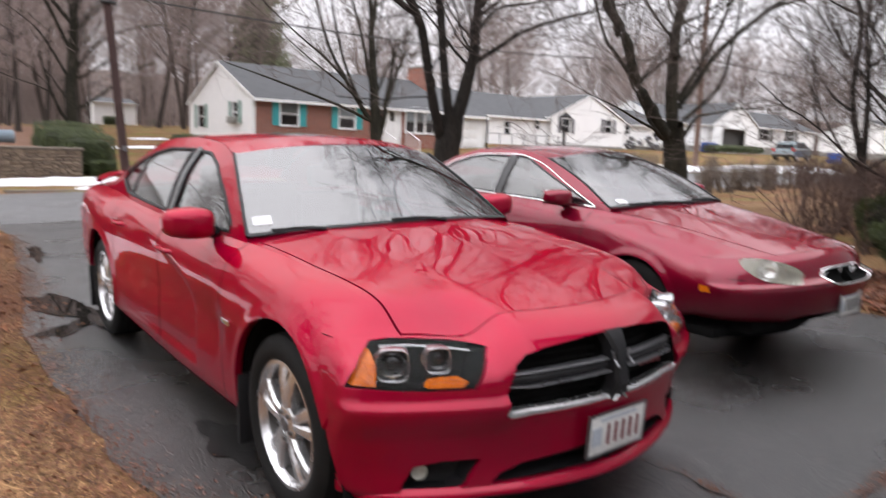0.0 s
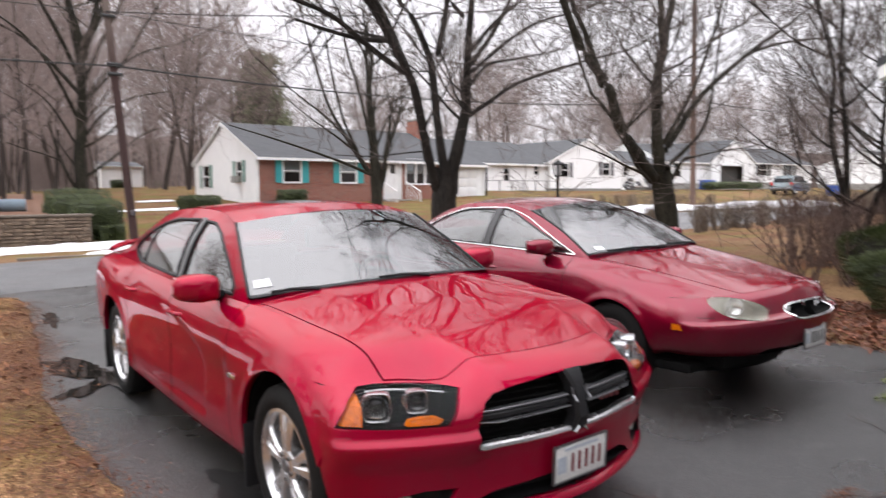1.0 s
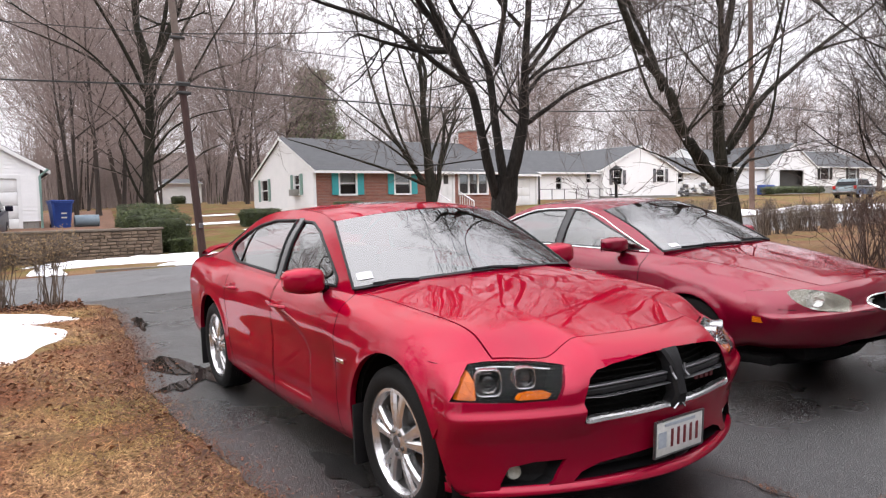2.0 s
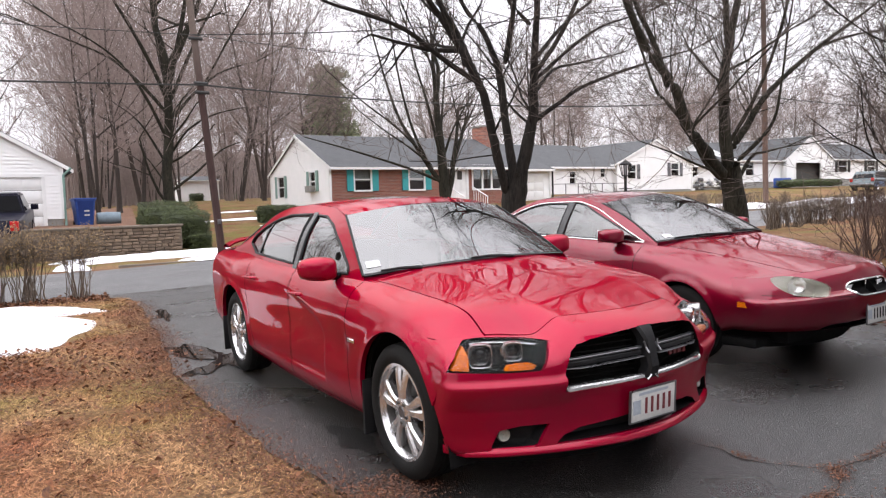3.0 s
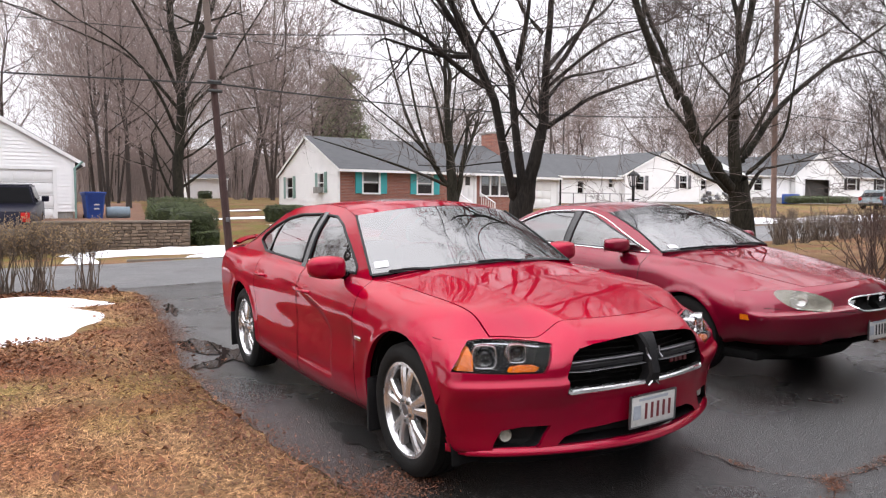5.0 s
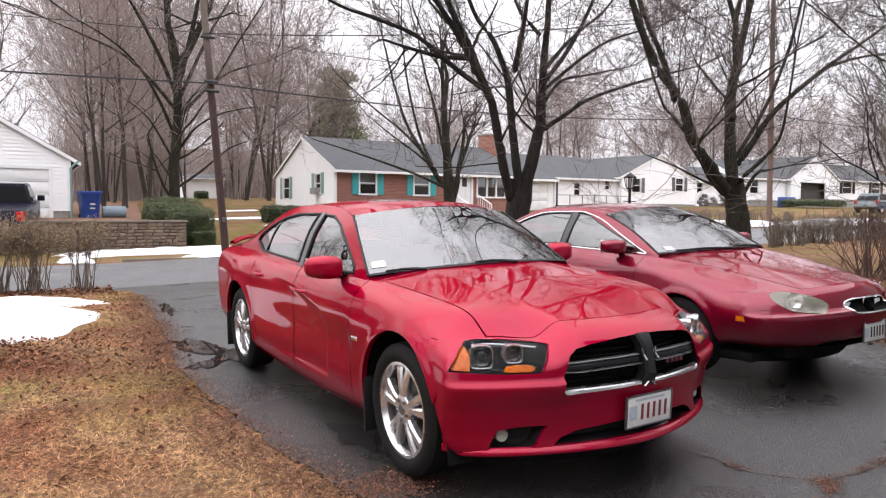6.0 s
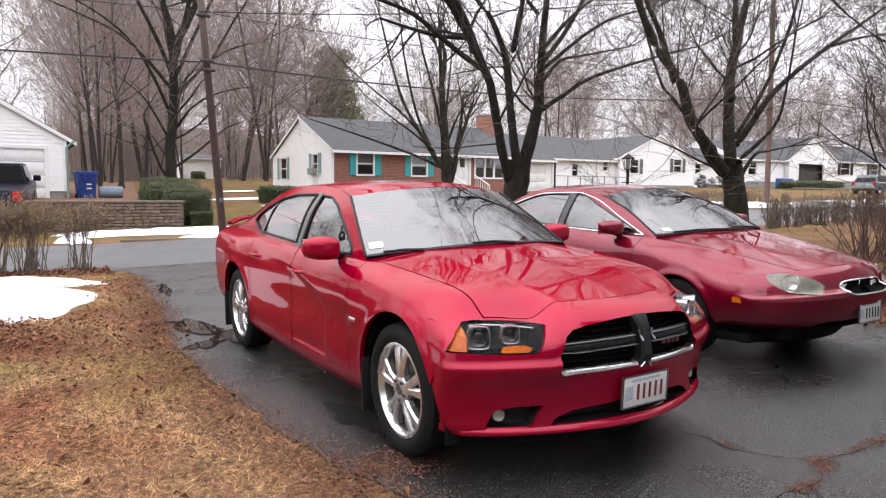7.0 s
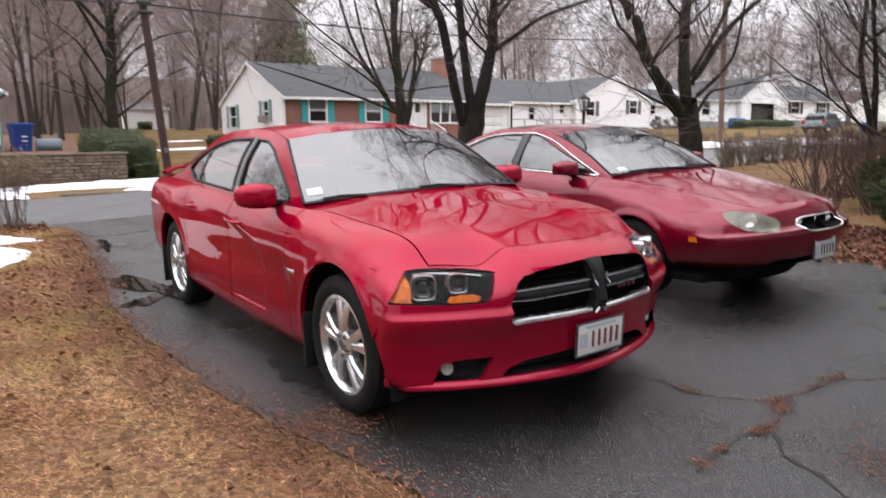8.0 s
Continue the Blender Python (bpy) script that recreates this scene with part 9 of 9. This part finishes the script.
for k in range(6):
    t = 2 * math.pi * k / 6
    tube(bm, [(0.085 * math.cos(t), 0.085 * math.sin(t), H - 0.39), (0.15 * math.cos(t), 0.15 * math.sin(t), H - 0.11)], 0.009, 5)
head = part("lantern", bm, M_BLACK, lp)
bm = bmesh.new()
lathe(bm, [(H - 0.38, 0.080), (H - 0.12, 0.145)], 6, "z")
part("lantern_glass", bm, M_LENS, head).visible_shadow = False

# stone retaining wall
wall = thing("retaining_wall", "low tan stone retaining wall with a capping", "stone wall")
bm = bmesh.new()
box(bm, -2.6, 18.62, 0.0, 2.05, 18.95, 0.98)
part("wall_core", bm, M_MORTAR, wall, smooth=False)
bm = bmesh.new()
box(bm, -2.65, 18.50, 0.98, 2.12, 19.02, 1.05, 0.015)
part("capping", bm, M_MORTAR, wall)
rg = random.Random(14)
stone_meshes = []
for k in range(6):
    bm = bmesh.new()
    w_, h_ = rg.uniform(0.16, 0.36), rg.uniform(0.07, 0.10)
    box(bm, -w_ / 2, -0.05, -h_ / 2, w_ / 2, 0.05, h_ / 2, 0.014)
    for v in bm.verts:
        v.co += Vector((rg.uniform(-1, 1), rg.uniform(-1, 1), rg.uniform(-1, 1))) * 0.006
    me = bpy.data.meshes.new("stone")
    bm.to_mesh(me)
    bm.free()
    me.materials.append(M_STONE)
    stone_meshes.append((me, w_, h_))
z = 0.10
row = 0
while z < 0.95:
    x = -2.6 + rg.uniform(0, 0.15)
    while x < 2.0:
        me, w_, h_ = rg.choice(stone_meshes)
        o = bpy.data.objects.new("stone", me)
        scene.collection.objects.link(o)
        o.parent = wall
        o.location = (min(x + w_ / 2, 2.05 - w_ / 2), 18.60 + rg.uniform(-0.02, 0.01), z)
        x += w_ + 0.012
    z += 0.102
bm = bmesh.new()
box(bm, 1.9, 18.60, 0.1, 2.08, 22.5, 1.0)
tagged(part("wall_return", bm, M_MORTAR, None, smooth=False), "plain return of the retaining wall", "stone wall", kind="structure")
bm = bmesh.new()
rows = []
for y in np.linspace(18.9, 46, 26):
    rows.append([Vector((x, y, max(lie(x, y) + 0.02, 0.98 + (y - 18.9) * 0.015))) for x in np.linspace(-2.6, 1.95 + max(0, y - 26) * 0.12, 6)])
grid(bm, rows)
tagged(part("leafy_bank", bm, surf("rotting_leaf_bed", (0.09, 0.042, 0.025), (0.20, 0.10, 0.055), 0.95, 2, 22, 0.8, bump_dist=0.03), None), "bank of brown rotting leaves behind the wall", "ground", kind="structure")

# wheelie bin and barrel
zb = lie(-0.2, 24.3)
bn = thing("wheelie_bin", "blue plastic wheelie bin with a lid beside the garage", "bin", pose(-0.22, 24.0, 0.98, 0, 0, 8))
bm = bmesh.new()
rows = []
for zz, wx, wy in ((0.0, 0.24, 0.27), (0.06, 0.26, 0.29), (0.9, 0.33, 0.37), (0.94, 0.36, 0.40), (0.98, 0.36, 0.40)):
    c = 0.06
    rows.append([Vector((sx * wx - ox * c, sy * wy - oy * c, zz)) for sx, sy, ox, oy in ((-1, -1, 0, -1), (-1, -1, -1, 0), (1, -1, 1, 0), (1, -1, 0, -1), (1, 1, 0, 1), (1, 1, 1, 0), (-1, 1, -1, 0), (-1, 1, 0, 1), (-1, -1, 0, -1))])
grid(bm, rows)
part("bin_body", outward(bm), M_BIN, bn)
bm = bmesh.new()
box(bm, -0.37, -0.42, 0.98, 0.37, 0.42, 1.04, 0.025)
part("lid", bm, M_BIN, bn)
for sx in (-1, 1):
    bm = bmesh.new()
    lathe(bm, [(sx * 0.22, 0.001), (sx * 0.22, 0.11), (sx * 0.28, 0.11), (sx * 0.28, 0.001)], 16, "x", (0, 0.30, 0.11))
    part("bin_wheel", bm, M_RUBBER, bn)
for y, z in ((-0.355, 0.55), (-0.345, 0.40)):
    part("bin_mark", box_bm(-0.05, y, z, 0.12, y + 0.010, z + 0.05), M_PLATE, bn, smooth=False)
br = thing("barrel", "faded blue-grey barrel lying on its side", "barrel", pose(0.62, 24.2, 1.12, 0, 0, 0))
bm = bmesh.new()
lathe(bm, [(-0.40, 0.001), (-0.40, 0.20), (-0.38, 0.22), (0.0, 0.235), (0.38, 0.22), (0.40, 0.24), (0.41, 0.20), (0.30, 0.19), (0.30, 0.001)], 24, "x", (0, 0, 0.14))
part("barrel_body", outward(bm), M_BARREL, br)


# ---- other vehicles ----
def simple_vehicle(name, label, m, L, W, H, hood_z, cab0, cab1, paint, pickup=False, wheel_r=0.36, hatch=False):
    root = thing(name, label, "vehicle", m)
    hl, hw = L / 2, W / 2
    # body from its side outline, rounded in plan
    out = [(-hl, 0.45), (-hl + 0.05, 0.78), (-hl + 0.2, hood_z - 0.05), (cab0, hood_z), (cab1, hood_z + 0.02), (hl - 0.08, hood_z), (hl, hood_z - 0.15), (hl, 0.45), (hl - 0.1, 0.30), (-hl + 0.12, 0.30)]
    bm = bmesh.new()
    rows = []
    for x, f in ((-hw, 0.90), (-hw + 0.04, 0.98), (-hw + 0.14, 1.0), (0, 1.0), (hw - 0.14, 1.0), (hw - 0.04, 0.98), (hw, 0.90)):
        rows.append([Vector((x, y * (1 - (1 - f) * 0.3), 0.62 + (z - 0.62) * f)) for y, z in out + out[:1]])
    grid(bm, rows)
    for r in (rows[0], rows[-1]):
        bm.faces.new([bm.verts.new(p) for p in r[:-1]])
    part("body", outward(bm), paint, root)
    # cabin and glass
    y0, y1 = cab0, cab1
    roof0, roof1 = y0 + (0.14 if pickup else 0.55), (y1 - 0.60 if pickup else y1 - (0.35 if hatch else 0.6))
    bm = bmesh.new()
    lower = [(-hw + 0.06, y0), (hw - 0.06, y0), (hw - 0.06, y1), (-hw + 0.06, y1)]
    upper = [(-hw + 0.20, roof0), (hw - 0.20, roof0), (hw - 0.20, roof1), (-hw + 0.20, roof1)]
    lo = [bm.verts.new((x, y, hood_z - 0.02)) for x, y in lower]
    up = [bm.verts.new((x, y, H)) for x, y in upper]
    bm.faces.new(up)
    for i in range(4):
        bm.faces.new((lo[i], lo[(i + 1) % 4], up[(i + 1) % 4], up[i]))
    bmesh.ops.bevel(bm, geom=bm.edges[:], offset=0.05, segments=2, affect="EDGES")
    part("cabin", outward(bm), paint, root)
    for i in range(4):
        a, b = Vector((*lower[i], hood_z + 0.03)), Vector((*lower[(i + 1) % 4], hood_z + 0.03))
        c, d = Vector((*upper[(i + 1) % 4], H - 0.06)), Vector((*upper[i], H - 0.06))
        mid = (a + b + c + d) / 4
        nrm = (b - a).cross(d - a).normalized()
        q = [p.lerp(mid, 0.10) + nrm * 0.014 for p in (a, b, c, d)]
        bm = bmesh.new()
        vs = [bm.verts.new(p) for p in q]
        vb = [bm.verts.new(p - nrm * 0.01) for p in q]
        bm.faces.new(vs)
        for k in range(4):
            bm.faces.new((vs[k], vb[k], vb[(k + 1) % 4], vs[(k + 1) % 4]))
        part("window", outward(bm), M_TINT, root, "dark window glass", smooth=False)
    for y in (-hl + 0.85, hl - 0.95):
        for s in (-1, 1):
            bm = bmesh.new()
            lathe(bm, [(s * (hw - 0.24), 0.02), (s * (hw - 0.24), wheel_r), (s * (hw + 0.01), wheel_r), (s * (hw + 0.02), wheel_r * 0.68)], 24, "x", (0, y, wheel_r))
            t = part("wheel", outward(bm), M_RUBBER, root)
            bm = bmesh.new()
            lathe(bm, [(s * (hw + 0.018), wheel_r * 0.68), (s * (hw - 0.02), wheel_r * 0.5), (s * (hw + 0.02), 0.001)], 20, "x", (0, y, wheel_r))
            part("hub_cap", outward(bm), M_ALLOY, t)
    for s in (-1, 1):
        a, b = sorted((s * (hw - 0.02), s * (hw - 0.24)))
        part("tail_light", box_bm(a, -hl - 0.015, 0.78, b, -hl + 0.10, 1.05, 0.02), M_TAIL, root)
        a, b = sorted((s * hw, s * (hw + 0.22)))
        part("door_mirror", box_bm(a, cab1 - 0.60, hood_z + 0.02, b, cab1 - 0.48, hood_z + 0.20, 0.03), paint, root)
    part("rear_bumper", box_bm(-hw + 0.03, -hl - 0.10, 0.42, hw - 0.03, -hl + 0.03, 0.60, 0.03), M_SATIN, root)
    return root


simple_vehicle("pickup_truck", "black pickup truck parked before the garage", pose(-3.02, 20.9, 0.42, 3.5, 0, -5.5), 5.4, 1.95, 1.72, 1.12, 0.1, 2.0, M_TRUCK, True, 0.40)
simple_vehicle("estate_car", "dark teal estate car parked before the white houses", pose(59.5, 27.0, lie(59.5, 27) + 0.02, 0, 0, -80), 4.9, 1.85, 1.62, 1.0, -2.2, 1.4, M_VAN, False, 0.34, True)
rb = thing("recycling_bin", "blue recycling bin beside the white house", "bin", Matrix.Translation((58.6, 34.5, lie(58.6, 34.5))))
bm = bmesh.new()
box(bm, -0.8, -0.4, 0, 0.8, 0.4, 0.9, 0.06)
part("bin_body", bm, M_BIN, rb)
rb2 = thing("recycling_bin", "bright blue bin beside the parked estate car", "bin", Matrix.Translation((63.5, 25.2, lie(63, 25))))
bm = bmesh.new()
box(bm, -0.5, -0.4, 0, 0.5, 0.4, 0.95, 0.06)
part("bin_body", bm, M_BIN, rb2)

# wire fence before the long white wing
fence = thing("wire_fence", "low grey wire fence before the white house", "fence")
for i in range(9):
    x = 27 + i * 1.15
    bm = bmesh.new()
    tube(bm, [(x, 32.5, lie(x, 32.5) - 0.1), (x, 32.5, 2.55)], 0.035, 6)
    part("post", bm, M_SATIN, fence)
bm = bmesh.new()
tube(bm, [(27, 32.5, 2.52), (36.2, 32.5, 2.52)], 0.025, 6)
part("top_rail", bm, M_SATIN, fence)
# stone facing and lattice by the porch
rg = random.Random(3)
facing = thing("stone_facing", "white and dark stone facing below the porch", "stone wall")
for i in range(70):
    x, z = 45.3 + rg.random() * 8.0, 1.9 + rg.random() * 1.15
    bm = bmesh.new()
    s = rg.uniform(0.16, 0.32)
    box(bm, x - s, 34.8, z - s * 0.5, x + s, 34.95, z + s * 0.5, 0.05)
    part("stone", bm, M_WHITE if i % 2 else M_SATIN, facing)

# ---- ground litter ----
rg = random.Random(77)


def litter(name, label, category, n, place, size, mat, curl, lift=0.004, base=None):
    v, f = [], []
    for _ in range(n):
        x, y = place()
        z = (base(x, y) if base else lie(x, y)) + lift
        a = rg.uniform(0, 6.28)
        s = size * rg.uniform(0.5, 1.4)
        u = Vector((math.cos(a), math.sin(a), rg.uniform(-curl, curl))) * s
        w = Vector((-math.sin(a), math.cos(a), rg.uniform(-curl, curl))) * s * rg.uniform(0.35, 0.75)
        c = Vector((x, y, z + s * curl * 0.5))
        up = Vector((0, 0, s * curl * rg.uniform(0.2, 1.0)))
        k = len(v)
        v += [tuple(c - u), tuple(c - u * 0.1 + w + up), tuple(c + u), tuple(c - u * 0.1 - w + up)]
        f += [(k, k + 1, k + 2), (k, k + 2, k + 3)]
    return tagged(raw_part(name, v, f, mat, None, smooth=False), label, category, kind="stuff")


def lawn_spot(x0, x1, y0, y1, edge=0.0):
    def go():
        while True:
            x, y = rg.uniform(x0, x1), rg.uniform(y0, y1)
            if x < drive_left(y) + 0.02 - edge + rg.gauss(0, 0.05 + 0.5 * edge):
                if (x + 4.3) ** 2 / 5.9 + (y - 4.9) ** 2 / 6.3 > 1 and (x + 2.75) ** 2 / 1.3 + (y - 6.85) ** 2 / 0.30 > 1:
                    return x, y
    return go


def blades(name, label, n, place, hgt, mat):
    v, f = [], []
    for _ in range(n):
        x, y = place()
        z = lie(x, y) - 0.005
        a = rg.uniform(0, 6.28)
        h_ = hgt * rg.uniform(0.5, 1.5)
        d = Vector((math.cos(a), math.sin(a), rg.uniform(0.1, 0.9))) * h_
        o = Vector((-math.sin(a), math.cos(a), 0)) * 0.0036
        p = Vector((x, y, z))
        k = len(v)
        v += [tuple(p - o), tuple(p + o), tuple(p + d + Vector((0, 0, -0.2 * h_)))]
        f.append((k, k + 1, k + 2))
    return tagged(raw_part(name, v, f, mat, None, smooth=False), label, "grass", kind="stuff")


def tufts(name, label, n, place, hgt, mat, wide=0.0045):
    """Matted tufts: each a fan of bent blades that lean much the same way."""
    v, f = [], []
    for _ in range(n):
        x, y = place()
        lean = 6.283 * noise.noise(Vector((x * 1.9, y * 1.9, 5.0))) * 1.4 + rg.gauss(0, 0.5)
        big = rg.uniform(0.6, 1.5)
        for _ in range(rg.randint(4, 7)):
            a = lean + rg.gauss(0, 1.1)
            h_ = hgt * big * rg.uniform(0.5, 1.35)
            up = rg.uniform(0.10, 0.75)
            p = Vector((x + rg.gauss(0, 0.035), y + rg.gauss(0, 0.035), 0))
            p.z = lie(p.x, p.y) - 0.004
            d = Vector((math.cos(a), math.sin(a), up)).normalized() * h_
            o = Vector((-math.sin(a), math.cos(a), rg.uniform(-0.6, 0.6))) * wide * rg.uniform(0.6, 1.4)
            k = len(v)
            v += [tuple(p - o), tuple(p + o), tuple(p + d + Vector((0, 0, -0.2 * h_)))]
            f.append((k, k + 1, k + 2))
    return tagged(raw_part(name, v, f, mat, None, smooth=False), label, "grass", kind="stuff")


tufts("dead_grass", "matted straw-coloured dead grass of the lawn", 40000, lawn_spot(-4.6, -0.8, -3.4, 4.0, 0.14), 0.056, M_TURF, 0.0024)
tufts("dead_grass", "matted straw-coloured dead grass of the far lawn", 8000, lawn_spot(-5.5, -0.8, 4.0, 8.6, 0.14), 0.070, M_TURF, 0.0036)
litter("fallen_leaves", "scattered brown fallen leaves on the lawn", "leaves", 6500, lawn_spot(-4.6, -0.8, -4.0, 8.4), 0.012, M_LEAF, 0.6, 0.016)
litter("fallen_leaves", "dark wet leaf scraps in the grass of the lawn", "leaves", 10000, lawn_spot(-4.2, -0.8, -3.4, 4.5), 0.008, M_CRUMB, 0.6, 0.020)
litter("fallen_leaves", "scattered large curled red-brown leaves on the lawn", "leaves", 800, lawn_spot(-4.6, -1.0, -4.0, 7.0), 0.023, M_LEAF, 0.9, 0.016)


def heap(cx, cy, sx, sy):
    return lambda: (rg.gauss(cx, sx), rg.gauss(cy, sy))


litter("leaf_heap", "heap of brown dead leaves on the lawn", "leaves", 1150, heap(-2.9, 2.15, 0.70, 0.42), 0.021, M_LEAF, 0.8, 0.02)
litter("leaf_drift", "drift of brown leaves under the hedge", "leaves", 2600, lambda: (rg.uniform(-6.8, -1.2), rg.gauss(8.5, 0.25)), 0.035, M_LEAF, 0.7, 0.01)


def edge_spot():
    y = rg.uniform(-4.2, 7.5)
    return drive_left(y) + rg.gauss(-0.13, 0.15), y


litter("edge_litter", "red-brown leaf crumbs along the driveway's edge", "leaves", 30000, edge_spot, 0.0075, M_CRUMB, 0.5, 0.010)
litter("leaf_tongue", "red-brown leaf crumbs washed onto the driveway", "leaves", 2200, heap(-1.05, -1.62, 0.16, 0.12), 0.0065, M_CRUMB, 0.5, 0.010)
litter("leaf_tongue", "red-brown leaf crumbs washed onto the driveway", "leaves", 1500, heap(-1.18, 4.0, 0.12, 0.8), 0.009, M_CRUMB, 0.4, 0.010)


def bed_spot():
    while True:
        x, y = rg.uniform(3.9, 7.0), rg.uniform(-4.0, 0.2)
        if x > drive_right(y) - 0.05 + rg.gauss(0, 0.10):
            return x, y


litter("leaf_bed", "bed of red-brown dead leaves below the hedge", "leaves", 12000, bed_spot, 0.025, M_BEDLEAF, 0.8, 0.01)
blades("dead_grass", "straw-coloured dead grass beside the hedge", 16000, lambda: (rg.uniform(4.8, 13), rg.uniform(0.4, 7.3)), 0.06, M_TURF)

# cracks of the driveway, with crumbs in them
def crack(pts, w0, crumbs):
    path = []
    for a, b in zip(pts, pts[1:]):
        a, b = Vector((*a, 0)), Vector((*b, 0))
        n = max(2, int((b - a).length / 0.05))
        for i in range(n):
            p = a.lerp(b, i / n)
            path.append(p + Vector((wob(p.x, p.y, 6, 0.05), wob(p.x + 9, p.y, 6, 0.05), 0)))
    bm = bmesh.new()
    rows = []
    for i, p in enumerate(path):
        d = (path[min(i + 1, len(path) - 1)] - path[max(i - 1, 0)]).normalized()
        o = Vector((-d.y, d.x, 0)) * w0 * rg.uniform(0.3, 1.3)
        z = lie(p.x, p.y) + 0.0105 + wob(p.x, p.y, 1.1, 0.006) - 0.004
        rows.append([p - o + Vector((0, 0, z)), p + o + Vector((0, 0, z))])
    grid(bm, rows)
    tagged(part("crack", bm, M_CRACK, None), "dark crack in the driveway asphalt", "crack", kind="structure")
    if crumbs:
        def spot():
            p = rg.choice(path)
            return p.x + rg.gauss(0, 0.022), p.y + rg.gauss(0, 0.022)
        litter("crack_litter", "red-brown crumbs of leaves caught in a crack", "leaves", crumbs, spot, 0.0040, M_LEAF, 0.5, 0.012)


J, K = (0.88, -2.82), (0.54, -3.00)
crack([(0.66, -2.10), (0.68, -2.39), (0.70, -2.50), (0.82, -2.72), J], 0.004, 300)
crack([J, (1.08, -2.84), (1.41, -2.83), (1.66, -3.00), (1.89, -3.02)], 0.005, 420)
crack([(1.89, -3.02), (2.15, -2.85), (2.46, -2.65), (2.7, -2.3)], 0.004, 120)
crack([(1.89, -3.02), (1.99, -3.19), (2.3, -3.35), (2.9, -3.4)], 0.004, 60)
crack([J, (0.78, -2.91), K], 0.005, 200)
crack([K, (0.37, -3.16), (0.29, -3.36), (0.24, -3.47), (0.10, -3.9), (-0.2, -4.5)], 0.013, 120)
crack([K, (0.47, -2.93), (0.06, -2.99), (-0.13, -3.0)], 0.003, 60)
for cx, cy, sx, sy, n in ((1.43, -2.84, 0.06, 0.025, 260), (1.20, -2.84, 0.05, 0.02, 120), (0.87, -2.83, 0.05, 0.04, 320), (0.80, -2.89, 0.03, 0.03, 160), (0.51, -2.96, 0.05, 0.025, 330), (0.20, -2.96, 0.035, 0.02, 150), (0.02, -2.99, 0.03, 0.03, 150), (0.68, -2.42, 0.02, 0.04, 130)):
    litter("crack_litter", "red-brown heap of leaf crumbs caught in a crack", "leaves", n, heap(cx, cy, sx, sy), 0.0055, M_CRUMB, 0.6, 0.012)
litter("leaf_tongue", "red-brown leaf crumbs washed together on the driveway", "leaves", 700, heap(0.60, -3.48, 0.10, 0.10), 0.0065, M_CRUMB, 0.5, 0.012)
litter("leaf_tongue", "thin scatter of leaf crumbs on the driveway", "leaves", 160, heap(0.82, -3.22, 0.16, 0.12), 0.006, M_CRUMB, 0.5, 0.012)
crack([(-1.2, 5.2), (0.2, 5.5), (1.6, 5.3), (3.2, 5.6)], 0.008, 0)
crack([(-0.7, 8.0), (0.8, 7.7), (2.6, 7.9)], 0.010, 0)
M_SPRIG = surf("fresh_green_sprig", (0.09, 0.12, 0.03), (0.19, 0.22, 0.07), 0.6, 12, 60, 0.1, island=0.3)
for a, b in ((3.19, -2.35), (3.68, -2.21), (3.45, -2.65)):
    litter("green_sprig", "small green sprig lying on the driveway", "twig", 26, lambda: (rg.gauss(a, 0.045), rg.gauss(b, 0.03)), 0.018, M_SPRIG, 0.5, 0.012)
